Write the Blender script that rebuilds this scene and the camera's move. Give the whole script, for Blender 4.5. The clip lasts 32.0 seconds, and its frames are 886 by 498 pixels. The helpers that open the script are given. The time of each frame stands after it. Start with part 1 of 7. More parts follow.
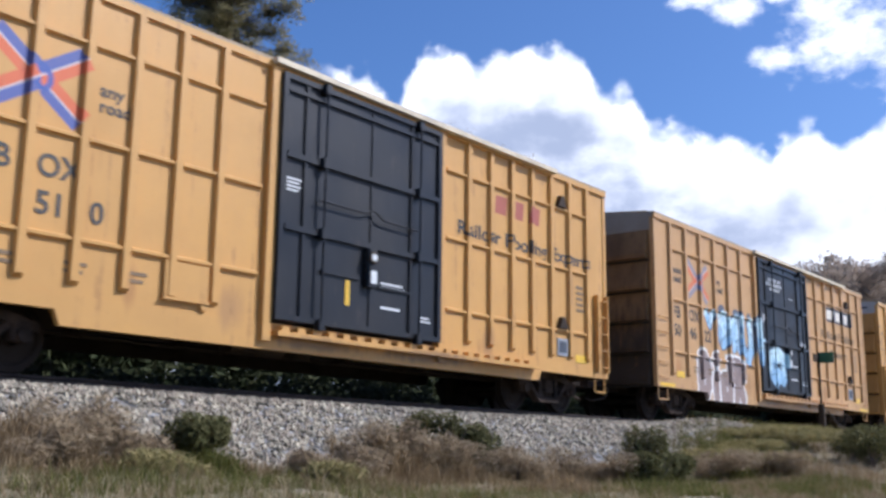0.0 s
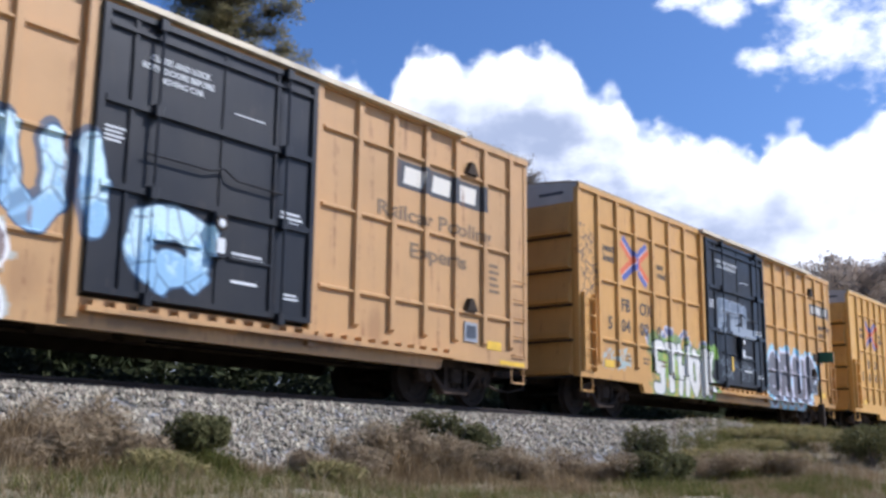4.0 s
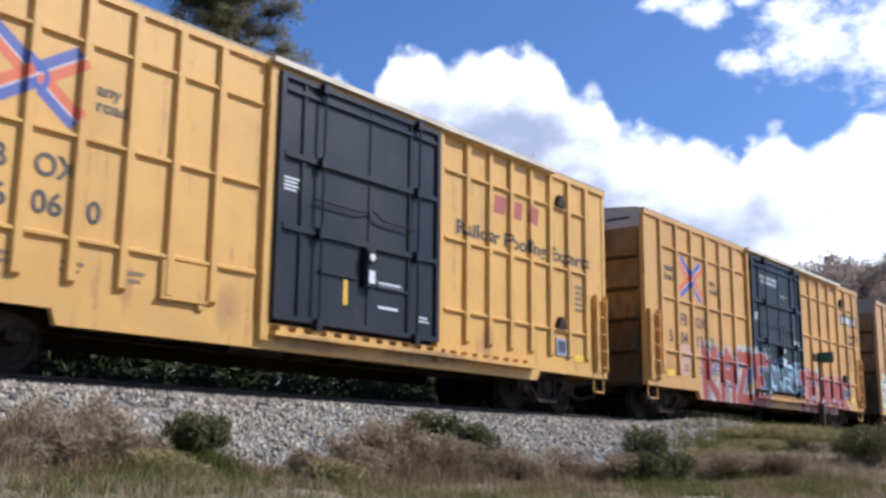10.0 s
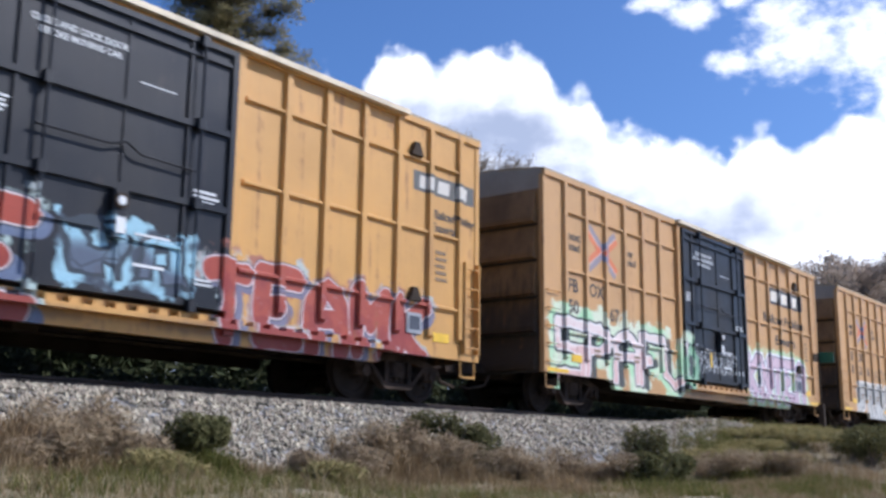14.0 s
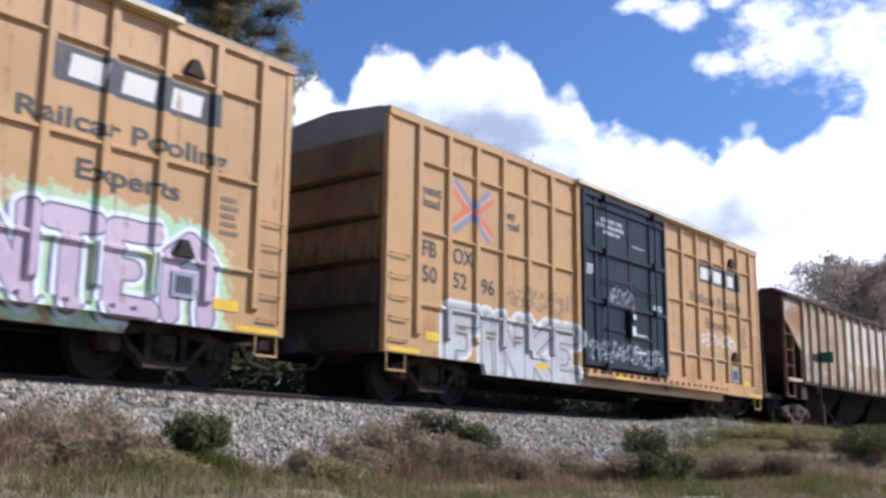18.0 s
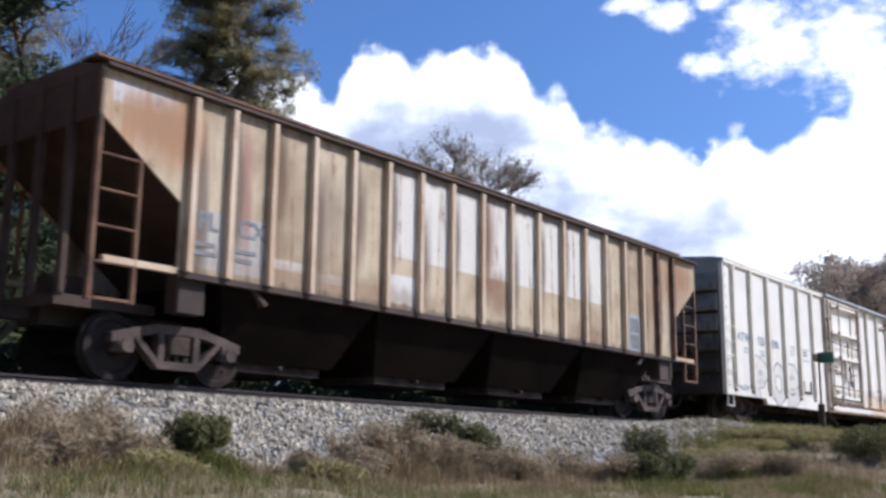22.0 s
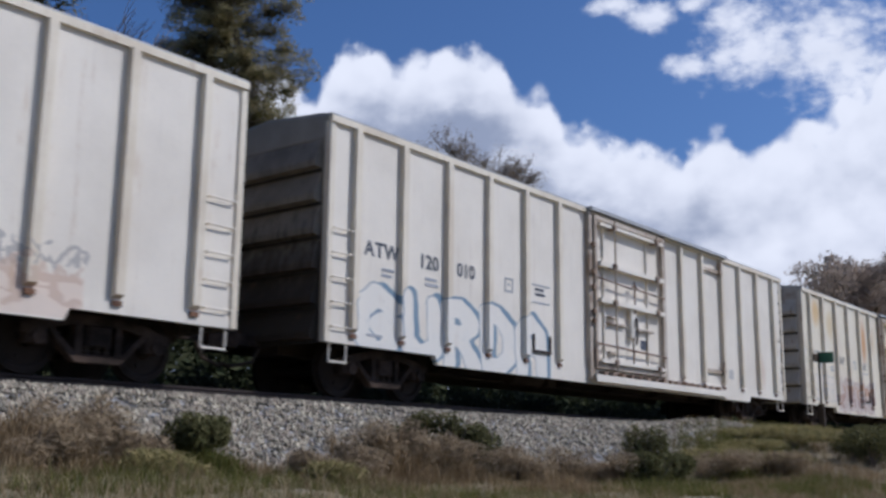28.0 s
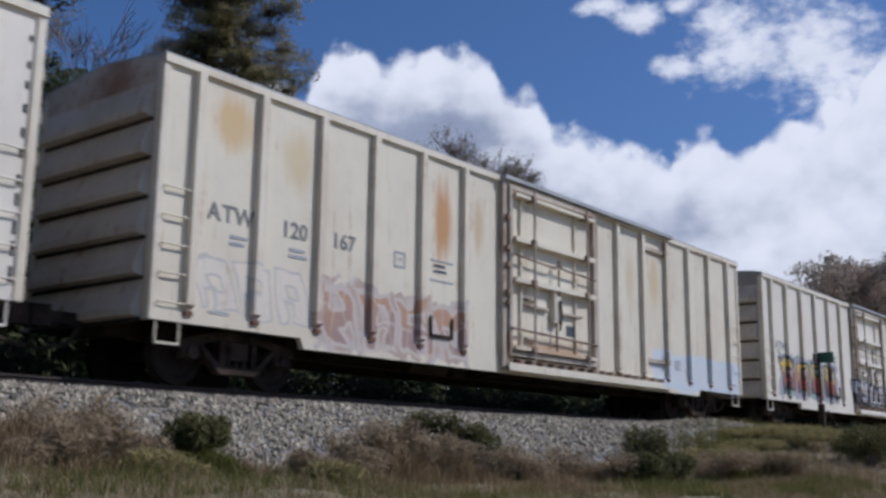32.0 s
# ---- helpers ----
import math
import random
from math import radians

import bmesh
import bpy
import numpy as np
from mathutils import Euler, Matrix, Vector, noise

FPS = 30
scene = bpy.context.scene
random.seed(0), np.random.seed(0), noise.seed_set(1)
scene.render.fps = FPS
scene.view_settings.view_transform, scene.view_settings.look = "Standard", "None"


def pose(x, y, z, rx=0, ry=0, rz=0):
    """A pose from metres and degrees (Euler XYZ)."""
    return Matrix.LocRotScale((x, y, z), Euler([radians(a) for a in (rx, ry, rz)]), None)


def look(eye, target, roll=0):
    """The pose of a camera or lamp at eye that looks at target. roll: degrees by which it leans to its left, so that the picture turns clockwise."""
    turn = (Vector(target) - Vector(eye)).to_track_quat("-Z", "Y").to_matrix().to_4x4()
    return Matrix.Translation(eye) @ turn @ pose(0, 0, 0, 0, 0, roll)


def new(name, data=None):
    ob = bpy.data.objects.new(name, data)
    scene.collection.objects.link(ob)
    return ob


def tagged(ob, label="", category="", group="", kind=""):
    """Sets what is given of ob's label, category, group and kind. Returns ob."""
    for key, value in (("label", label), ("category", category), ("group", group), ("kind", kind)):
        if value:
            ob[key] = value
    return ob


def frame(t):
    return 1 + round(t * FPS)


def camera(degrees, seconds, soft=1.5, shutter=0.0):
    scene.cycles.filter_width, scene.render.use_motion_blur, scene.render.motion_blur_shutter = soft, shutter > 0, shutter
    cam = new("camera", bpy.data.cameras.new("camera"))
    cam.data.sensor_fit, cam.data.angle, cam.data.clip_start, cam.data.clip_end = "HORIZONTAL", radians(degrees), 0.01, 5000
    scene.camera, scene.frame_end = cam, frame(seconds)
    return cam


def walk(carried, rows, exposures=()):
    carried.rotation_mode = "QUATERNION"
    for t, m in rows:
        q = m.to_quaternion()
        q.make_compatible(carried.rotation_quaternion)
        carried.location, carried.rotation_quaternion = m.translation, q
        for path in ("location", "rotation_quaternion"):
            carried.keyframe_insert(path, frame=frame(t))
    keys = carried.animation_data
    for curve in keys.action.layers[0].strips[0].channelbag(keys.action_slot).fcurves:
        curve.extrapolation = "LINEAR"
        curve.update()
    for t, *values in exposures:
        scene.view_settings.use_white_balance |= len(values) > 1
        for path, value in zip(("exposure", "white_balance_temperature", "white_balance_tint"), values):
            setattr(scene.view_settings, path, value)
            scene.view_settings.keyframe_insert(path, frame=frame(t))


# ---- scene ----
cam = camera(46.0, 32.0, soft=2.92, shutter=0.3)
EYE = Vector((0.0, -13.171, -0.969))
YAW, PITCH, ROLL = radians(51.484), radians(11.274), 0.634
AIM = EYE + Vector((math.sin(YAW) * math.cos(PITCH), math.cos(YAW) * math.cos(PITCH), math.sin(PITCH))) * 20
walk(cam, [(0.0, look(EYE, AIM, ROLL)), (32.0, look(EYE, AIM, ROLL))],
     [(0.0, -0.01, 5690, 15), (19.0, 0.0, 5690, 15), (22.0, 0.10, 5690, 15), (23.0, 0.08, 5690, 15), (24.0, -0.16, 5690, 15), (25.0, -0.56, 5690, 15), (28.0, -0.70, 5690, 15), (32.0, -0.80, 5690, 15)])

# ---- light: autumn midday sun from behind the camera's right shoulder, fair-weather sky ----
SUN_DIR = Vector((0.54, -0.52, 0.68)).normalized()
world = bpy.data.worlds.new("sky")
scene.world = world
world.use_nodes = True
wn = world.node_tree
sky = wn.nodes.new("ShaderNodeTexSky")
sky.sky_type = "NISHITA"
sky.sun_disc = False
sky.sun_elevation = math.asin(SUN_DIR.z)
sky.sun_rotation = math.atan2(SUN_DIR.x, SUN_DIR.y)
sky.air_density, sky.dust_density, sky.ozone_density = 1.0, 1.5, 10.0
wn.links.new(sky.outputs[0], wn.nodes["Background"].inputs[0])
wn.nodes["Background"].inputs[1].default_value = 0.14
sun = new("sun", bpy.data.lights.new("sun", "SUN"))
sun.data.energy, sun.data.angle, sun.data.color = 5.0, radians(0.5), (1.0, 0.96, 0.90)
sun.matrix_world = look(SUN_DIR * 50, (0, 0, 0))


# ---- node helpers ----
def put(nt, socket, value):
    if isinstance(value, bpy.types.NodeSocket):
        nt.links.new(value, socket)
    elif isinstance(value, (tuple, list)) and len(value) == 3 and socket.type == "RGBA":
        socket.default_value = (*value, 1)
    else:
        socket.default_value = value


def mth(nt, op, a, b=None, c=None, clamp=False):
    n = nt.nodes.new("ShaderNodeMath")
    n.operation, n.use_clamp = op, clamp
    for i, v in enumerate((a, b, c)):
        if v is not None:
            put(nt, n.inputs[i], v)
    return n.outputs[0]


def mixc(nt, fac, a, b, blend="MIX"):
    n = nt.nodes.new("ShaderNodeMix")
    n.data_type, n.blend_type = "RGBA", blend
    put(nt, n.inputs[0], fac), put(nt, n.inputs[6], a), put(nt, n.inputs[7], b)
    return n.outputs[2]


def tex_noise(nt, vec, scale, detail=4, rough=0.55, dist=0.0):
    n = nt.nodes.new("ShaderNodeTexNoise")
    put(nt, n.inputs["Vector"], vec)
    n.inputs["Scale"].default_value, n.inputs["Detail"].default_value = scale, detail
    n.inputs["Roughness"].default_value, n.inputs["Distortion"].default_value = rough, dist
    return n.outputs[0]


def ramp(nt, fac, a, b, lo=0.0, hi=1.0):
    n = nt.nodes.new("ShaderNodeMapRange")
    n.interpolation_type = "SMOOTHSTEP"
    put(nt, n.inputs[0], fac)
    n.inputs[1].default_value, n.inputs[2].default_value = a, b
    n.inputs[3].default_value, n.inputs[4].default_value = lo, hi
    return n.outputs[0]


def stretch(nt, vec, sx, sy, sz, off=(0, 0, 0)):
    n = nt.nodes.new("ShaderNodeMapping")
    put(nt, n.inputs[0], vec)
    n.inputs[1].default_value, n.inputs[3].default_value = off, (sx, sy, sz)
    return n.outputs[0]


def material(name, rough=0.6, metal=0.0):
    m = bpy.data.materials.new(name)
    m.use_nodes = True
    nt = m.node_tree
    b = nt.nodes["Principled BSDF"]
    b.inputs["Roughness"].default_value, b.inputs["Metallic"].default_value = rough, metal
    return m, nt, b


def obj_vec(nt):
    return nt.nodes.new("ShaderNodeTexCoord").outputs["Object"]


def bump(nt, b, height, strength, dist=0.01):
    n = nt.nodes.new("ShaderNodeBump")
    n.inputs["Strength"].default_value, n.inputs["Distance"].default_value = strength, dist
    put(nt, n.inputs["Height"], height)
    nt.links.new(n.outputs[0], b.inputs["Normal"])


def plain(name, colour, rough=0.6, metal=0.0, vary=0.35, scale=6.0, dark=None):
    """A surface of one colour with grain and stains at two scales."""
    m, nt, b = material(name, rough, metal)
    v = obj_vec(nt)
    big, fine = tex_noise(nt, v, scale * 0.25, 5), tex_noise(nt, v, scale * 3, 6)
    low = dark or tuple(c * (1 - vary) for c in colour)
    col = mixc(nt, ramp(nt, big, 0.35, 0.7), colour, low)
    col = mixc(nt, ramp(nt, fine, 0.45, 0.75, 0, 0.5), col, low)
    put(nt, b.inputs["Base Color"], col)
    bump(nt, b, fine, 0.25, 0.004)
    return m


def per_piece(name, a, b_, rough=0.8, scale=20.0, third=None):
    """A surface whose tone varies from island to island."""
    m, nt, b = material(name, rough)
    g = nt.nodes.new("ShaderNodeNewGeometry").outputs["Random Per Island"]
    f = tex_noise(nt, obj_vec(nt), scale, 4)
    col = mixc(nt, g, a, b_)
    if third:
        h = mth(nt, "FRACT", mth(nt, "MULTIPLY", g, 37.7))
        col = mixc(nt, ramp(nt, h, 0.55, 0.75, 0, 0.85), col, third)
    col = mixc(nt, ramp(nt, f, 0.4, 0.8, 0, 0.5), col, tuple(c * 0.55 for c in a))
    put(nt, b.inputs["Base Color"], col)
    return m


def leaf_mat(name, a, b_, glow=0.25):
    m, nt, b = material(name, 0.8)
    b.inputs["Specular IOR Level"].default_value = 0.12
    g = nt.nodes.new("ShaderNodeNewGeometry").outputs["Random Per Island"]
    col = mixc(nt, g, a, b_)
    put(nt, b.inputs["Base Color"], col)
    tr = nt.nodes.new("ShaderNodeBsdfTranslucent")
    put(nt, tr.inputs[0], col)
    mx = nt.nodes.new("ShaderNodeMixShader")
    mx.inputs[0].default_value = glow
    nt.links.new(b.outputs[0], mx.inputs[1]), nt.links.new(tr.outputs[0], mx.inputs[2])
    nt.links.new(mx.outputs[0], nt.nodes["Material Output"].inputs[0])
    return m


# ---- freight-car paint: base colour, weather, emblem, plaque and spray paint in the car's own space ----
def box_mask(nt, x, z, x0, x1, z0, z1, soft=0.01):
    dx = mth(nt, "SUBTRACT", mth(nt, "ABSOLUTE", mth(nt, "SUBTRACT", x, (x0 + x1) / 2)), (x1 - x0) / 2)
    dz = mth(nt, "SUBTRACT", mth(nt, "ABSOLUTE", mth(nt, "SUBTRACT", z, (z0 + z1) / 2)), (z1 - z0) / 2)
    return ramp(nt, mth(nt, "MAXIMUM", dx, dz), -soft, soft, 1, 0)


def emblem(nt, col, x, z, fade, x0, blue):
    """Two crossing bars, each split lengthwise into red and blue with a pale seam, at the left of the car's side."""
    u0, v0 = mth(nt, "SUBTRACT", x, x0), mth(nt, "SUBTRACT", z, 3.64)
    for ang, side in ((radians(-36), -1), (radians(33), 1)):
        c, s = math.cos(ang), math.sin(ang)
        u = mth(nt, "ADD", mth(nt, "MULTIPLY", u0, c), mth(nt, "MULTIPLY", v0, s))
        v = mth(nt, "SUBTRACT", mth(nt, "MULTIPLY", v0, c), mth(nt, "MULTIPLY", u0, s))
        inside = mth(nt, "MULTIPLY", box_mask(nt, u, v, -0.77, 0.77, -0.155, 0.155), fade)
        which = mth(nt, "MULTIPLY", mth(nt, "MULTIPLY", u, v), 40.0 * side)
        bar = mixc(nt, ramp(nt, which, -0.02, 0.02), (0.66, 0.13, 0.045), blue)
        bar = mixc(nt, ramp(nt, mth(nt, "ABSOLUTE", v), 0.008, 0.02, 0.7, 0), bar, (0.7, 0.68, 0.62))
        col = mixc(nt, inside, col, bar)
    # a half ring round the crossing
    rr = mth(nt, "SQRT", mth(nt, "ADD", mth(nt, "MULTIPLY", u0, u0), mth(nt, "MULTIPLY", v0, v0)))
    ring = mth(nt, "MULTIPLY", ramp(nt, mth(nt, "ABSOLUTE", mth(nt, "SUBTRACT", rr, 0.17)), 0.035, 0.05, 1, 0), ramp(nt, u0, 0.0, 0.03))
    return mixc(nt, mth(nt, "MULTIPLY", ring, fade), col, blue)


def plaque(nt, col, x, z, x0, z0, w, h, back, front):
    """A company's mark as three plain blocks, on a dark panel where it has one."""
    if back:
        col = mixc(nt, box_mask(nt, x, z, x0, x0 + w, z0, z0 + h), col, back)
    lean = mth(nt, "MULTIPLY_ADD", z, -0.12, 0.12 * (z0 + h / 2))
    xs = mth(nt, "ADD", x, lean)
    for i in range(3):
        a = x0 + w * (0.10 + 0.29 * i)
        col = mixc(nt, box_mask(nt, xs, z, a, a + w * 0.19, z0 + h * 0.18, z0 + h * 0.82), col, front)
    return col


def sprayed(nt, col, x, z, g):
    """Spray paint: a row of fat wobbling shapes with outline, inner strokes and a cloud behind them."""
    x0, x1, z0, z1, n = g["box"]
    w, h, seed = (x1 - x0) / n, (z1 - z0), g.get("seed", 1.0)
    comb = nt.nodes.new("ShaderNodeCombineXYZ")
    put(nt, comb.inputs[0], x), put(nt, comb.inputs[2], z)
    comb.inputs[1].default_value = seed * 3.7
    vec = comb.outputs[0]
    wob = mth(nt, "SUBTRACT", tex_noise(nt, vec, 1.6, 1), 0.5)
    wob2 = mth(nt, "SUBTRACT", tex_noise(nt, stretch(nt, vec, 1, 1, 1, (9, 4, 2)), 2.2, 1), 0.5)
    zn = mth(nt, "DIVIDE", mth(nt, "SUBTRACT", z, (z0 + z1) / 2), h)
    un = mth(nt, "DIVIDE", mth(nt, "SUBTRACT", x, x0), w)
    un = mth(nt, "ADD", un, mth(nt, "ADD", mth(nt, "MULTIPLY", zn, g.get("lean", 0.15)), mth(nt, "MULTIPLY", wob, 0.55)))
    idx = mth(nt, "FLOOR", un)
    p = mth(nt, "SUBTRACT", mth(nt, "FRACT", un), 0.5)
    q = mth(nt, "ADD", zn, mth(nt, "MULTIPLY", wob2, 0.45))
    wn_ = nt.nodes.new("ShaderNodeTexWhiteNoise")
    wn_.noise_dimensions = "1D"
    put(nt, wn_.inputs["W"], mth(nt, "ADD", idx, seed * 7.3))
    rnd = wn_.outputs["Value"]
    d = mth(nt, "MAXIMUM", mth(nt, "SUBTRACT", mth(nt, "ABSOLUTE", p), 0.43),
            mth(nt, "SUBTRACT", mth(nt, "ABSOLUTE", q), 0.42))
    ends = mth(nt, "MAXIMUM", mth(nt, "SUBTRACT", -0.02, un), mth(nt, "SUBTRACT", un, n + 0.02))
    d = mth(nt, "MAXIMUM", d, ends)
    # one eye and one notch in each shape
    ez = mth(nt, "SUBTRACT", q, mth(nt, "MULTIPLY_ADD", rnd, 0.3, -0.05))
    eye_ = mth(nt, "MAXIMUM", mth(nt, "SUBTRACT", mth(nt, "ABSOLUTE", p), 0.11),
               mth(nt, "SUBTRACT", mth(nt, "ABSOLUTE", ez), 0.09))
    nx = mth(nt, "SUBTRACT", p, mth(nt, "MULTIPLY_ADD", rnd, 0.5, -0.25))
    notch = mth(nt, "MAXIMUM", mth(nt, "SUBTRACT", mth(nt, "ABSOLUTE", nx), 0.07), mth(nt, "ADD", q, 0.16))
    d = mth(nt, "MAXIMUM", d, mth(nt, "MULTIPLY", mth(nt, "MINIMUM", eye_, notch), -1))
    # cloud
    if g.get("cloud"):
        edge = mth(nt, "MAXIMUM", mth(nt, "SUBTRACT", mth(nt, "ABSOLUTE", mth(nt, "SUBTRACT", x, (x0 + x1) / 2)), (x1 - x0) / 2),
                   mth(nt, "SUBTRACT", mth(nt, "ABSOLUTE", mth(nt, "SUBTRACT", z, (z0 + z1) / 2)), h / 2))
        rag = mth(nt, "MULTIPLY", mth(nt, "SUBTRACT", tex_noise(nt, vec, 3.0, 3), 0.45), 0.75)
        cl = ramp(nt, mth(nt, "SUBTRACT", mth(nt, "SUBTRACT", edge, rag), g.get("spread", 0.12)), -0.03, 0.03, 0.95, 0)
        ctone = mixc(nt, ramp(nt, tex_noise(nt, vec, 2.3, 2), 0.42, 0.6), g["cloud"], g.get("cloud2", g["cloud"]))
        col = mixc(nt, cl, col, ctone)
    if g.get("shade"):
        col = mixc(nt, ramp(nt, d, 0.04, 0.09, 1, 0), col, g["shade"])
    line = g.get("line", 0.055)
    col = mixc(nt, ramp(nt, d, 0.0, 0.02, 1, 0), col, g["edge"])
    vor = nt.nodes.new("ShaderNodeTexVoronoi")
    vor.feature = "DISTANCE_TO_EDGE"
    put(nt, vor.inputs["Vector"], stretch(nt, vec, 1.1, 1, 0.8))
    vor.inputs["Scale"].default_value = 2.0
    tone = mixc(nt, ramp(nt, mth(nt, "ADD", zn, mth(nt, "MULTIPLY", wob, 0.9)), -0.15, 0.2), g["fill2"], g["fill"])
    tone = mixc(nt, ramp(nt, vor.outputs[0], 0.015, 0.035, g.get("strokes", 0.7), 0), tone, g["edge"])
    amount = g.get("amount", 1.0)
    mask = ramp(nt, d, -line - 0.02, -line, amount, 0)
    return mixc(nt, mask, col, tone), mask


# pen strokes of block capitals on a grid three wide and five high: column and row of each turn
PEN = {"A": "00 03 14 23 20;02 22", "B": "00 04 14 23 12 21 10 00;02 12", "C": "23 14 03 01 10 21", "D": "00 04 14 23 21 10 00",
       "E": "24 04 00 20;02 12", "F": "00 04 24;02 12", "G": "23 14 03 01 10 21 22 12", "H": "00 04;20 24;02 22", "I": "10 14",
       "K": "00 04;24 02 20", "L": "04 00 20", "M": "00 04 12 24 20", "N": "00 04 20 24", "O": "10 01 03 14 23 21 10",
       "P": "00 04 14 23 12 02", "Q": "10 01 03 14 23 21 10;11 20", "R": "00 04 14 23 12 02;12 20", "S": "24 04 02 22 20 00",
       "T": "10 14;04 24", "U": "04 01 10 21 24", "V": "04 10 24", "W": "04 00 12 20 24", "Z": "04 24 00 20", "d": "24 20 00 02 22", "i": "10 12;14 14"}


def vmath(nt, op, a, b=None):
    n = nt.nodes.new("ShaderNodeVectorMath")
    n.operation = op
    put(nt, n.inputs[0], a)
    if b is not None:
        put(nt, n.inputs[1], b)
    return n


def stroke_distance(nt, p, g, dx=0.0, dz=0.0):
    """The distance, in metres, from the point p to the nearest pen stroke of a sprayed word."""
    x0, x1, z0, z1 = g["area"]
    word, r = g["word"], g["pen"] + g.get("line", 0.04) * 0.6
    wide = [0.55 if c in "iI" else 1.0 for c in word]
    unit = (x1 - x0) / sum(wide)
    d, at_x = None, x0
    for k, (c, wd) in enumerate(zip(word, wide)):
        cw = unit * wd
        hop = g.get("hop", 0.0) * (1 if k % 2 else -1)
        for line in PEN[c].split(";"):
            pts = []
            for q in line.split():
                u, v = int(q[0]) / 2, int(q[1]) / 4
                zz = z0 + r + (z1 - z0 - 2 * r) * v + hop
                pts.append(Vector((at_x + r + (cw - 2 * r) * u + g.get("lean", 0.0) * (zz - z0) + dx, 0.0, zz + dz)))
            for a, b_ in zip(pts, pts[1:]):
                ba = b_ - a
                if ba.length < 0.01:
                    ba = Vector((0.01, 0, 0))
                pa = vmath(nt, "SUBTRACT", p, tuple(a)).outputs[0]
                h = mth(nt, "MULTIPLY", vmath(nt, "DOT_PRODUCT", pa, tuple(ba / ba.length_squared)).outputs["Value"], 1.0, clamp=True)
                sc = vmath(nt, "SCALE", tuple(ba))
                put(nt, sc.inputs["Scale"], h)
                e = vmath(nt, "DISTANCE", pa, sc.outputs[0]).outputs["Value"]
                d = e if d is None else mth(nt, "MINIMUM", d, e)
        at_x += cw
    return d


def lettered(nt, col, x, z, g):
    """A sprayed word: ragged cloud, thrown shade, outer line, outline and fill, one over the other."""
    x0, x1, z0, z1 = g["area"]
    comb = nt.nodes.new("ShaderNodeCombineXYZ")
    put(nt, comb.inputs[0], x), put(nt, comb.inputs[2], z)
    seed = g.get("seed", 1.0)
    flat = comb.outputs[0]
    moved = stretch(nt, flat, 1, 1, 1, (seed * 3.1, seed * 1.7, 0))
    wn_ = nt.nodes.new("ShaderNodeTexNoise")
    put(nt, wn_.inputs["Vector"], moved)
    wn_.inputs["Scale"].default_value, wn_.inputs["Detail"].default_value = g.get("grain", 1.9), 1
    sway = vmath(nt, "SCALE", vmath(nt, "SUBTRACT", wn_.outputs["Color"], (0.5, 0.5, 0.5)).outputs[0])
    sway.inputs["Scale"].default_value = g.get("sway", 0.28)
    p = vmath(nt, "MULTIPLY", vmath(nt, "ADD", flat, sway.outputs[0]).outputs[0], (1, 0, 1)).outputs[0]
    pen, line = g["pen"], g.get("line", 0.04)
    d = stroke_distance(nt, p, g)
    fuzz = tex_noise(nt, moved, 3.4, 4, 0.6)
    if g.get("rim"):
        wide, tone = g["rim"]
        col = mixc(nt, ramp(nt, d, pen + line + wide - 0.015, pen + line + wide + 0.015, 0.95, 0), col, tone)
    if g.get("cloud"):
        dc = mth(nt, "SUBTRACT", d, mth(nt, "MULTIPLY", mth(nt, "SUBTRACT", fuzz, 0.5), g.get("rag", 0.75)))
        reach = pen + line + g.get("spread", 0.2)
        tone = mixc(nt, ramp(nt, tex_noise(nt, moved, 1.7, 3), 0.42, 0.6), g["cloud"], g.get("cloud2", g["cloud"]))
        col = mixc(nt, ramp(nt, dc, reach - 0.05, reach + 0.05, 0.92, 0), col, tone)
    if g.get("thrown"):
        dx, dz, tone = g["thrown"]
        ds = stroke_distance(nt, p, g, dx, dz)
        col = mixc(nt, ramp(nt, ds, pen + line - 0.01, pen + line + 0.015, 0.95, 0), col, tone)
    if g.get("outer"):
        wide, tone = g["outer"]
        col = mixc(nt, ramp(nt, d, pen + line + wide - 0.012, pen + line + wide + 0.012, 0.95, 0), col, tone)
    amount = g.get("amount", 1.0)
    col = mixc(nt, ramp(nt, d, pen + line - 0.01, pen + line + 0.012, amount, 0), col, g["edge"])
    rise = mth(nt, "DIVIDE", mth(nt, "SUBTRACT", z, (z0 + z1) / 2), z1 - z0)
    tone = mixc(nt, ramp(nt, mth(nt, "ADD", rise, mth(nt, "MULTIPLY", mth(nt, "SUBTRACT", fuzz, 0.5), 2.2)), -0.2, 0.25), g["fill2"], g["fill"])
    if g.get("shine"):
        tone = mixc(nt, ramp(nt, d, pen * 0.25, pen * 0.4, 0.75, 0), tone, g["shine"])
    if g.get("cuts"):
        vor = nt.nodes.new("ShaderNodeTexVoronoi")
        vor.feature = "DISTANCE_TO_EDGE"
        put(nt, vor.inputs["Vector"], stretch(nt, moved, 1.6, 1, 0.9))
        vor.inputs["Scale"].default_value = 1.9
        tone = mixc(nt, ramp(nt, vor.outputs[0], 0.02, 0.05, g["cuts"], 0), tone, g["edge"])
    worn = ramp(nt, tex_noise(nt, moved, 9.0, 5, 0.7), 0.60, 0.72, 1.0, 1.0 - g.get("worn", 0.25))
    mask = mth(nt, "MULTIPLY", ramp(nt, d, pen - 0.012, pen + 0.012, amount, 0), worn)
    return mixc(nt, mask, col, tone), mask


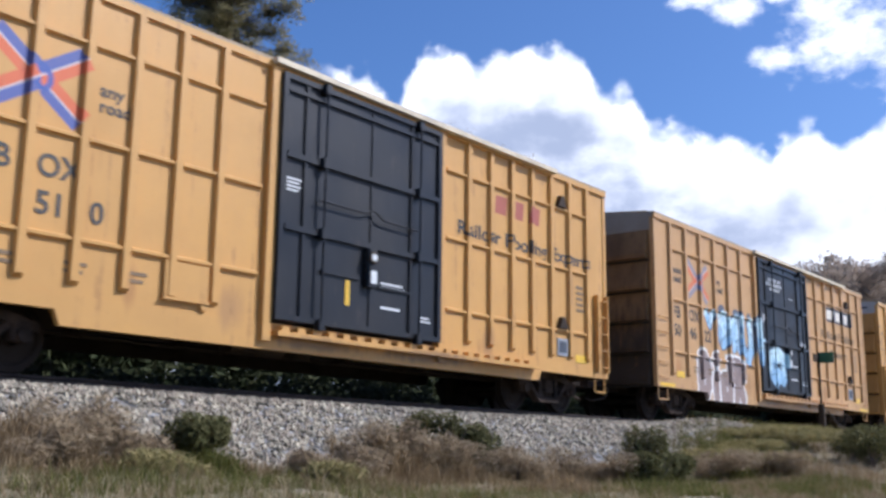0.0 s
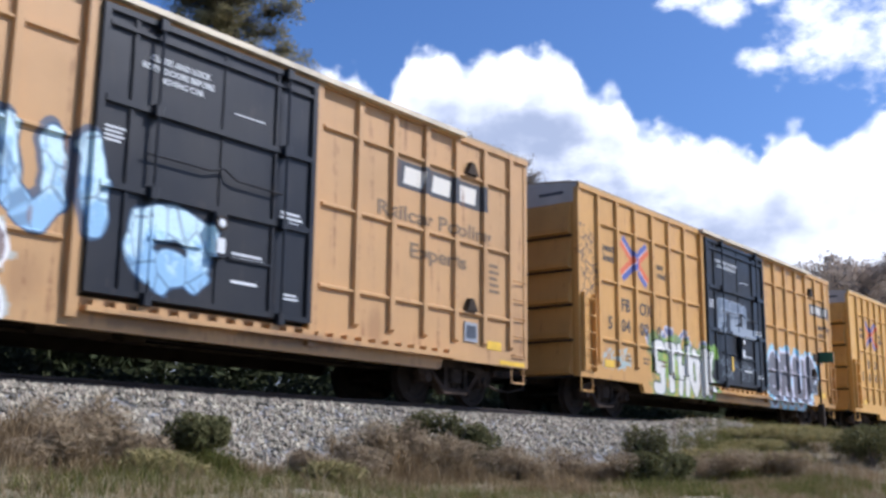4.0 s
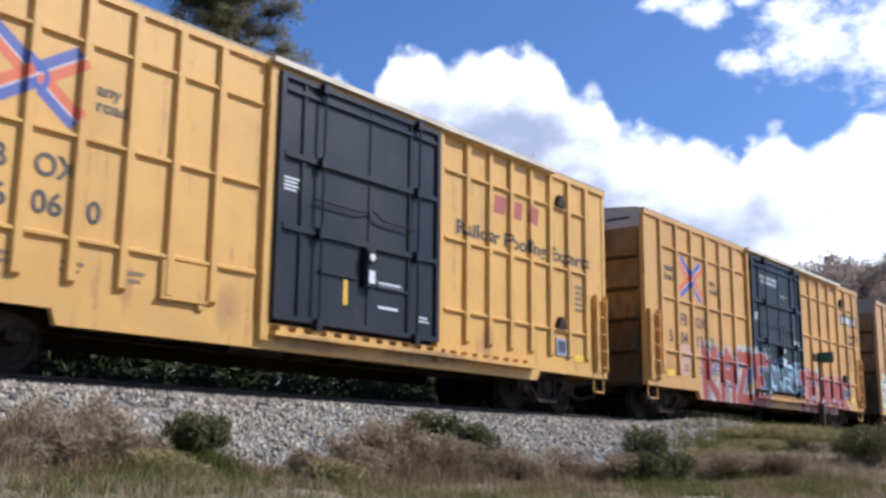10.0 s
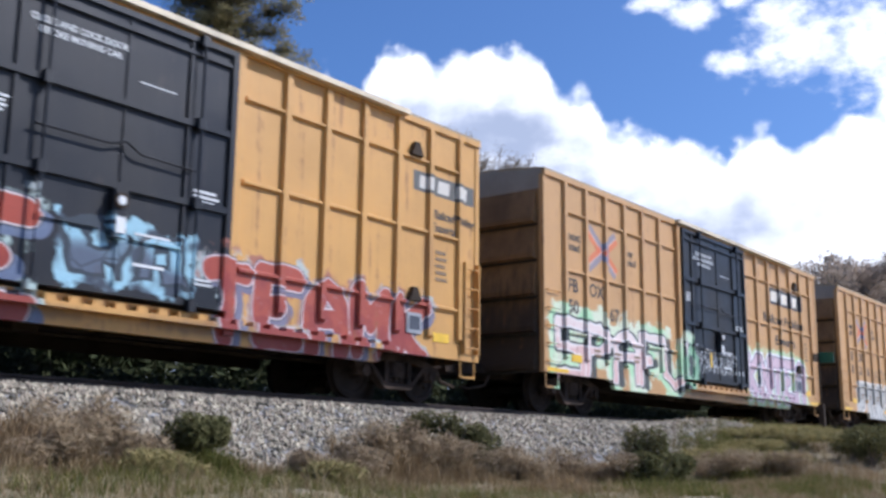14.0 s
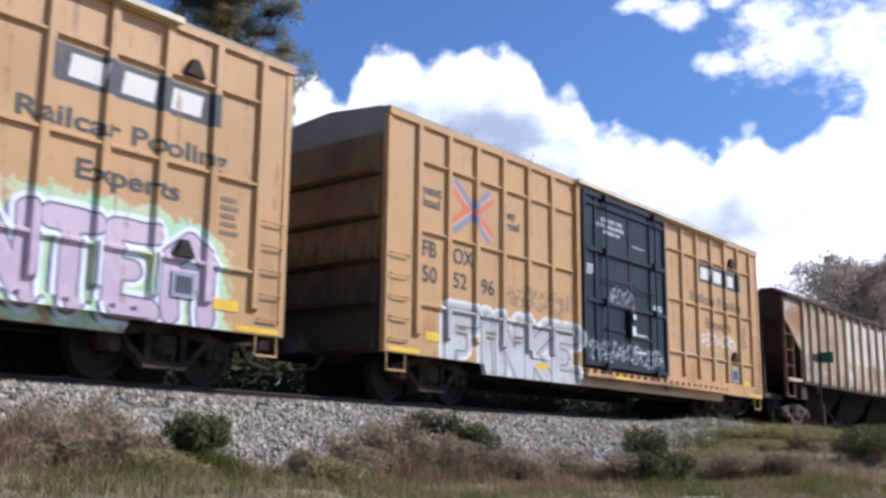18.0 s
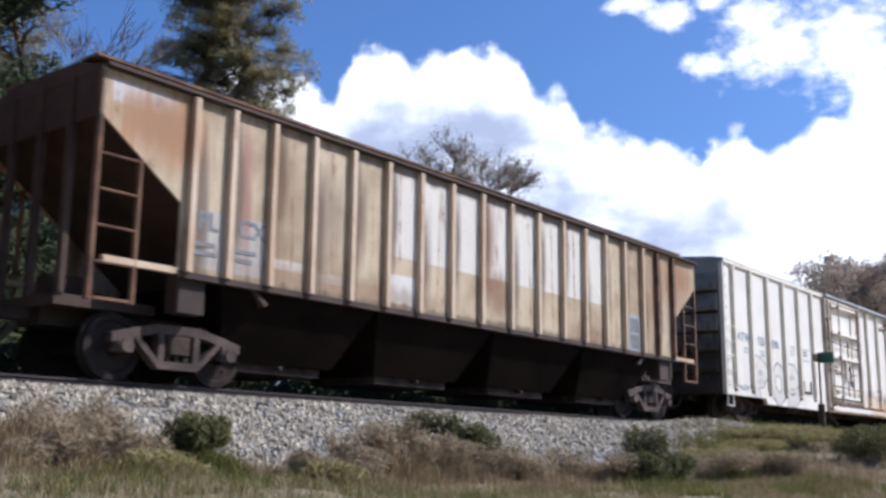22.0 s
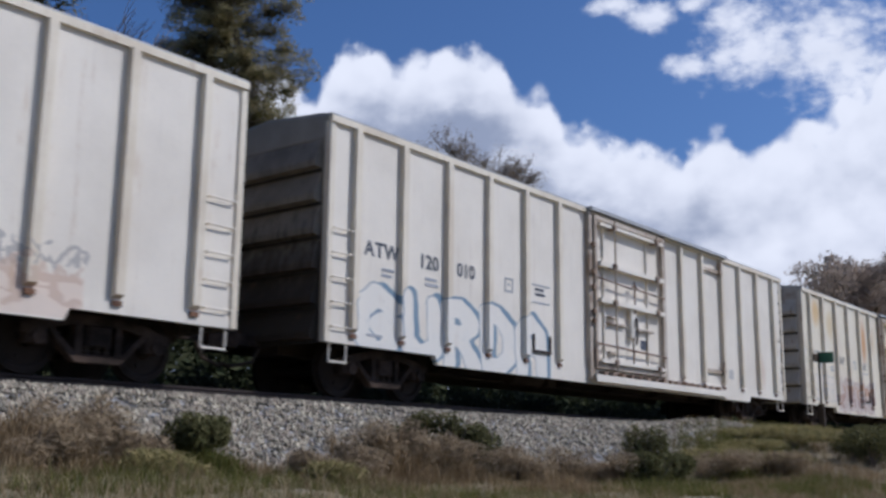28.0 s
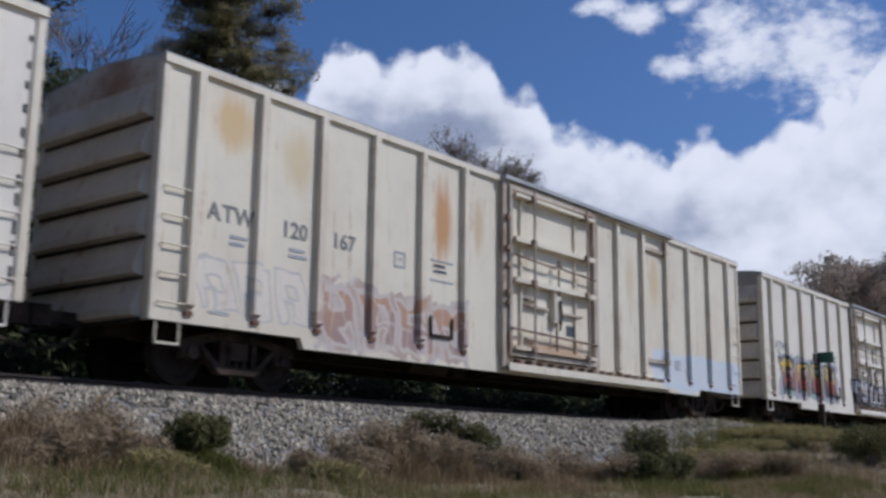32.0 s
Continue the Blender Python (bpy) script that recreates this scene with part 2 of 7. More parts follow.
def scribble(nt, col, x, z, g):
    """Thin hand-drawn loops of paint inside a ragged patch."""
    x0, x1, z0, z1 = g["loops"]
    comb = nt.nodes.new("ShaderNodeCombineXYZ")
    put(nt, comb.inputs[0], x), put(nt, comb.inputs[2], z)
    comb.inputs[1].default_value = g.get("seed", 1.0)
    vec = comb.outputs[0]
    warp = tex_noise(nt, vec, 2.4, 2)
    add = nt.nodes.new("ShaderNodeVectorMath")
    put(nt, add.inputs[0], vec), put(nt, add.inputs[1], mth(nt, "MULTIPLY", warp, 0.9))
    vor = nt.nodes.new("ShaderNodeTexVoronoi")
    vor.feature = "DISTANCE_TO_EDGE"
    put(nt, vor.inputs["Vector"], add.outputs[0])
    vor.inputs["Scale"].default_value = g.get("scale", 4.5)
    line = ramp(nt, vor.outputs[0], g.get("w", 0.05), g.get("w", 0.05) * 1.8, 1, 0)
    dx = mth(nt, "SUBTRACT", mth(nt, "ABSOLUTE", mth(nt, "SUBTRACT", x, (x0 + x1) / 2)), (x1 - x0) / 2)
    dz = mth(nt, "SUBTRACT", mth(nt, "ABSOLUTE", mth(nt, "SUBTRACT", z, (z0 + z1) / 2)), (z1 - z0) / 2)
    patch = ramp(nt, mth(nt, "ADD", mth(nt, "MAXIMUM", dx, dz), mth(nt, "MULTIPLY", mth(nt, "SUBTRACT", warp, 0.45), 0.5)), -0.02, 0.01, 1, 0)
    mask = mth(nt, "MULTIPLY", mth(nt, "MULTIPLY", line, patch), g.get("amount", 0.85))
    return mixc(nt, mask, col, g["fill"]), mask


def car_paint(name, base, dark, sprays=(), mark=None, logo=0.0, rust=0.25, rust_col=(0.24, 0.10, 0.035), rough=0.5, grime=0.5,
              patches=(), gloss=0.4, spots=(), logo_x=2.60, logo_blue=(0.05, 0.10, 0.34)):
    m, nt, b = material(name, rough)
    b.inputs["Specular IOR Level"].default_value = gloss
    v = obj_vec(nt)
    sep = nt.nodes.new("ShaderNodeSeparateXYZ")
    put(nt, sep.inputs[0], v)
    x, z = sep.outputs[0], sep.outputs[2]
    big = tex_noise(nt, v, 0.55, 5, 0.6)
    streak = tex_noise(nt, stretch(nt, v, 7.0, 7.0, 0.35), 1.0, 5, 0.65)
    fine = tex_noise(nt, v, 22, 5)
    col = mixc(nt, ramp(nt, big, 0.35, 0.68, 0, grime), base, dark)
    for x0, x1, z0, z1, tone, a in patches:
        col = mixc(nt, mth(nt, "MULTIPLY", box_mask(nt, x, z, x0, x1, z0, z1, 0.02), a), col, tone)
    col = mixc(nt, ramp(nt, streak, 0.52, 0.80, 0, grime), col, dark)
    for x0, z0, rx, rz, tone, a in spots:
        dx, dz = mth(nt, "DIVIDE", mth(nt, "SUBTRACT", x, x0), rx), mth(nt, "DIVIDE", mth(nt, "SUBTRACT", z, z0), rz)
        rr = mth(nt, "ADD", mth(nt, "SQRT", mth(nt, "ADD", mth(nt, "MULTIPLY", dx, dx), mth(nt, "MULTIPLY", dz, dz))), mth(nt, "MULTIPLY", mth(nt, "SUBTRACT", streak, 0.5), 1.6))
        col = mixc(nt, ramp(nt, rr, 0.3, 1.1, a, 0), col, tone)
    if logo:
        col = emblem(nt, col, x, z, logo, logo_x, logo_blue)
    if mark:
        col = plaque(nt, col, x, z, *mark)
    # one layer of spray paint after the other: each waits for the one below it, which keeps the shader small
    last = None
    for g in sprays:
        xs = x if last is None else mth(nt, "MULTIPLY_ADD", last, 1e-6, x)
        col, last = (lettered if "word" in g else scribble if "loops" in g else sprayed)(nt, col, xs, z, g)
    spot = mth(nt, "MULTIPLY", tex_noise(nt, v, 3.1, 6, 0.7), ramp(nt, streak, 0.35, 0.65))
    col = mixc(nt, ramp(nt, spot, 0.44, 0.62, 0, rust), col, rust_col)
    col = mixc(nt, ramp(nt, fine, 0.5, 0.8, 0, 0.25), col, dark)
    put(nt, b.inputs["Base Color"], col)
    put(nt, b.inputs["Roughness"], ramp(nt, big, 0.3, 0.7, rough - 0.1, rough + 0.15))
    dent = tex_noise(nt, stretch(nt, v, 0.9, 0.9, 0.5), 1.4, 2)
    bump(nt, b, mth(nt, "ADD", mth(nt, "MULTIPLY", dent, 1.0), mth(nt, "MULTIPLY", fine, 0.04)), 0.35, 0.05)
    return m


M_IRON = plain("dark_iron", (0.060, 0.042, 0.028), 0.75, 0.0, 0.4, 8)
M_SOOT = plain("sooty_black_steel", (0.018, 0.016, 0.015), 0.9, 0.0, 0.4, 8)
M_RIB_SHADOW = plain("brown_rib_shadow", (0.060, 0.050, 0.040), 0.95, 0.0, 0.5, 6)
M_TRUCK = plain("rusty_cast_steel", (0.085, 0.058, 0.043), 0.9, 0.0, 0.45, 9, dark=(0.022, 0.016, 0.012))
M_WHEEL = plain("worn_wheel_steel", (0.040, 0.029, 0.022), 0.85, 0.0, 0.4, 10)
for m_ in (M_IRON, M_SOOT, M_TRUCK, M_WHEEL):
    m_.node_tree.nodes["Principled BSDF"].inputs["Specular IOR Level"].default_value = 0.15
# lighter dusty steel: sun on the hopper's side frames put into the colour
M_DUSTY_LIT = plain("sunlit_dusty_brown_steel", (0.11, 0.072, 0.052), 0.95, 0.0, 0.5, 9, dark=(0.04, 0.027, 0.02))
M_ROOF = plain("galvanised_roof", (0.42, 0.41, 0.38), 0.5, 0.3, 0.3, 3)
# pale coat paints the sun glint along the upper door track
M_TRACK_GLINT = plain("pale_track_glint_paint", (0.72, 0.60, 0.40), 0.5, 0.0, 0.35, 6)
M_ROOF_TAN = plain("weathered_tan_roof_paint", (0.46, 0.35, 0.21), 0.7, 0.0, 0.35, 3)
M_RAIL = plain("rail_steel", (0.055, 0.036, 0.027), 0.7, 0.3, 0.4, 10)
M_TIE = plain("weathered_tie", (0.07, 0.055, 0.042), 0.9, 0, 0.5, 7)
M_BLACK_INK = plain("faded_black_paint", (0.07, 0.058, 0.045), 0.6, 0, 0.3, 12)
M_WHITE_INK = plain("white_stencil_paint", (0.75, 0.75, 0.72), 0.6, 0, 0.15, 12)
M_BLUE_INK = plain("dark_blue_grey_paint", (0.06, 0.07, 0.09), 0.6, 0, 0.3, 12)
M_YELLOW = plain("reflective_yellow", (0.85, 0.52, 0.03), 0.4, 0, 0.2, 10)
M_FADED = plain("faded_blue_grey_stencil", (0.27, 0.28, 0.30), 0.6, 0, 0.3, 12)
M_BROWN_INK = plain("weak_brown_stencil_paint", (0.24, 0.15, 0.07), 0.6, 0, 0.3, 12)
M_SLATE = plain("faded_slate_stencil", (0.19, 0.185, 0.17), 0.6, 0, 0.3, 12)
M_GREY_INK = plain("faded_grey_stencil_paint", (0.36, 0.37, 0.38), 0.6, 0, 0.2, 12)


# ---- mesh helpers ----
class MB:
    """A small mesh builder: boxes, prisms and rods gathered into one mesh."""

    def __init__(self):
        self.v, self.f = [], []

    def add(self, verts, faces):
        k = len(self.v)
        self.v += [tuple(p) for p in verts]
        self.f += [tuple(i + k for i in q) for q in faces]
        return self

    def box(self, x0, x1, y0, y1, z0, z1, c=0.0):
        """A box, its long edges cut off by c where c is given."""
        if c <= 0:
            p = [(x, y, z) for z in (z0, z1) for x, y in ((x0, y0), (x1, y0), (x1, y1), (x0, y1))]
            return self.add(p, [(3, 2, 1, 0), (4, 5, 6, 7), (0, 1, 5, 4), (1, 2, 6, 5), (2, 3, 7, 6), (3, 0, 4, 7)])
        ring = [(x0 + c, y0), (x1 - c, y0), (x1, y0 + c), (x1, y1 - c), (x1 - c, y1), (x0 + c, y1), (x0, y1 - c), (x0, y0 + c)]
        return self.prism([(x, y, z0) for x, y in ring], (0, 0, z1 - z0))

    def prism(self, ring, way):
        n = len(ring)
        top = [tuple(a + b for a, b in zip(p, way)) for p in ring]
        return self.add(list(ring) + top, [tuple(range(n))[::-1], tuple(range(n, 2 * n))] +
                        [(i, (i + 1) % n, n + (i + 1) % n, n + i) for i in range(n)])

    def rod(self, a, b, r, n=8, r2=None):
        a, b = Vector(a), Vector(b)
        w = (b - a).normalized()
        u = w.orthogonal().normalized()
        s = w.cross(u)
        k = [math.tau * i / n for i in range(n)]
        r2 = r if r2 is None else r2
        ring = [a + (u * math.cos(t) + s * math.sin(t)) * r for t in k] + [b + (u * math.cos(t) + s * math.sin(t)) * r2 for t in k]
        return self.add(ring, [tuple(range(n))[::-1], tuple(range(n, 2 * n))] + [(i, (i + 1) % n, n + (i + 1) % n, n + i) for i in range(n)])

    def path(self, pts, r, n=6):
        for a, b in zip(pts, pts[1:]):
            self.rod(a, b, r, n)
        return self

    def mesh(self, name, mat, smooth=False):
        me = bpy.data.meshes.new(name)
        me.from_pydata(self.v, [], self.f)
        me.materials.append(mat)
        if smooth:
            me.polygons.foreach_set("use_smooth", [True] * len(me.polygons))
        bm = bmesh.new()
        bm.from_mesh(me)
        bmesh.ops.recalc_face_normals(bm, faces=bm.faces)
        bm.to_mesh(me)
        bm.free()
        return me


def part(name, mb, mat, parent, label="", smooth=False):
    ob = new(name, mb if isinstance(mb, bpy.types.Mesh) else mb.mesh(name, mat, smooth))
    ob.parent = parent
    return tagged(ob, label)


def thing(name, label, category, group="", kind=""):
    ob = new(name)
    ob.empty_display_size = 0.3
    return tagged(ob, label, category, group, kind)


def lettering(parent, text, x, z, h, mat, y, wide=1.0, lean=0.0, name="letter", label="", over=()):
    """A word in the built-in font, flat on the car's near side; x, z: its lower left corner; h: capital height."""
    cu = bpy.data.curves.new("word", "FONT")
    cu.body, cu.extrude, cu.size, cu.shear, cu.offset = text, 0.002, 1.0, lean, 0.02
    cu.resolution_u = 3
    tmp = bpy.data.objects.new("word", cu)
    me = bpy.data.meshes.new_from_object(tmp)
    bpy.data.objects.remove(tmp)
    bpy.data.curves.remove(cu)
    k = h / 0.70
    for p in me.vertices:
        a, b_, c = p.co
        p.co = (x + a * k * wide, y - c, z + b_ * k)
    me.materials.clear()
    me.materials.append(mat)
    if over:
        # paint runs over the posts: cut the letters at their edges and lift them
        bm = bmesh.new()
        bm.from_mesh(me)
        xs = [p.co.x for p in bm.verts]
        for xc in over:
            if min(xs) - 0.1 < xc < max(xs) + 0.1:
                for d in (-0.078, -0.055, 0.055, 0.078):
                    bmesh.ops.bisect_plane(bm, geom=bm.verts[:] + bm.edges[:] + bm.faces[:], plane_co=(xc + d, 0, 0), plane_no=(1, 0, 0))
        for p in bm.verts:
            for xc in over:
                p.co.y -= 0.073 * min(1, max(0, (0.078 - abs(p.co.x - xc)) / 0.023))
        bm.to_mesh(me)
        bm.free()
    # each letter is a piece of its own: islands whose spans overlap belong to one letter
    root = list(range(len(me.vertices)))

    def top(i):
        while root[i] != i:
            root[i] = root[root[i]]
            i = root[i]
        return i
    for e in me.edges:
        root[top(e.vertices[0])] = top(e.vertices[1])
    islands = {}
    for p in me.vertices:
        islands.setdefault(top(p.index), []).append(p.index)
    letters = []
    for ids in sorted(islands.values(), key=lambda q: min(me.vertices[i].co.x for i in q)):
        lo, hi = min(me.vertices[i].co.x for i in ids), max(me.vertices[i].co.x for i in ids)
        if letters and min(hi, letters[-1][1]) - lo > 0.5 * min(hi - lo, letters[-1][1] - letters[-1][0]):
            letters[-1] = [letters[-1][0], max(hi, letters[-1][1]), letters[-1][2] + ids]
        else:
            letters.append([lo, hi, ids])
    for lo, hi, ids in letters:
        order = {i: k for k, i in enumerate(ids)}
        one = bpy.data.meshes.new(name)
        one.from_pydata([tuple(me.vertices[i].co) for i in ids], [], [tuple(order[i] for i in f.vertices) for f in me.polygons if f.vertices[0] in order])
        one.materials.append(mat)
        part(name, one, mat, parent, label)
    bpy.data.meshes.remove(me)


def bars(parent, x, z, w, h, n, mat, y, name="stencil_line", label=""):
    """Small print that cannot be read: one plain bar a line, of its size."""
    for i in range(n):
        zz = z + h * (n - 1 - i) / n
        cut = w * (0.78 + 0.22 * ((i * 37 + int(x * 10)) % 5) / 4)
        part(name, MB().box(x, x + cut, y - 0.003, y, zz, zz + h / n * 0.5), mat, parent, label)


# ---- freight cars: x along the track from the car's leading end, y across (camera side negative), z from the rail's top ----
WHEEL_R = 0.457
WHEELSETS = []


def wheelset_mesh():
    mb = MB()
    mb.rod((0, -1.05, 0), (0, 1.05, 0), 0.085, 10)
    for s in (-1, 1):
        n = 28
        prof = [(0.12, 0.68), (0.34, 0.70), (0.37, 0.685), (0.49, 0.68), (0.485, 0.715), (0.457, 0.72), (0.452, 0.82), (0.37, 0.825), (0.34, 0.79), (0.14, 0.83), (0.12, 0.86)]
        rings = [[(r * math.cos(math.tau * i / n), s * y, r * math.sin(math.tau * i / n)) for i in range(n)] for r, y in prof]
        faces = [(j * n + i, j * n + (i + 1) % n, (j + 1) * n + (i + 1) % n, (j + 1) * n + i) for j in range(len(prof) - 1) for i in range(n)]
        mb.add([p for r in rings for p in r], faces)
        for i in range(3):
            a = math.tau * i / 3
            mb.rod((0.24 * math.cos(a), s * 0.74, 0.24 * math.sin(a)), (0.24 * math.cos(a), s * 0.835, 0.24 * math.sin(a)), 0.035, 6)
    return mb.mesh("wheelset", M_WHEEL)


def frame_mesh(s, mat):
    """One cast side frame of a truck: an arched top bar, a dipped tension bar, two boxes for the bearings."""
    mb = MB()
    y0, y1 = (s * 0.93, s * 1.10)
    y0, y1 = min(y0, y1), max(y0, y1)

    def bar(pts, d):
        for (xa, za), (xb, zb) in zip(pts, pts[1:]):
            mb.prism([(xa, y0, za - d), (xb, y0, zb - d), (xb, y0, zb + d), (xa, y0, za + d)], (0, y1 - y0, 0))
    bar([(-1.10, 0.56), (-0.72, 0.66), (-0.35, 0.74), (0.35, 0.74), (0.72, 0.66), (1.10, 0.56)], 0.065)
    bar([(-0.72, 0.60), (-0.34, 0.24), (0.34, 0.24), (0.72, 0.60)], 0.055)
    for c in (-1, 1):
        mb.box(c * 0.30 - 0.05, c * 0.30 + 0.05, y0, y1, 0.22, 0.74)
        mb.box(c * 0.89 - 0.15, c * 0.89 + 0.15, y0 - 0.01, y1 + 0.01, 0.38, 0.60, 0.03)
        mb.rod((c * 0.89, s * 0.95, WHEEL_R), (c * 0.89, s * 1.17, WHEEL_R), 0.10, 10)
    return mb.mesh("side_frame", mat)


def spring_mesh():
    n, prof = 8, [(0.03, 0.29)] + [(0.062 if k % 2 else 0.045, 0.30 + k * 0.028) for k in range(10)] + [(0.03, 0.58)]
    mb = MB()
    mb.add([(r * math.cos(math.tau * i / n), r * math.sin(math.tau * i / n), z) for r, z in prof for i in range(n)],
           [(j * n + i, j * n + (i + 1) % n, (j + 1) * n + (i + 1) % n, (j + 1) * n + i) for j in range(len(prof) - 1) for i in range(n)])
    return mb.mesh("spring", M_IRON)


TRUCK = {"wheelset": wheelset_mesh(), "spring": spring_mesh(), "frame": {s: frame_mesh(s, M_TRUCK) for s in (-1, 1)}, "dusty_lit": {s: frame_mesh(s, M_DUSTY_LIT) for s in (-1, 1)}}


def add_truck(car, xc, kind="frame"):
    mb = MB()
    mb.box(xc - 0.20, xc + 0.20, -1.12, 1.12, 0.40, 0.66, 0.05)
    mb.rod((xc, 0, 0.6), (xc, 0, 0.82), 0.2, 12)
    for c in (-1, 1):
        mb.box(xc + c * 0.42 - 0.06, xc + c * 0.42 + 0.06, -0.85, 0.85, 0.34, 0.46, 0.02)
    truck = part("truck", mb, M_TRUCK, car, "rust-brown cast steel truck")
    for s in (-1, 1):
        part("side_frame", TRUCK[kind][s], None, truck).location.x = xc
        for k in (-1, 0, 1):
            part("spring", TRUCK["spring"], None, truck).location = (xc + k * 0.15, s * 1.015, 0)
    for c in (-1, 1):
        ob = part("wheelset", TRUCK["wheelset"], None, truck)
        ob.location = (xc + c * 0.89, 0, WHEEL_R)
        WHEELSETS.append((ob, xc + c * 0.89))


def add_couplers(car, length, reach):
    for e, x0 in ((-1, 0.0), (1, length)):
        mb = MB()
        mb.box(min(x0 - e * 0.5, x0 + e * (reach - 0.25)), max(x0 - e * 0.5, x0 + e * (reach - 0.25)), -0.08, 0.08, 0.78, 0.96, 0.02)
        xk = x0 + e * (reach - 0.16)
        ring = [(xk - 0.14, -0.17), (xk + 0.12, -0.20), (xk + 0.16, -0.05), (xk + 0.02, 0.02), (xk + 0.14, 0.12), (xk - 0.02, 0.2), (xk - 0.14, 0.14)]
        mb.prism([(a, b_, 0.72) for a, b_ in ring], (0, 0, 0.30))
        part("coupler", mb, M_TRUCK, car, "rusty steel knuckle coupler")
        hose = MB().path([(x0 + e * 0.25, -0.30, 0.72), (x0 + e * 0.38, -0.28, 0.50), (x0 + e * (reach - 0.12), -0.22, 0.40), (x0 + e * reach, -0.1, 0.46)], 0.03)
        part("air_hose", hose, M_IRON, car, "black rubber air hose")


def ladder(car, x0, x1, z0, n, pitch, y, mat, rails=True):
    """Rungs up the side: on two rails, or each bolted to the sheet on its own."""
    zt = z0 + pitch * (n - 1)
    lad = None
    if rails:
        lad = part("ladder", MB().box(x0 - 0.02, x0 + 0.02, y - 0.11, y + 0.005, z0 - 0.1, zt + 0.12, 0.004), mat, car)
        part("ladder_rail", MB().box(x1 - 0.02, x1 + 0.02, y - 0.11, y + 0.005, z0 - 0.1, zt + 0.12, 0.004), mat, lad)
    for i in range(n):
        zz = z0 + i * pitch
        if rails:
            part("rung", MB().rod((x0, y - 0.10, zz), (x1, y - 0.10, zz), 0.015, 6), mat, lad)
        else:
            part("grab_iron", MB().path([(x0, y + 0.01, zz), (x0, y - 0.065, zz), (x1, y - 0.065, zz), (x1, y + 0.01, zz)], 0.014, 6), mat, car)


def stirrup(car, xa, xb, z, y, mat):
    mb = MB()
    mb.path([(xa, y, z), (xa, y, z - 0.30), (xb, y, z - 0.30), (xb, y, z)], 0.018, 6)
    mb.box(xa, xb, y - 0.03, y + 0.03, z - 0.315, z - 0.285)
    part("stirrup_step", mb, mat, car)


def hat_post(xc, y, z0, z1, w=0.15, d=0.07, s=-1):
    """An upright of hat section on a side sheet, its foot drawn in."""
    mb = MB()
    ring = [(xc - w / 2, y, z0), (xc - w / 2 + 0.018, y + s * d, z0 + 0.05), (xc + w / 2 - 0.018, y + s * d, z0 + 0.05), (xc + w / 2, y, z0)]
    top = [(xc - w / 2, y, z1), (xc - w / 2 + 0.018, y + s * d, z1), (xc + w / 2 - 0.018, y + s * d, z1), (xc + w / 2, y, z1)]
    return mb.add(ring + top, [(0, 1, 5, 4), (1, 2, 6, 5), (2, 3, 7, 6), (3, 0, 4, 7), (3, 2, 1, 0), (4, 5, 6, 7)])


def hat_rail(x0, x1, y, zc, h=0.09, d=0.055, s=-1):
    mb = MB()
    ring = [(x0, y, zc - h / 2), (x0, y + s * d, zc - h / 2 + 0.025), (x0, y + s * d, zc + h / 2 - 0.025), (x0, y, zc + h / 2)]
    return mb.prism(ring, (x1 - x0, 0, 0))


def add_underframe(car, length, x0, x1, sill_z):
    mb = MB()
    mb.box(0.15, length - 0.15, -0.32, 0.32, 0.66, sill_z + 0.25)
    part("centre_sill", mb, M_IRON, car, "sooty steel centre sill")
    floor = MB().box(0.05, length - 0.05, -1.42, 1.42, sill_z + 0.26, sill_z + 0.32)
    part("floor_plate", floor, M_IRON, car)
    for i in range(6):
        xc = x0 + (x1 - x0) * (i + 0.5) / 6
        c = MB().prism([(xc - 0.06, -1.38, sill_z + 0.25), (xc - 0.06, -1.30, sill_z + 0.02), (xc - 0.06, -0.32, 0.62), (xc - 0.06, 0.32, 0.62),
                        (xc - 0.06, 1.30, sill_z + 0.02), (xc - 0.06, 1.38, sill_z + 0.25)], (0.12, 0, 0))
        part("cross_bearer", c, M_IRON, car)
    tank = MB().rod((x0 + 3.2, -0.72, 0.72), (x0 + 4.3, -0.72, 0.72), 0.19, 14)
    part("air_reservoir", tank, M_IRON, car)
    valve = MB().box(x0 + 4.6, x0 + 4.95, -0.8, -0.45, 0.55, 0.85, 0.04)
    part("brake_valve", valve, M_IRON, car)
    pipe = MB().path([(0.4, -0.5, 0.62), (x0 + 2, -0.62, 0.56), (x1 - 2, -0.62, 0.56), (length - 0.4, -0.5, 0.62)], 0.022, 6)
    part("brake_pipe", pipe, M_IRON, car)


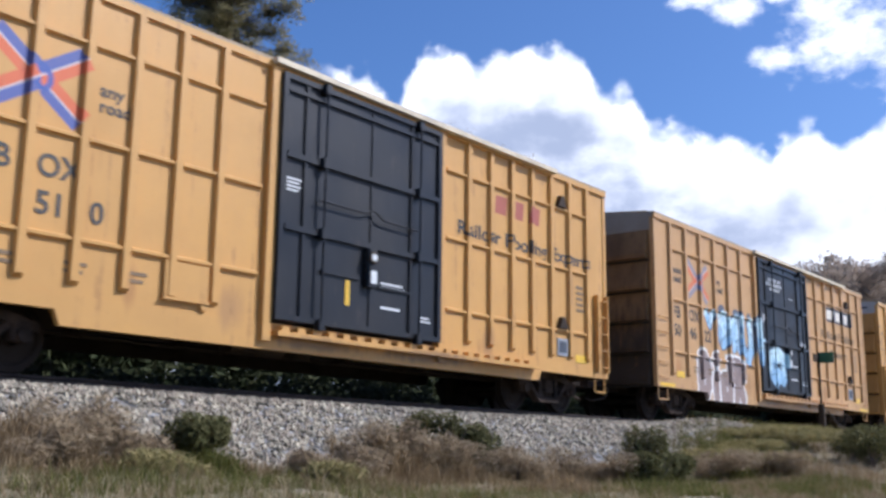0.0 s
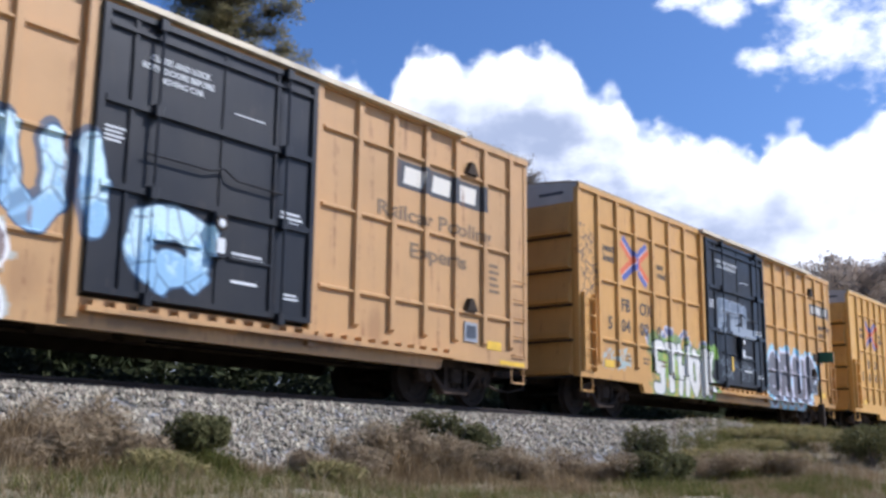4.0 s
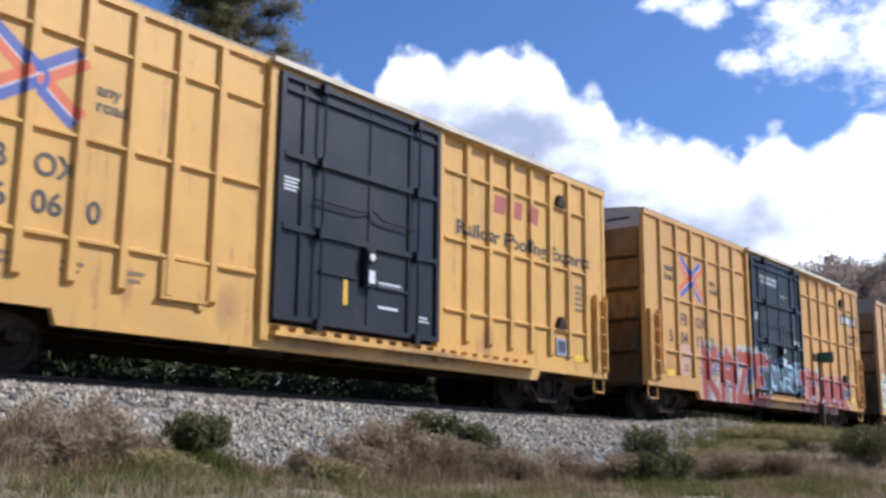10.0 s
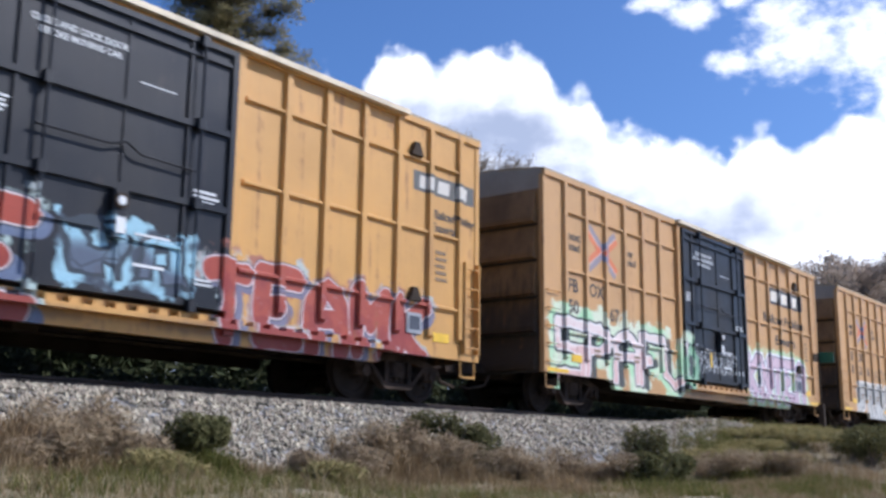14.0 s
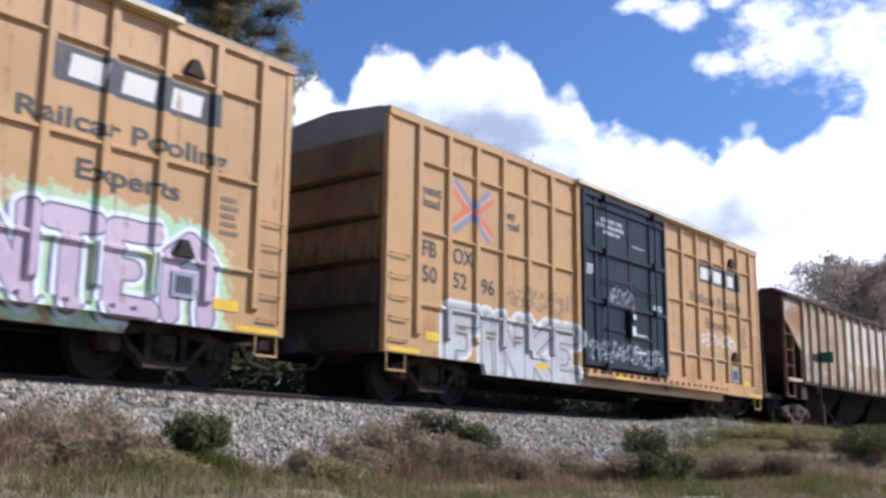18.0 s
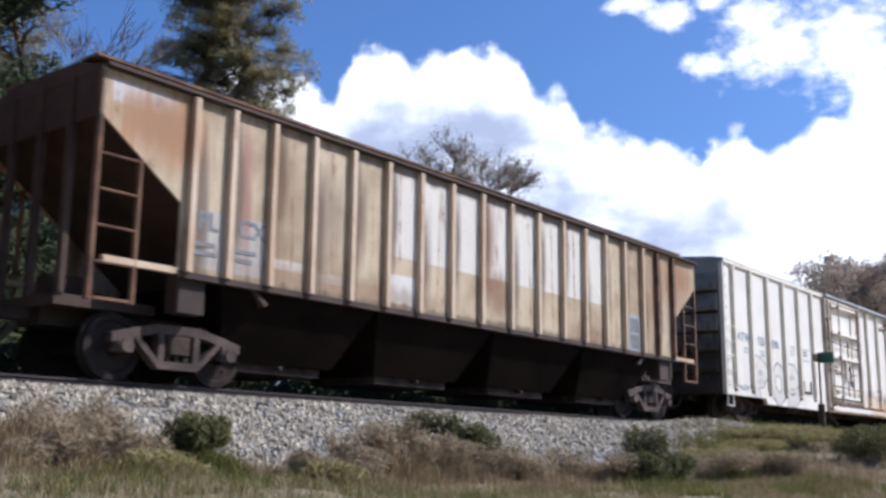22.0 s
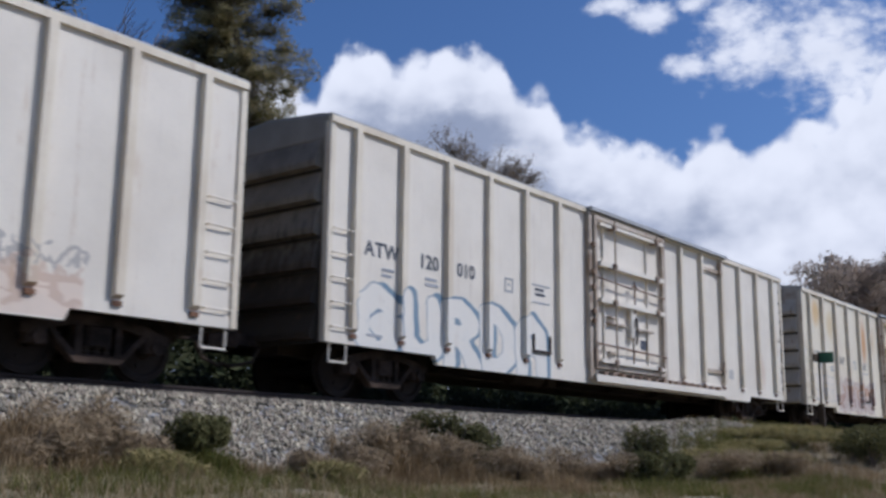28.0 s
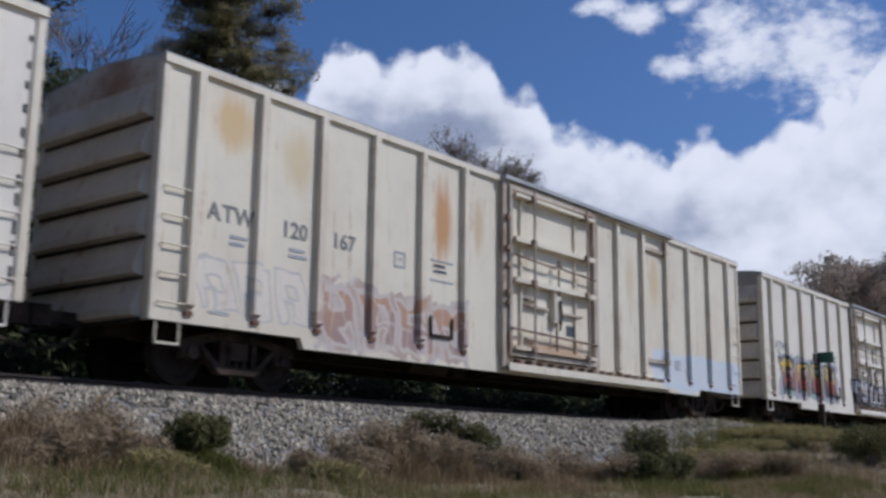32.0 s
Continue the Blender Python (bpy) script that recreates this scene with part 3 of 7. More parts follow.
def add_end(car, x, out, half, z0, z1, mat, top_mat, ribs, top_h):
    """A corrugated end wall; out: -1 at the leading end, 1 at the other."""
    xa, xb = (x, x + 0.06) if out < 0 else (x - 0.06, x)
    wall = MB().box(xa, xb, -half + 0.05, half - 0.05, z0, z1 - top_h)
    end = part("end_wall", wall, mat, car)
    cap = MB()
    zt = z1 - top_h
    cap.prism([(xa - 0.004, -half + 0.02, zt), (xa - 0.004, half - 0.02, zt), (xa - 0.004, half - 0.02, z1), (xa - 0.004, 0, z1 + 0.16), (xa - 0.004, -half + 0.02, z1)], (0.068, 0, 0))
    part("end_cap", cap, top_mat, car)
    step = (z1 - top_h - z0) / ribs
    for i in range(ribs):
        zb, zt = z0 + i * step, z0 + (i + 1) * step
        xo = x + out * 0.15
        ring = [(x, -half + 0.16, zb + 0.03), (xo, -half + 0.16, zb + 0.06), (xo, -half + 0.16, zb + 0.16), (x + out * 0.02, -half + 0.16, zt - 0.06), (x, -half + 0.16, zt - 0.04)]
        # dark strip under each rib paints in the shadow line there
        part("rib_shadow", MB().box(min(x, x + out * 0.025), max(x, x + out * 0.025), -half + 0.14, half - 0.14, zb - 0.02, zb + 0.03), M_RIB_SHADOW, end, "dark strip painting the rib's shadow")
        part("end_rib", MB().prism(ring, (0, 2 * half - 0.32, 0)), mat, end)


def add_roof(car, length, half, z, mat, seams):
    mb = MB()
    ring = [(0.0, -half, z - 0.02), (0.0, half, z - 0.02), (0.0, half, z + 0.03), (0.0, 0.0, z + 0.17), (0.0, -half, z + 0.03)]
    mb.prism(ring, (length, 0, 0))
    roof = part("roof", mb, mat, car)
    for i in range(seams + 1):
        xs = 0.02 + (length - 0.12) * i / seams
        r = [(xs, -half + 0.22, z + 0.05), (xs, 0, z + 0.165), (xs, half - 0.22, z + 0.05), (xs, half - 0.22, z + 0.075), (xs, 0, z + 0.20), (xs, -half + 0.22, z + 0.075)]
        part("roof_seam", MB().prism(r, (0.07, 0, 0)), mat, roof)


def boxcar_yellow(label, paint, door_paint, end_paint, end_top, style=0, lines=0, tag=False, old=False, sill_paint=None):
    """A high boxcar with a ribbed yellow side and one black plug door."""
    L, H, EAVE, SILL, LOW = 16.45, 1.50, 5.06, 0.77, 0.57
    car = thing("box_car", label, "boxcar", "cars of the freight train")
    posts_l = [0.84, 1.71, 2.58, 3.46, 4.35, 5.24]
    posts_r = [11.40, 12.29, 13.18, 14.07, 14.96, 15.83]
    if old:
        posts_l = [0.82 + 0.742 * k for k in range(7)]
        posts_r = [11.25 + 0.722 * k for k in range(7)]
    track_end = 13.5 if old else 14.05
    rows = (1.67, 3.00, 4.29)
    DL, DR = 6.14, 10.48
    for s in (-1, 1):
        y = s * H
        for xa, xb in ((0.0, DL), (DR, L)):
            part("side_sheet", MB().box(xa, xb, min(y, y - s * 0.05), max(y, y - s * 0.05), SILL + 0.16, EAVE - 0.05), paint, car)
        for a, posts, end in ((0.0, posts_l, DL), (DR, posts_r, L)):
            for xc in posts:
                part("side_post", hat_post(xc, y, SILL + 0.32, EAVE - 0.12, s=s), paint, car)
            edge = posts + [end] if a == 0.0 else [DR] + posts
            for p, q in zip(edge, edge[1:]):
                for zc in rows:
                    part("stiffener", hat_rail(p + 0.075, q - 0.075, y, zc, s=s), paint, car)
        # sill: shallow over the trucks, deep between them
        ring = [(0.0, SILL), (2.84, SILL), (2.92, LOW), (13.65, LOW), (13.75, SILL), (L, SILL), (L, SILL + 0.2), (0.0, SILL + 0.2)]
        yy = y + s * 0.012
        # far sill goes dark to paint the shade under the car
        part("side_sill", MB().prism([(a, yy, b_) for a, b_ in ring], (0, -s * 0.10, 0)), (sill_paint or paint) if s < 0 else M_IRON, car)
        top = MB().box(0.0, L, min(y + s * 0.05, y - s * 0.05), max(y + s * 0.05, y - s * 0.05), EAVE - 0.12, EAVE, 0.0)
        part("top_chord", top, paint, car)
        for xc in (0.06, L - 0.06):
            part("corner_post", MB().box(xc - 0.07, xc + 0.07, min(y + s * 0.02, y - s * 0.1), max(y + s * 0.02, y - s * 0.1), SILL, EAVE - 0.11, 0.015), paint, car)
        for xc in (DL + 0.10, DR - 0.09):
            part("door_post", MB().box(xc - 0.09, xc + 0.09, min(y + s * 0.09, y - s * 0.06), max(y + s * 0.09, y - s * 0.06), LOW + 0.12, EAVE - 0.10, 0.012), paint, car)
        # door tracks reach to the right, where the door slides
        part("upper_track", MB().box(DL + 0.02, 14.2, min(y + s * 0.17, y), max(y + s * 0.17, y), EAVE - 0.07, EAVE + 0.02), M_TRACK_GLINT, car, "door track painted pale for its sun glint")
        low_track = part("lower_track", MB().box(DL + 0.25, track_end, min(y + s * 0.16, y), max(y + s * 0.16, y), 0.79, 0.85).box(DL + 0.25, track_end, min(y + s * 0.17, y + s * 0.14), max(y + s * 0.17, y + s * 0.14), 0.775, 0.85), paint, car)
        for i in range(21 if old else 23):
            xs = DL + 0.35 + i * 0.33
            part("track_bracket", MB().box(xs, xs + 0.15, min(y + s * 0.15, y), max(y + s * 0.15, y), 0.85, 0.925), paint, low_track)
        add_door(car, DL + 0.20, DR - 0.19, 1.02, EAVE - 0.16, y + s * 0.10, s, door_paint, lines, tag)
    for xs, zs in ((14.50, 4.33), (14.50, 1.70)):
        part("door_stop", MB().prism([(xs - 0.16, -H - 0.10, zs), (xs + 0.18, -H - 0.10, zs), (xs + 0.13, -H - 0.10, zs + 0.10), (xs + 0.05, -H - 0.10, zs + 0.24), (xs - 0.05, -H - 0.10, zs + 0.24), (xs - 0.1, -H - 0.10, zs + 0.1)], (0, 0.10, 0)), M_IRON, car, "black door stop")
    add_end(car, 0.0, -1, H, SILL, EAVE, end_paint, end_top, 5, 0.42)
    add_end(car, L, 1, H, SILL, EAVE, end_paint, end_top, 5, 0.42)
    add_roof(car, L, H + 0.05, EAVE, M_ROOF_TAN, 14)
    if style:
        for ya, yb_ in ((0.15, 1.05), (-1.15, -0.5)):
            part("stencil_line", MB().box(-0.009, -0.004, ya, yb_, EAVE - 0.22, EAVE - 0.15), M_BLUE_INK, car)
    for x0, x1 in ((0.10, 0.58), (L - 0.52, L - 0.10)):
        ladder(car, x0, x1, 1.0, 5, 0.37, -H, paint, rails=bool(style))
        stirrup(car, x0, x1, SILL, -H + 0.02, paint)
        ladder(car, x0, x1, 1.0, 5, 0.37, -H + 2 * H + 0.10, paint, rails=False)
    add_underframe(car, L, 3.0, 13.5, SILL)
    add_truck(car, 1.80)
    add_truck(car, L - 1.80)
    add_couplers(car, L, 1.02)
    yb = -H - 0.006
    for xs in (2.05, 2.92, 3.85):
        bars(car, xs, 1.24, 0.32, 0.20, 2, M_BROWN_INK, yb)
    bars(car, 15.15, 2.15, 0.34, 0.62, 5, M_BROWN_INK, yb)
    part("reflector_strip", MB().box(1.08, 1.50, yb - 0.004, yb + 0.004, 1.05, 1.21), M_YELLOW, car)
    part("reflector_strip", MB().box(15.10, 15.55, yb - 0.004, yb + 0.004, 1.05, 1.21), M_YELLOW, car)
    if not style:
        for xa in (0.08, L - 0.95):
            part("reflector_strip", MB().box(xa, xa + 0.85, -H - 0.018, -H - 0.012, 0.79, 0.87), M_YELLOW, car)
    part("card_frame", MB().box(14.36, 14.76, yb - 0.02, yb, 1.14, 1.50), M_GREY_INK, car, "grey placard holder")
    part("card", MB().box(14.42, 14.70, yb - 0.026, yb - 0.02, 1.20, 1.44), M_BLUE_INK, car)
    if old:
        board = part("route_board", MB().box(4.40, 5.16, yb - 0.05, yb, 1.12, 1.62, 0.01), paint, car, "raised steel card board")
        part("board_leg", MB().box(5.04, 5.15, yb - 0.05, yb, 1.00, 1.12), paint, board)
        part("board_lip", MB().box(4.38, 5.18, yb - 0.07, yb, 1.085, 1.12), paint, board)
    else:
        part("card_holder", MB().box(4.45, 5.14, yb - 0.03, yb, 1.00, 1.08).box(4.45, 4.50, yb - 0.03, yb, 1.08, 1.5), paint, car)
    tx, ta = (0.98, 3.24) if old else (1.08, 3.72) if style else (0.97, 3.54)
    lettering(car, "next", tx, 3.70, 0.19, M_BLACK_INK, yb, 1.1)
    lettering(car, "load", tx, 3.47, 0.19, M_BLACK_INK, yb, 1.1)
    tz = 0.0 if style else 0.09
    lettering(car, "any", ta, 3.64 + tz, 0.17, M_BLACK_INK, yb, 1.1)
    lettering(car, "road", ta, 3.42 + tz, 0.17, M_BLACK_INK, yb, 1.1)
    return car


def add_door(car, x0, x1, z0, z1, y, s, mat, lines=0, tag=False):
    """A plug door: sheet, raised frame, cross beams, lock rods and the lock box."""
    lo, hi = min(y, y - s * 0.05), max(y, y - s * 0.05)
    door = part("plug_door", MB().box(x0, x1, lo, hi, z0, z1), mat, car, "black steel plug door")

    def bx(a, b_, c, d, t, name, m=mat):
        return part(name, MB().prism([(a, y, c), (b_, y, c), (b_, y, d), (a, y, d)], (0, s * t, 0)), m, door)
    w, h = x1 - x0, z1 - z0
    for a, b_, c, d in ((0, 0.025, 0, 1), (0.975, 1, 0, 1), (0.025, 0.975, 0, 0.022), (0.025, 0.975, 0.978, 1)):
        bx(x0 + w * a, x0 + w * b_, z0 + h * c, z0 + h * d, 0.05, "door_frame")
    for c in (0.37, 0.665):
        bx(x0 + w * 0.03, x0 + w * 0.97, z0 + h * c - 0.045, z0 + h * c + 0.045, 0.06, "door_beam")
    for c in (0.22,):
        bx(x0 + w * 0.24, x0 + w * 0.46, z0 + h * c - 0.025, z0 + h * c + 0.025, 0.04, "door_beam")
    for a in (0.135, 0.79):
        bx(x0 + w * a - 0.03, x0 + w * a + 0.03, z0 + 0.08, z1 - 0.08, 0.035, "door_stiffener")
    bx(x0 + w * 0.58, x0 + w * 0.80, z0 + h * 0.20 - 0.02, z0 + h * 0.20 + 0.02, 0.04, "door_beam")
    bx(x0 + w * 0.03, x0 + w * 0.97, z0 + h * 0.935 - 0.03, z0 + h * 0.935 + 0.03, 0.05, "door_beam")
    for a in (0.53,):
        bx(x0 + w * a - 0.02, x0 + w * a + 0.02, z0 + 0.06, z1 - 0.06, 0.02, "door_seam")
    for a in (0.23, 0.83):
        xr = x0 + w * a
        part("lock_rod", MB().rod((xr, y + s * 0.10, z0 - 0.10), (xr, y + s * 0.10, z1 - 0.02), 0.022, 8), mat, door)
        for zb in (z0 - 0.01, z0 + h * 0.37, z0 + h * 0.665, z1 - 0.06):
            part("rod_bracket", MB().box(xr - 0.07, xr + 0.07, min(y, y + s * 0.13), max(y, y + s * 0.13), zb - 0.08, zb + 0.08, 0.015), mat, door)
    zl = z0 + h * 0.50
    part("crank_rod", MB().path([(x0 + w * 0.20, y + s * 0.08, zl + 0.02), (x0 + w * 0.47, y + s * 0.08, zl + 0.02), (x0 + w * 0.53, y + s * 0.08, zl + 0.10), (x0 + w * 0.59, y + s * 0.08, zl - 0.03), (x0 + w * 0.82, y + s * 0.08, zl - 0.05)], 0.016, 6), mat, door)
    lx = x0 + w * 0.52
    part("lock_box", MB().box(lx - 0.11, lx + 0.13, min(y, y + s * 0.12), max(y, y + s * 0.12), z0 + h * 0.19, z0 + h * 0.355, 0.03), mat, door)
    n, wheel, zc = 14, MB(), z0 + h * 0.315
    tube = [(lx - 0.01 + (0.09 + 0.02 * math.cos(q)) * math.cos(math.tau * k / n), y + s * (0.14 + 0.02 * math.sin(q)), zc + (0.09 + 0.02 * math.cos(q)) * math.sin(math.tau * k / n)) for k in range(n) for q in (0.8, 2.4, 3.9, 5.5)]
    wheel.add(tube, [(k * 4 + i, ((k + 1) % n) * 4 + i, ((k + 1) % n) * 4 + (i + 1) % 4, k * 4 + (i + 1) % 4) for k in range(n) for i in range(4)])
    part("lock_wheel", wheel, M_IRON, door, "black lock wheel")
    part("lock_hub", MB().rod((lx - 0.01, y + s * 0.11, zc), (lx - 0.01, y + s * 0.165, zc), 0.062, 12), M_WHITE_INK, door, "white-painted lock hub")
    part("tag_board", MB().box(lx - 0.06, lx + 0.08, min(y + s * 0.12, y + s * 0.135), max(y + s * 0.12, y + s * 0.135), z0 + h * 0.205, z0 + h * 0.26), M_WHITE_INK, door, "white tag board")
    if s < 0:
        yy = y - 0.006
        bars(door, x0 + w * 0.60, z0 + h * 0.20, w * 0.16, 0.13, 2, M_WHITE_INK, yy)
        bars(door, x0 + w * 0.60, z0 + h * 0.11, w * 0.14, 0.08, 1, M_WHITE_INK, yy)
        bars(door, x0 + w * 0.85, z0 + h * 0.08, w * 0.09, 0.12, 2, M_WHITE_INK, yy)
        bars(door, x0 + w * 0.04, z0 + h * 0.52, w * 0.08, 0.24, 4, M_WHITE_INK, yy)
        if lines:
            words = ("CLOSE AND LOCK", "BOTH DOORS BEFORE", "MOVING CAR") if lines == 3 else ("CLOSE AND LOCK DOORS", "BEFORE MOVING CAR")
            for k, text in enumerate(words):
                lettering(door, text, x0 + w * ((0.20, 0.165, 0.24)[k] if lines == 3 else 0.165 + 0.03 * k), z0 + h * (0.852 - 0.036 * k), 0.085, M_WHITE_INK, yy, 1.0)
            bars(door, x0 + w * 0.58, z0 + h * 0.755, w * 0.18, 0.035, 1, M_WHITE_INK, yy)
            bars(door, x0 + w * 0.83, z0 + h * 0.38, w * 0.12, 0.22, 3, M_WHITE_INK, yy)
        if tag:
            part("orange_tag", MB().box(x0 + w * 0.385, x0 + w * 0.41, yy - 0.004, yy, z0 + h * 0.10, z0 + h * 0.205), M_YELLOW, door, "orange paint strip")


def boxcar_white(label, paint, end_paint, end_top, worn, ink, post_paint, slots=()):
    """A long white boxcar with widely spaced posts and a white plug door hung with rods."""
    L, H, EAVE, SILL, LOW = 19.70, 1.50, 4.53, 0.80, 0.64
    car = thing("box_car", label, "boxcar", "cars of the freight train")
    posts_l = [0.64, 1.85, 3.13, 4.40, 5.67, 6.92]
    posts_r = [12.74, 13.97, 15.21, 16.45, 17.68, 18.92]
    DL, DR = 8.06, 11.74
    for s in (-1, 1):
        y = s * H
        lim = lambda a, b_: (min(y + s * a, y + s * b_), max(y + s * a, y + s * b_))
        for xa, xb in ((0.0, DL), (DR, L)):
            part("side_sheet", MB().box(xa, xb, *lim(0, -0.05), SILL + 0.12, EAVE - 0.05), paint, car)
        for xc in posts_l + posts_r:
            part("side_post", hat_post(xc, y, SILL + 0.20, EAVE - 0.10, 0.17, 0.095, s), post_paint, car)
            part("post_foot", MB().box(xc - 0.07, xc + 0.08, *lim(0, 0.05), SILL + 0.10, SILL + 0.17, 0.01), M_RUSTED, car)
        ring = [(0.0, SILL), (2.80, SILL), (2.88, LOW), (16.95, LOW), (17.03, SILL), (L, SILL), (L, SILL + 0.16), (0.0, SILL + 0.16)]
        # far sill dark here too, the underside's shade put into its colour
        part("side_sill", MB().prism([(a, y + s * 0.012, b_) for a, b_ in ring], (0, -s * 0.10, 0)), paint if s < 0 else M_IRON, car)
        part("top_chord", MB().box(0.0, L, *lim(0.06, -0.05), EAVE - 0.11, EAVE), post_paint, car)
        for xc in (0.06, L - 0.06):
            part("corner_post", MB().box(xc - 0.07, xc + 0.07, *lim(0.03, -0.1), SILL, EAVE - 0.10, 0.015), post_paint, car)
        for xc in (DL + 0.08, DR - 0.08):
            part("door_post", MB().box(xc - 0.08, xc + 0.08, *lim(0.11, -0.06), LOW + 0.1, EAVE - 0.08, 0.012), worn, car)
        part("upper_track", MB().box(DL, 15.4, *lim(0.19, 0), EAVE - 0.06, EAVE + 0.02), M_ROOF, car, "dirty grey door track")
        low = part("lower_track", MB().box(DL + 0.1, 15.35, *lim(0.18, 0), 0.78, 0.83).box(DL + 0.1, 15.35, *lim(0.20, 0.17), 0.68, 0.83), paint, car)
        for i in range(16):
            xs = DL + 0.5 + i * 0.40
            # dark colour stands in for the shadow gaps along the track
            part("track_bracket", MB().box(xs, xs + 0.14, *lim(0.17, 0), 0.84, 0.92), M_RUST, low, "track bracket darkened for shadow gaps")
        dy = y + s * 0.06
        dx0, dx1, dz0, dz1 = DL + 0.17, DR - 0.17, 0.98, EAVE - 0.14
        dl = lambda a, b_: (min(dy + s * a, dy + s * b_), max(dy + s * a, dy + s * b_))
        door = part("plug_door", MB().box(dx0, dx1, *dl(0, -0.05), dz0, dz1), paint, car, "white steel plug door with rusty edges")
        w, h = dx1 - dx0, dz1 - dz0
        for a, b_, c, d in ((0, 0.03, 0, 1), (0.97, 1, 0, 1), (0.03, 0.97, 0, 0.025), (0.03, 0.97, 0.975, 1)):
            part("door_frame", MB().box(dx0 + w * a, dx0 + w * b_, *dl(0, 0.10), dz0 + h * c, dz0 + h * d), worn, door)
        for c, t in ((0.68, 0.05), (0.44, 0.05), (0.945, 0.035), (0.045, 0.035)):
            part("door_beam", MB().box(dx0 + w * 0.04, dx0 + w * 0.96, *dl(0, 0.17), dz0 + h * c - t, dz0 + h * c + t), paint, door)
        for a in (0.22, 0.84):
            xr = dx0 + w * a
            part("lock_rod", MB().rod((xr, dy + s * 0.20, dz0 - 0.06), (xr, dy + s * 0.20, dz1), 0.026, 8), worn, door)
            for c in (0.045, 0.44, 0.68, 0.945):
                part("rod_bracket", MB().box(xr - 0.07, xr + 0.07, *dl(0, 0.22), dz0 + h * c - 0.05, dz0 + h * c + 0.05, 0.01), M_RUST, door, "rusted bracket")
        for a in (0.14, 0.76):
            part("door_stiffener", MB().box(dx0 + w * a - 0.025, dx0 + w * a + 0.025, *dl(0, 0.05), dz0 + 0.05, dz1 - 0.05), paint, door)
        mx = dx0 + w * 0.52
        part("crank_rod", MB().path([(dx0 + w * 0.02, dy + s * 0.13, dz0 + h * 0.585), (mx - 0.14, dy + s * 0.13, dz0 + h * 0.565), (mx, dy + s * 0.13, dz0 + h * 0.60)], 0.022, 6), M_RUST, door)
        part("crank_rod", MB().path([(mx, dy + s * 0.13, dz0 + h * 0.60), (mx + 0.14, dy + s * 0.13, dz0 + h * 0.57), (dx1 - 0.06, dy + s * 0.13, dz0 + h * 0.555)], 0.022, 6), M_RUST, door)
        part("crank_link", MB().rod((mx, dy + s * 0.13, dz0 + h * 0.40), (mx, dy + s * 0.13, dz0 + h * 0.62), 0.022, 6), M_RUST, door)
        part("lower_rod", MB().rod((dx0 + w * 0.01, dy + s * 0.12, dz0 + h * 0.155), (dx1 - 0.04, dy + s * 0.12, dz0 + h * 0.135), 0.024, 6), M_RUST, door)
        for a, b_, c in ((0.17, 0.43, 0.305), (0.58, 0.82, 0.300), (0.18, 0.30, 0.345), (0.18, 0.30, 0.11)):
            part("door_bar", MB().box(dx0 + w * a, dx0 + w * b_, *dl(0, 0.09), dz0 + h * c - 0.022, dz0 + h * c + 0.022), worn, door)
        part("lock_box", MB().box(mx - 0.17, mx + 0.09, *dl(0, 0.12), dz0 + h * 0.23, dz0 + h * 0.43, 0.02), paint, door)
        part("lock_handle", MB().path([(mx + 0.02, dy + s * 0.15, dz0 + h * 0.37), (mx + 0.05, dy + s * 0.16, dz0 + h * 0.27), (mx + 0.0, dy + s * 0.15, dz0 + h * 0.19)], 0.026, 6), M_DUSTY_LIT, door, "rusted lock handle")
        part("lock_drop", MB().rod((mx - 0.05, dy + s * 0.10, dz0 + h * 0.06), (mx - 0.05, dy + s * 0.10, dz0 + h * 0.23), 0.022, 6), M_RUST, door)
        part("data_plate", MB().box(dx0 + w * 0.66, dx0 + w * 0.79, *dl(0, 0.006), dz0 + h * 0.17, dz0 + h * 0.235), M_BLUE_INK, door, "dark data plate")
        for c in (0.30, 0.36, 0.52, 0.62, 0.80):
            part("hinge_lug", MB().box(dx0 - 0.10, dx0 + 0.02, *dl(0.03, 0.12), dz0 + h * c - 0.04, dz0 + h * c + 0.04, 0.01), M_RUST, door, "rusted lug")
    yb = -H - 0.006
    # rust-edged slots up the corner, longer towards the foot
    for xs in slots:
        for k in range(11):
            zk, tall = 1.02 + 0.30 * k + 0.03 * math.sin(k * 2.7), 0.19 - 0.011 * k
            part("corner_slot", MB().box(xs - 0.018, xs + 0.018, yb - 0.004, yb, zk, zk + tall, 0.004), M_SOOT, car, "dark rusted slot")
    # hinged stops to the right of the door
    for zc in (4.05, 1.34):
        part("door_stop", MB().box(14.02, 15.12, -H - 0.07, -H, zc - 0.04, zc + 0.05).rod((15.08, -H - 0.13, zc + 0.02), (15.08, -H, zc + 0.02), 0.07, 10).rod((15.08, -H - 0.1, zc - 0.08), (15.08, -H - 0.1, zc + 0.28), 0.03, 6), worn, car)
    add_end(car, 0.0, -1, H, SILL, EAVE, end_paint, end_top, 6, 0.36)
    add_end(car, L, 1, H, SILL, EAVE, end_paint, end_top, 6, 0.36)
    add_roof(car, L, H + 0.05, EAVE, M_ROOF, 16)
    for x0, x1 in ((0.13, 0.56), (L - 0.62, L - 0.15)):
        for side in (-H, H + 0.1):
            ladder(car, x0, x1, 1.05, 5, 0.40, side, paint, rails=False)
        stirrup(car, x0 + 0.02, x1 - 0.02, SILL, -H + 0.02, paint)
    add_underframe(car, L, 3.0, 16.7, SILL)
    add_truck(car, 1.95)
    add_truck(car, L - 1.95)
    add_couplers(car, L, 0.90)
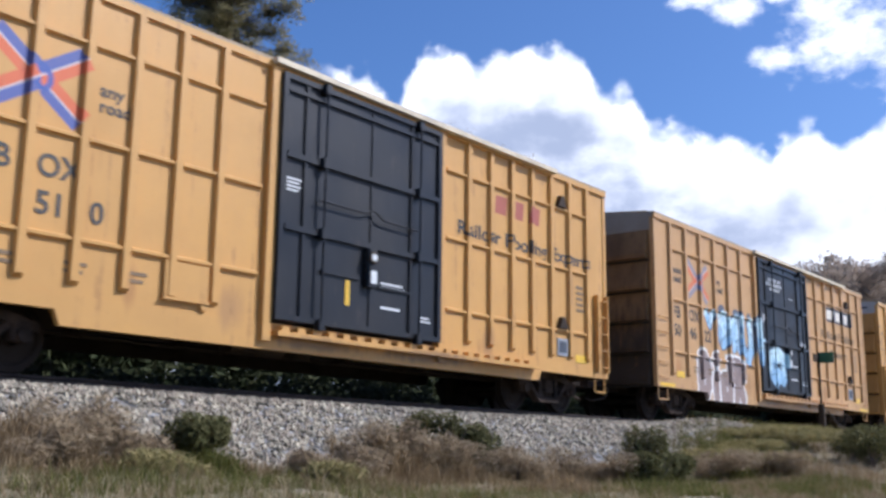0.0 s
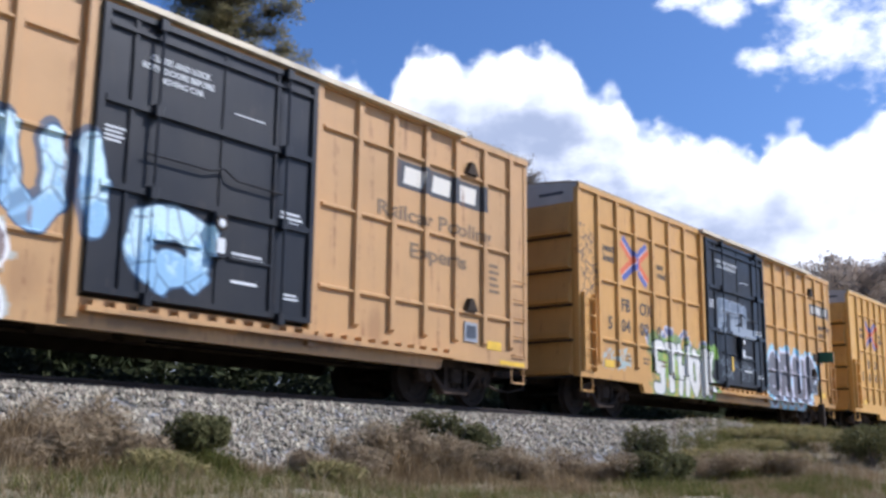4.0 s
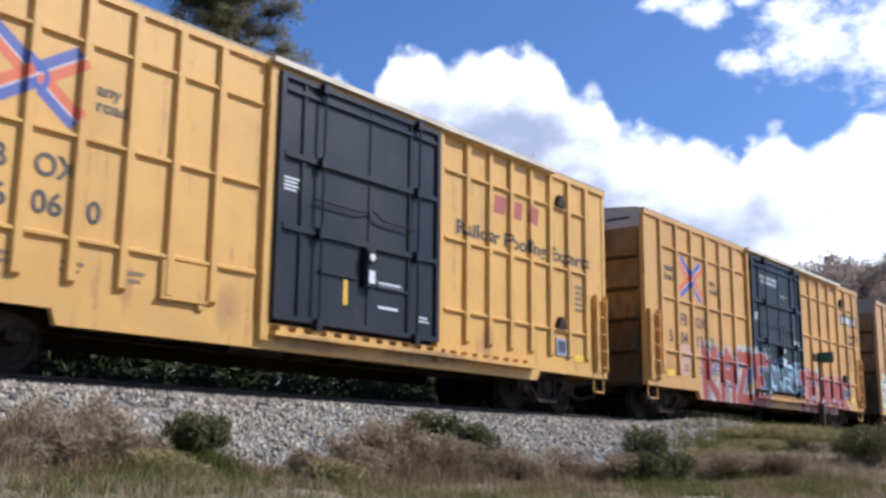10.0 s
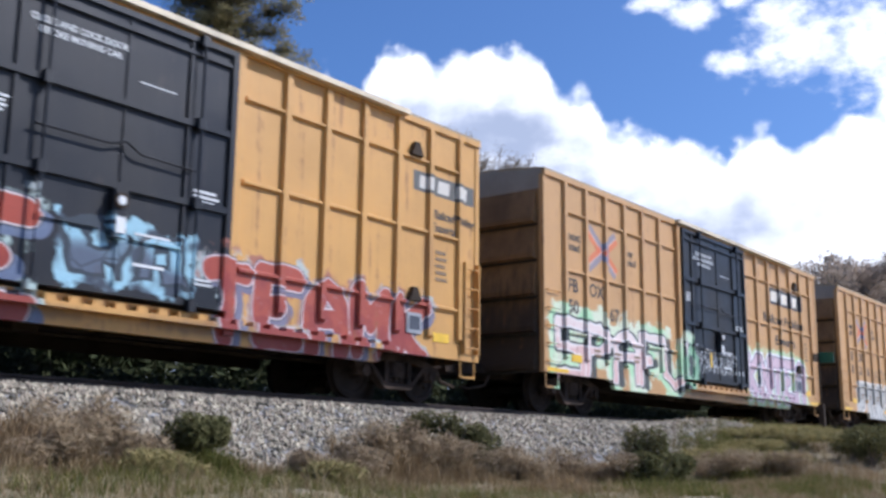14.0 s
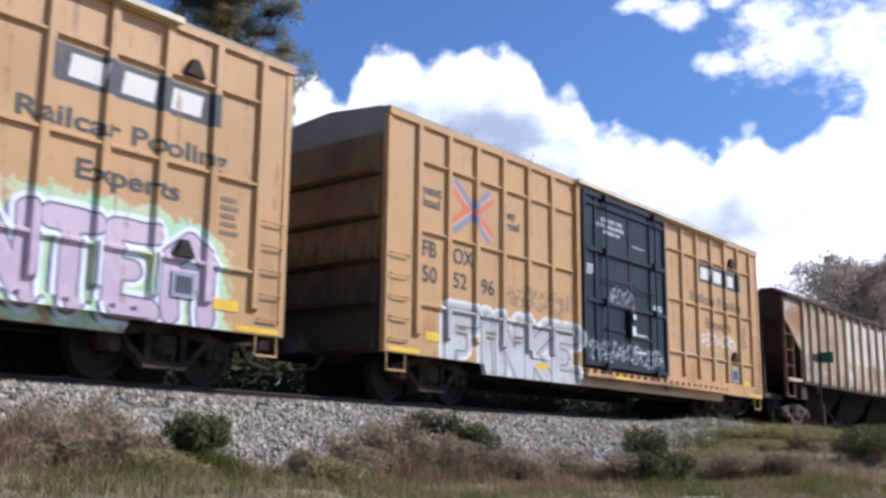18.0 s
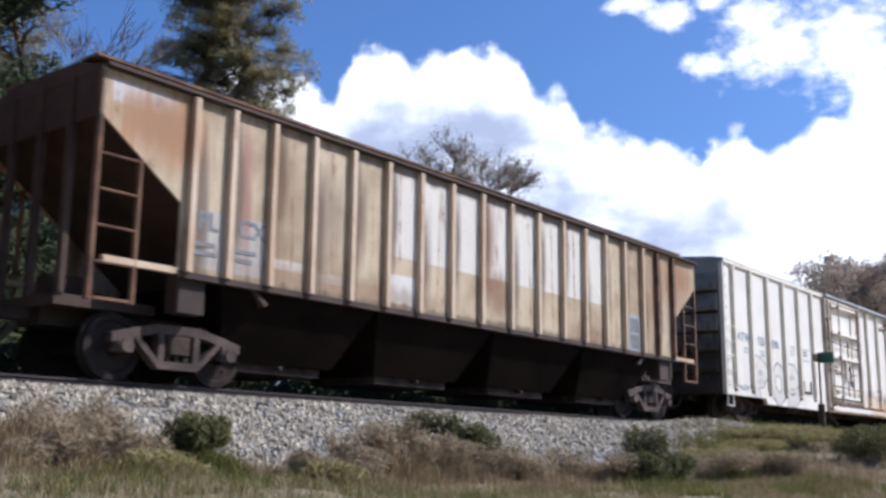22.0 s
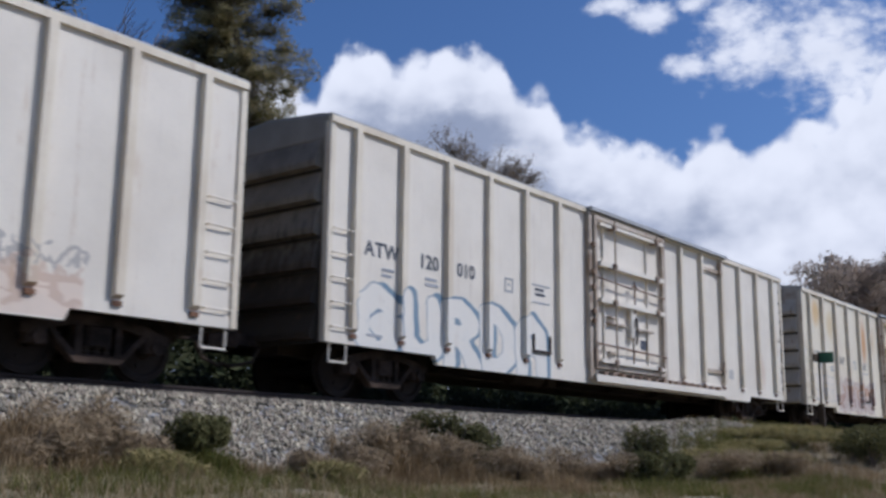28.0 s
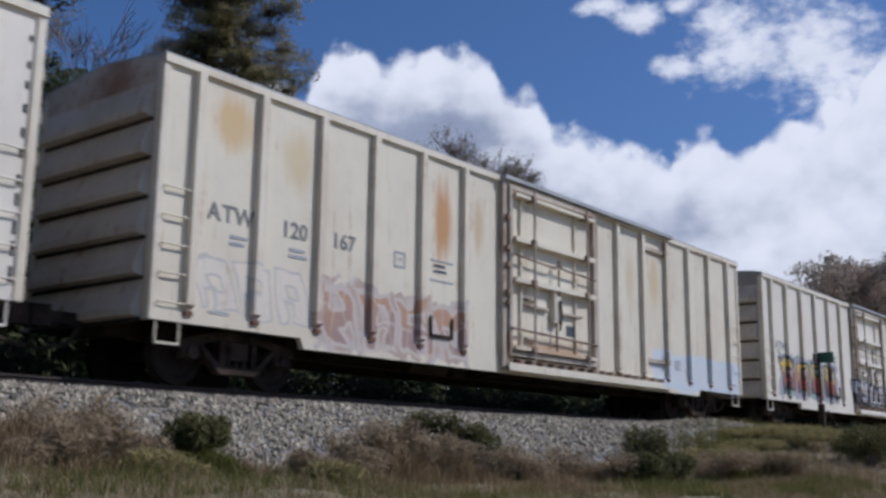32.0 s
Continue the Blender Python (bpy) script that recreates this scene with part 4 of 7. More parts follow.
    lettering(car, "A", 0.90, 2.34, 0.25, ink, yb, 1.0), lettering(car, "T", 1.17, 2.34, 0.25, ink, yb, 1.0)
    lettering(car, "W", 1.40, 2.34, 0.25, ink, yb, 1.0)
    bars(car, 1.33, 2.02, 0.34, 0.20, 2, M_GREY_INK, yb), bars(car, 2.50, 2.02, 0.42, 0.20, 2, M_GREY_INK, yb)
    bars(car, 5.93, 2.50, 0.66, 0.06, 1, M_GREY_INK, yb), bars(car, 6.05, 2.30, 0.40, 0.20, 2, M_BLUE_INK, yb), bars(car, 5.93, 2.14, 0.66, 0.06, 1, M_GREY_INK, yb)
    part("sign_frame", MB().box(4.96, 5.24, yb - 0.004, yb, 2.24, 2.27).box(4.96, 5.24, yb - 0.004, yb, 2.49, 2.52).box(4.96, 4.985, yb - 0.004, yb, 2.27, 2.49).box(5.215, 5.24, yb - 0.004, yb, 2.27, 2.49), M_GREY_INK, car)
    part("sign_dot", MB().box(5.07, 5.13, yb - 0.004, yb, 2.36, 2.41), M_GREY_INK, car)
    bars(car, 1.0, 0.98, 0.5, 0.08, 1, M_GREY_INK, yb), bars(car, 15.60, 1.22, 0.36, 0.26, 4, M_GREY_INK, yb)
    part("card_holder", MB().box(5.95, 6.60, yb - 0.03, yb, 1.12, 1.18).box(5.95, 5.99, yb - 0.03, yb, 1.18, 1.5).box(6.56, 6.60, yb - 0.03, yb, 1.18, 1.5), M_TRUCK, car, "rust-stained card holder")
    return car


HOPPER_POSTS = [1.50, 2.20, 3.00, 3.86, 4.76, 5.64, 6.52, 7.43, 8.37, 9.35, 10.32, 11.28, 12.18, 13.08, 13.96, 14.84, 15.60, 16.43]


def hopper_car(label, paint, rib_paint, end_paint):
    """A covered hopper: ribbed upright sides cut off on the slant at the ends, sloping bays below, ladders, running boards."""
    L, H, EAVE, LOW = 17.83, 1.52, 4.08, 1.48
    car = thing("hopper_car", label, "hopper car", "cars of the freight train")
    posts = HOPPER_POSTS
    for s in (-1, 1):
        y = s * H
        ring = [(0.0, EAVE), (0.0, 3.42), (1.36, 2.46), (1.36, LOW), (L - 1.24, LOW), (L - 1.24, 2.46), (L, 3.42), (L, EAVE)]
        part("side_sheet", MB().prism([(a, y, b_) for a, b_ in ring], (0, -s * 0.04, 0)), paint, car)
        for xc in posts:
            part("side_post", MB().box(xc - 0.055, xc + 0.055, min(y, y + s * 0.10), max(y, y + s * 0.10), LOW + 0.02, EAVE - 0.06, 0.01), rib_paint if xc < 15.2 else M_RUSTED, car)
        part("top_chord", MB().box(0.0, L, min(y + s * 0.12, y - s * 0.05), max(y + s * 0.12, y - s * 0.05), EAVE - 0.03, EAVE + 0.02), end_paint, car)
        for xa, xb in ((0.2, 1.4), (L - 1.3, L - 0.2)):
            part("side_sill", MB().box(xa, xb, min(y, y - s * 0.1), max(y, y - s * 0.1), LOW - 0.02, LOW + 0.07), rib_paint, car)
        part("lower_chord", MB().box(1.36, L - 1.24, min(y + s * 0.02, y - s * 0.12), max(y + s * 0.02, y - s * 0.12), LOW - 0.06, LOW + 0.03), end_paint, car)
        for xa in (0.0, L):
            k = 1 if xa == 0 else -1
            part("corner_post", MB().box(min(xa, xa + k * 0.06), max(xa, xa + k * 0.06), min(y, y - s * 0.1), max(y, y - s * 0.1), 0.95, EAVE - 0.05), M_RUSTED, car)
            part("inner_post", MB().box(min(xa + k * 0.66, xa + k * 0.71), max(xa + k * 0.66, xa + k * 0.71), min(y, y - s * 0.08), max(y, y - s * 0.08), 0.95, 2.95), M_RUSTED, car)
            lad = part("ladder", MB().box(min(xa + k * 0.10, xa + k * 0.64), max(xa + k * 0.10, xa + k * 0.64), min(y, y - s * 0.04), max(y, y - s * 0.04), 0.96, 1.0), M_RUSTED, car)
            for i in range(4):
                part("rung", MB().rod((xa + k * 0.08, y - s * 0.02, 1.45 + i * 0.48), (xa + k * 0.66, y - s * 0.02, 1.45 + i * 0.48), 0.02, 6), M_RUSTED, lad)
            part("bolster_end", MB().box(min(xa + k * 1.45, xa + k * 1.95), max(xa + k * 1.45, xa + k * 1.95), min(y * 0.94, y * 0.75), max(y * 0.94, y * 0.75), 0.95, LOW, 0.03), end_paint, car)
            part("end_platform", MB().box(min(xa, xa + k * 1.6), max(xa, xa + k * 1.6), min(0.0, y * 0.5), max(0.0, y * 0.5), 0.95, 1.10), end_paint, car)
    for xa, k in ((0.0, 1), (L, -1)):
        # end wall above, slope sheet below it
        ring = [(xa + k * 0.06, -H + 0.05, 3.42), (xa + k * 0.06, H - 0.05, 3.42), (xa + k * 0.06, H - 0.05, EAVE), (xa + k * 0.06, -H + 0.05, EAVE)]
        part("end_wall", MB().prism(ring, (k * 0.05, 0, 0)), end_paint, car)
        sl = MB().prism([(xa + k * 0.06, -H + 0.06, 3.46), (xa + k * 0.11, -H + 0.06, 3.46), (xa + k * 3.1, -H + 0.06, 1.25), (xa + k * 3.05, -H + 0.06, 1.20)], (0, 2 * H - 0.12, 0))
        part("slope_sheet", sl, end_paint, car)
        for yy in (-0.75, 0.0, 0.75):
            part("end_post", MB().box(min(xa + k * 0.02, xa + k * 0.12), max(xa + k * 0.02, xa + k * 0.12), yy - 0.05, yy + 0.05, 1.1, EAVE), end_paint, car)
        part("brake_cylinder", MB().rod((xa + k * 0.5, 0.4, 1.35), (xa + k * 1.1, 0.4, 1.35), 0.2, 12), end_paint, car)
    for i in range(4):
        xa, xb = 2.2 + i * 3.36, 2.2 + (i + 1) * 3.36
        mb = MB()
        lowz, m = 0.42, (xa + xb) / 2
        top = [(xa, -H + 0.05, LOW), (xb, -H + 0.05, LOW), (xb, H - 0.05, LOW), (xa, H - 0.05, LOW)]
        bot = [(m - 1.15, -0.9, lowz), (m + 1.15, -0.9, lowz), (m + 1.15, 0.9, lowz), (m - 1.15, 0.9, lowz)]
        mb.add(top + bot, [(0, 1, 5, 4), (1, 2, 6, 5), (2, 3, 7, 6), (3, 0, 4, 7), (4, 5, 6, 7)])
        part("hopper_bay", mb, M_BAY, car, "dark brown hopper bay")
        part("outlet_gate", MB().box(m - 1.0, m + 1.0, -0.8, 0.8, 0.28, 0.43, 0.02).rod((m, -0.95, 0.37), (m, 0.95, 0.37), 0.03, 8), M_TRUCK, car)
    roof = MB()
    r = [(-H - 0.02, EAVE), (-0.8, EAVE + 0.22), (0.8, EAVE + 0.22), (H + 0.02, EAVE), (H + 0.02, EAVE - 0.04), (-H - 0.02, EAVE - 0.04)]
    roof.prism([(0.05, a, b_) for a, b_ in r], (L - 0.1, 0, 0))
    part("roof", roof, end_paint, car)
    part("hatch_trough", MB().box(1.4, L - 1.4, -0.32, 0.32, EAVE + 0.215, EAVE + 0.34, 0.03), end_paint, car)
    for s in (-1, 1):
        run = part("running_board", MB().box(0.1, L - 0.1, min(s * 0.75, s * 1.2), max(s * 0.75, s * 1.2), EAVE + 0.24, EAVE + 0.28), M_RUSTED, car, "rusty steel grating running board")
        for i in range(9):
            xs = 0.3 + i * (L - 0.6) / 8
            part("board_bracket", MB().box(xs - 0.03, xs + 0.03, min(s * 0.8, s * 1.15), max(s * 0.8, s * 1.15), EAVE + 0.05, EAVE + 0.24), M_IRON, run)
    part("centre_sill", MB().box(0.1, L - 0.1, -0.30, 0.30, 0.72, 0.98), M_IRON, car)
    add_truck(car, 1.80, "dusty_lit")
    add_truck(car, L - 1.80, "dusty_lit")
    add_couplers(car, L, 0.92)
    yb = -H - 0.006
    lettering(car, "PL", 1.66, 2.16, 0.26, M_SLATE, yb, 1.0), lettering(car, "CX", 2.40, 2.16, 0.26, M_SLATE, yb, 1.0)
    bars(car, 1.62, 1.78, 0.42, 0.26, 2, M_SLATE, yb), bars(car, 2.36, 1.78, 0.42, 0.26, 2, M_SLATE, yb)
    part("placard_frame", MB().box(14.20, 14.70, yb - 0.010, yb, 1.50, 1.55).box(14.20, 14.70, yb - 0.010, yb, 1.89, 1.94).box(14.20, 14.70, yb - 0.010, yb, 2.28, 2.33).box(14.20, 14.25, yb - 0.010, yb, 1.55, 2.28).box(14.65, 14.70, yb - 0.010, yb, 1.55, 2.28), M_GREY_INK, car, "pale placard frame")
    for zc in (1.57, 1.96):
        part("placard", MB().box(14.27, 14.63, yb - 0.008, yb, zc, zc + 0.30), M_SLATE, car, "faded grey placard")
    return car


YELLOW, YELLOW_D = (0.62, 0.33, 0.085), (0.44, 0.24, 0.075)
DOOR, DOOR_D = (0.013, 0.013, 0.0145), (0.023, 0.022, 0.022)
M_RUST = plain("rust_stained_white_steel", (0.30, 0.20, 0.13), 0.8, 0, 0.6, 12, dark=(0.09, 0.045, 0.025))
M_RUSTED = plain("flaking_brown_rust", (0.20, 0.10, 0.05), 0.9, 0, 0.5, 10, dark=(0.07, 0.035, 0.02))
# near-black brown with almost no specular for the hopper bays
M_BAY = plain("dark_hopper_steel", (0.014, 0.009, 0.006), 0.85, 0, 0.5, 3)
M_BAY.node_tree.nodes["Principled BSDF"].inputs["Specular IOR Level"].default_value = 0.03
M_CAP = plain("pale_grey_end_cap", (0.36, 0.32, 0.26), 0.6, 0, 0.25, 3)
M_CAP_RUST = plain("rust_stained_end_cap", (0.56, 0.50, 0.40), 0.7, 0, 0.3, 2.2, dark=(0.22, 0.085, 0.03))
M_CAP_W = plain("white_end_cap", (0.52, 0.50, 0.46), 0.6, 0, 0.25, 3)
MARK_BOX = (12.32, 3.68, 2.75, 0.50)
WARM_WHITE = (0.74, 0.68, 0.56)
SPRAY = {}


def spray(car, **g):
    SPRAY.setdefault(car, []).append(g)


def reaches(g, xa, xb):
    """Whether a sprayed patch comes between xa and xb along the car."""
    span = g.get("area") or g.get("loops") or g["box"]
    return span[0] < xb and span[1] > xa


NAVY, SLATE_SHADE, MINT = (0.05, 0.09, 0.15), (0.13, 0.16, 0.24), (0.42, 0.70, 0.42)
BLUES = dict(fill=(0.62, 0.80, 0.82), fill2=(0.30, 0.50, 0.68), edge=NAVY, line=0.03, cuts=0.5, sway=0.30, worn=0.1)
spray(1, word="V", area=(2.78, 3.52, 2.42, 3.02), pen=0.12, seed=1.3, lean=-0.1, **BLUES)
spray(1, word="GA", area=(3.50, 5.30, 1.92, 3.12), pen=0.20, seed=2.2, lean=0.1, thrown=(-0.07, 0.06, (0.09, 0.10, 0.13)), **BLUES)
spray(1, word="UI", area=(5.15, 6.75, 1.68, 3.10), pen=0.17, seed=3.1, lean=-0.1, thrown=(-0.07, 0.05, (0.09, 0.10, 0.13)), **BLUES)
spray(1, word="Q", area=(6.85, 8.30, 1.18, 2.42), pen=0.21, seed=4.7, lean=0.1, **BLUES)
spray(1, word="DidR", area=(2.30, 5.40, 0.46, 1.88), pen=0.185, fill=(0.24, 0.18, 0.16), fill2=(0.30, 0.22, 0.19), edge=(0.82, 0.80, 0.76), line=0.065, seed=2.4, sway=0.14, cloud=(0.40, 0.52, 0.48), cloud2=(0.45, 0.45, 0.38), spread=-0.02, rag=0.9)
spray(2, loops=(0.05, 0.78, 2.45, 4.15), fill=(0.05, 0.045, 0.04), seed=2.0, scale=4.0, w=0.04)
spray(2, word="FEL", area=(7.05, 9.55, 2.40, 3.34), pen=0.12, fill=(0.17, 0.20, 0.24), fill2=(0.30, 0.33, 0.36), edge=(0.36, 0.40, 0.44), line=0.025, seed=3.3, sway=0.12, worn=0.5)
spray(2, loops=(7.0, 9.4, 1.15, 1.75), fill=(0.25, 0.28, 0.3), seed=5.0, scale=2.2, w=0.03, amount=0.6)
spray(2, loops=(0.95, 2.45, 1.0, 1.55), fill=(0.30, 0.52, 0.56), seed=21.0, scale=2.6, w=0.05, amount=0.7)
spray(2, word="VVV", area=(2.95, 6.3, 1.35, 2.22), pen=0.07, fill=(0.17, 0.18, 0.30), fill2=(0.24, 0.26, 0.40), edge=(0.66, 0.66, 0.72), line=0.04, seed=5.0, sway=0.5, hop=0.08)
spray(2, word="STHOK", area=(3.36, 6.72, 0.58, 1.90), pen=0.125, fill=(0.70, 0.67, 0.60), fill2=(0.66, 0.63, 0.56), edge=(0.03, 0.05, 0.03), line=0.035, seed=3.0, sway=0.16, cloud=(0.26, 0.44, 0.07), cloud2=(0.16, 0.24, 0.10), spread=0.10, rag=0.7)
spray(2, word="GRUP", area=(10.55, 14.85, 0.68, 2.26), pen=0.20, fill=(0.16, 0.155, 0.165), fill2=(0.12, 0.115, 0.125), edge=(0.66, 0.60, 0.66), line=0.05, seed=4.0, sway=0.22, cloud=(0.26, 0.62, 0.78), spread=0.16, rag=0.7, hop=0.03, outer=(0.05, (0.60, 0.66, 0.74)))
spray(4, loops=(1.75, 2.5, 1.05, 1.95), fill=(0.45, 0.32, 0.42), seed=7.0, scale=5.0, w=0.08, amount=0.7)
spray(4, box=(7.6, 9.7, 1.15, 1.95, 2), fill=(0.3, 0.5, 0.58), fill2=(0.1, 0.12, 0.16), edge=(0.04, 0.05, 0.06), lean=0.1, seed=6.0, cloud=(0.34, 0.55, 0.62), cloud2=(0.05, 0.06, 0.08), spread=0.0)
spray(4, word="KAZE", area=(3.12, 7.42, 0.52, 2.06), pen=0.165, fill=(0.36, 0.066, 0.036), fill2=(0.27, 0.045, 0.03), edge=(0.66, 0.58, 0.54), line=0.022, seed=5.0, sway=0.14, lean=-0.05, cloud=(0.46, 0.58, 0.52), cloud2=(0.40, 0.44, 0.42), spread=0.06, rag=1.0, thrown=(0.16, -0.12, SLATE_SHADE), outer=(0.025, (0.05, 0.05, 0.07)))
spray(4, word="TEAMK", area=(9.85, 15.0, 0.52, 1.84), pen=0.165, fill=(0.36, 0.07, 0.04), fill2=(0.27, 0.045, 0.035), edge=(0.66, 0.56, 0.54), line=0.022, seed=6.5, sway=0.2, cloud=(0.46, 0.58, 0.55), cloud2=(0.34, 0.12, 0.08), spread=0.05, rag=0.9, thrown=(0.12, -0.08, (0.16, 0.16, 0.23)), outer=(0.02, (0.06, 0.05, 0.07)), hop=0.03)
spray(5, loops=(7.0, 9.6, 1.25, 1.95), fill=(0.6, 0.6, 0.58), seed=8.0, scale=4.0, w=0.05, amount=0.65)
spray(5, word="SPAFU", area=(0.45, 6.55, 0.70, 1.98), pen=0.085, fill=(0.74, 0.62, 0.57), fill2=(0.66, 0.44, 0.40), edge=(0.78, 0.74, 0.70), line=0.03, seed=8.0, sway=0.22, cloud=MINT, cloud2=(0.66, 0.72, 0.54), spread=0.26, rag=0.8, thrown=(0.24, -0.06, (0.035, 0.04, 0.045)), outer=(0.045, (0.03, 0.03, 0.035)))
spray(5, word="O", area=(6.3, 7.1, 0.8, 1.9), pen=0.10, fill=(0.30, 0.50, 0.30), fill2=(0.36, 0.56, 0.36), edge=(0.30, 0.50, 0.32), line=0.02, seed=9.4, sway=0.4, amount=0.4, cloud=(0.20, 0.36, 0.23), spread=0.0)
spray(5, word="KNTEA", area=(10.5, 15.12, 0.74, 2.08), pen=0.14, fill=(0.60, 0.45, 0.49), fill2=(0.52, 0.39, 0.44), edge=(0.05, 0.07, 0.11), line=0.026, seed=9.0, sway=0.08, cloud=MINT, cloud2=(0.56, 0.60, 0.34), spread=0.20, rag=0.8, thrown=(-0.13, -0.04, (0.05, 0.08, 0.13)), outer=(0.075, (0.80, 0.78, 0.78)))
spray(6, loops=(6.5, 10.1, 1.15, 1.6), fill=(0.55, 0.55, 0.53), seed=9.0, scale=4.2, w=0.05, amount=0.65)
spray(6, loops=(7.5, 8.6, 2.45, 2.85), fill=(0.55, 0.55, 0.53), seed=4.0, scale=4.5, w=0.05, amount=0.6)
spray(6, loops=(3.5, 6.1, 1.95, 2.45), fill=(0.2, 0.13, 0.07), seed=11.0, scale=5.0, w=0.07, amount=0.8)
spray(6, loops=(11.0, 14.8, 1.4, 2.3), fill=(0.35, 0.27, 0.18), seed=12.0, scale=3.5, w=0.04, amount=0.7)
spray(6, loops=(12.4, 14.8, 2.0, 2.35), fill=(0.75, 0.72, 0.66), seed=13.0, scale=6.0, w=0.07, amount=0.8)
spray(6, word="FINKE", area=(1.66, 6.22, 0.50, 1.72), pen=0.145, fill=(0.46, 0.44, 0.39), fill2=(0.54, 0.53, 0.49), edge=(0.09, 0.10, 0.10), line=0.026, seed=10.0, sway=0.05, rim=(0.16, (0.74, 0.72, 0.67)), cloud=(0.40, 0.38, 0.34), spread=0.09, rag=0.05, worn=0.5)
spray(8, loops=(0.9, 1.75, 0.92, 1.12), fill=(0.1, 0.1, 0.1), seed=3.0, scale=7.0, w=0.08)
spray(8, word="POB", area=(1.98, 5.70, 0.62, 1.96), pen=0.17, fill=(0.78, 0.70, 0.57), fill2=(0.66, 0.60, 0.50), edge=(0.07, 0.07, 0.08), line=0.04, cuts=0.3, seed=12.0, sway=0.3, amount=0.85, worn=0.4)
spray(8, loops=(12.3, 17.3, 1.22, 1.62), fill=(0.30, 0.28, 0.26), seed=31.0, scale=3.2, w=0.06, amount=0.7)
spray(8, loops=(15.4, 17.2, 0.80, 1.35), fill=(0.50, 0.34, 0.24), seed=33.0, scale=2.6, w=0.07, amount=0.6)
spray(9, word="GURDA", area=(0.72, 6.5, 0.50, 1.92), pen=0.19, fill=(0.75, 0.70, 0.60), fill2=(0.73, 0.69, 0.60), edge=(0.20, 0.26, 0.31), line=0.022, seed=14.0, sway=0.2, lean=-0.05, thrown=(0.11, 0.03, (0.13, 0.22, 0.29)))
spray(10, box=(0.75, 2.95, 0.95, 1.88, 3), fill=(0.72, 0.64, 0.51), fill2=(0.70, 0.62, 0.50), edge=(0.52, 0.48, 0.42), lean=0.3, seed=15.0, strokes=0.3, line=0.03)
spray(10, box=(3.1, 7.05, 0.68, 1.8, 4), fill=(0.46, 0.27, 0.16), fill2=(0.36, 0.24, 0.2), edge=(0.56, 0.48, 0.4), lean=0.3, seed=16.0, cloud=(0.44, 0.32, 0.25), cloud2=(0.52, 0.45, 0.4), spread=-0.05)
spray(10, box=(14.6, 19.4, 0.85, 1.5, 5), fill=(0.58, 0.62, 0.64), fill2=(0.60, 0.62, 0.62), edge=(0.62, 0.63, 0.62), lean=0.2, seed=17.0, cloud=(0.58, 0.63, 0.66), spread=0.1, amount=0.6)
spray(11, box=(1.2, 6.4, 1.0, 2.2, 4), fill=(0.7, 0.48, 0.1), fill2=(0.4, 0.1, 0.08), edge=(0.06, 0.07, 0.06), lean=0.2, seed=18.0, cloud=(0.25, 0.35, 0.3), cloud2=(0.4, 0.3, 0.4), spread=0.0)
spray(11, box=(7.9, 11.5, 0.9, 1.9, 3), fill=(0.5, 0.48, 0.5), fill2=(0.3, 0.3, 0.32), edge=(0.05, 0.05, 0.06), lean=0.2, seed=19.0)
TWO_TONE = [(5.66, 13.06, 2.42, 4.05, (0.68, 0.62, 0.51), 0.88), (5.70, 6.45, 1.60, 2.10, (0.66, 0.63, 0.56), 0.8), (1.55, 2.95, 1.6, 2.45, (0.40, 0.40, 0.38), 0.55), (3.1, 3.75, 1.80, 1.95, (0.6, 0.56, 0.48), 0.5), (3.95, 4.65, 1.72, 1.86, (0.6, 0.56, 0.48), 0.5), (0.15, 1.2, 3.62, 3.92, (0.6, 0.62, 0.6), 0.7)]
HOPPER_RUST = []
HOPPER_RUST.append((8.6, 3.2, 0.35, 1.2, (0.26, 0.12, 0.05), 0.8))
HOPPER_RUST.append((8.9, 2.2, 0.5, 0.5, (0.22, 0.11, 0.05), 0.8))
HOPPER_RUST.append((16.6, 3.4, 0.9, 0.9, (0.34, 0.17, 0.07), 0.85))
HOPPER_RUST.append((2.5, 3.0, 0.15, 1.4, (0.34, 0.13, 0.09), 0.7))
HOPPER_RUST.append((0.9, 3.4, 1.1, 0.7, (0.36, 0.17, 0.06), 0.85))
HOPPER_RUST.append((15.6, 2.8, 0.3, 1.3, (0.32, 0.16, 0.08), 0.8))
HOPPER_RUST.append((5.0, 1.7, 3.0, 0.25, (0.25, 0.14, 0.07), 0.6))
HOPPER_RUST.append((12.4, 1.7, 1.2, 0.3, (0.22, 0.12, 0.06), 0.6))
HOPPER_RUST.append((4.2, 2.9, 0.5, 0.9, (0.24, 0.17, 0.1), 0.7))
# buff paint rolled over old lettering on one white car
BUFF_PATCH = [(12.2, 15.9, 0.64, 1.40, (0.62, 0.43, 0.25), 0.85), (13.9, 15.12, 0.82, 1.36, (0.60, 0.36, 0.18), 0.7), (15.9, 17.2, 0.66, 1.20, (0.68, 0.52, 0.40), 0.6)]
WHITE_RUST = {}
WHITE_RUST.setdefault(10, []).append((1.3, 3.85, 0.5, 0.5, (0.62, 0.4, 0.14), 0.8))
WHITE_RUST.setdefault(10, []).append((2.6, 3.6, 0.4, 0.6, (0.62, 0.46, 0.2), 0.6))
WHITE_RUST.setdefault(10, []).append((6.3, 3.3, 0.28, 1.0, (0.52, 0.24, 0.06), 0.9))
WHITE_RUST.setdefault(10, []).append((7.4, 3.4, 0.25, 0.7, (0.55, 0.38, 0.18), 0.7))
WHITE_RUST.setdefault(10, []).append((13.4, 3.2, 0.3, 0.9, (0.58, 0.42, 0.2), 0.5))
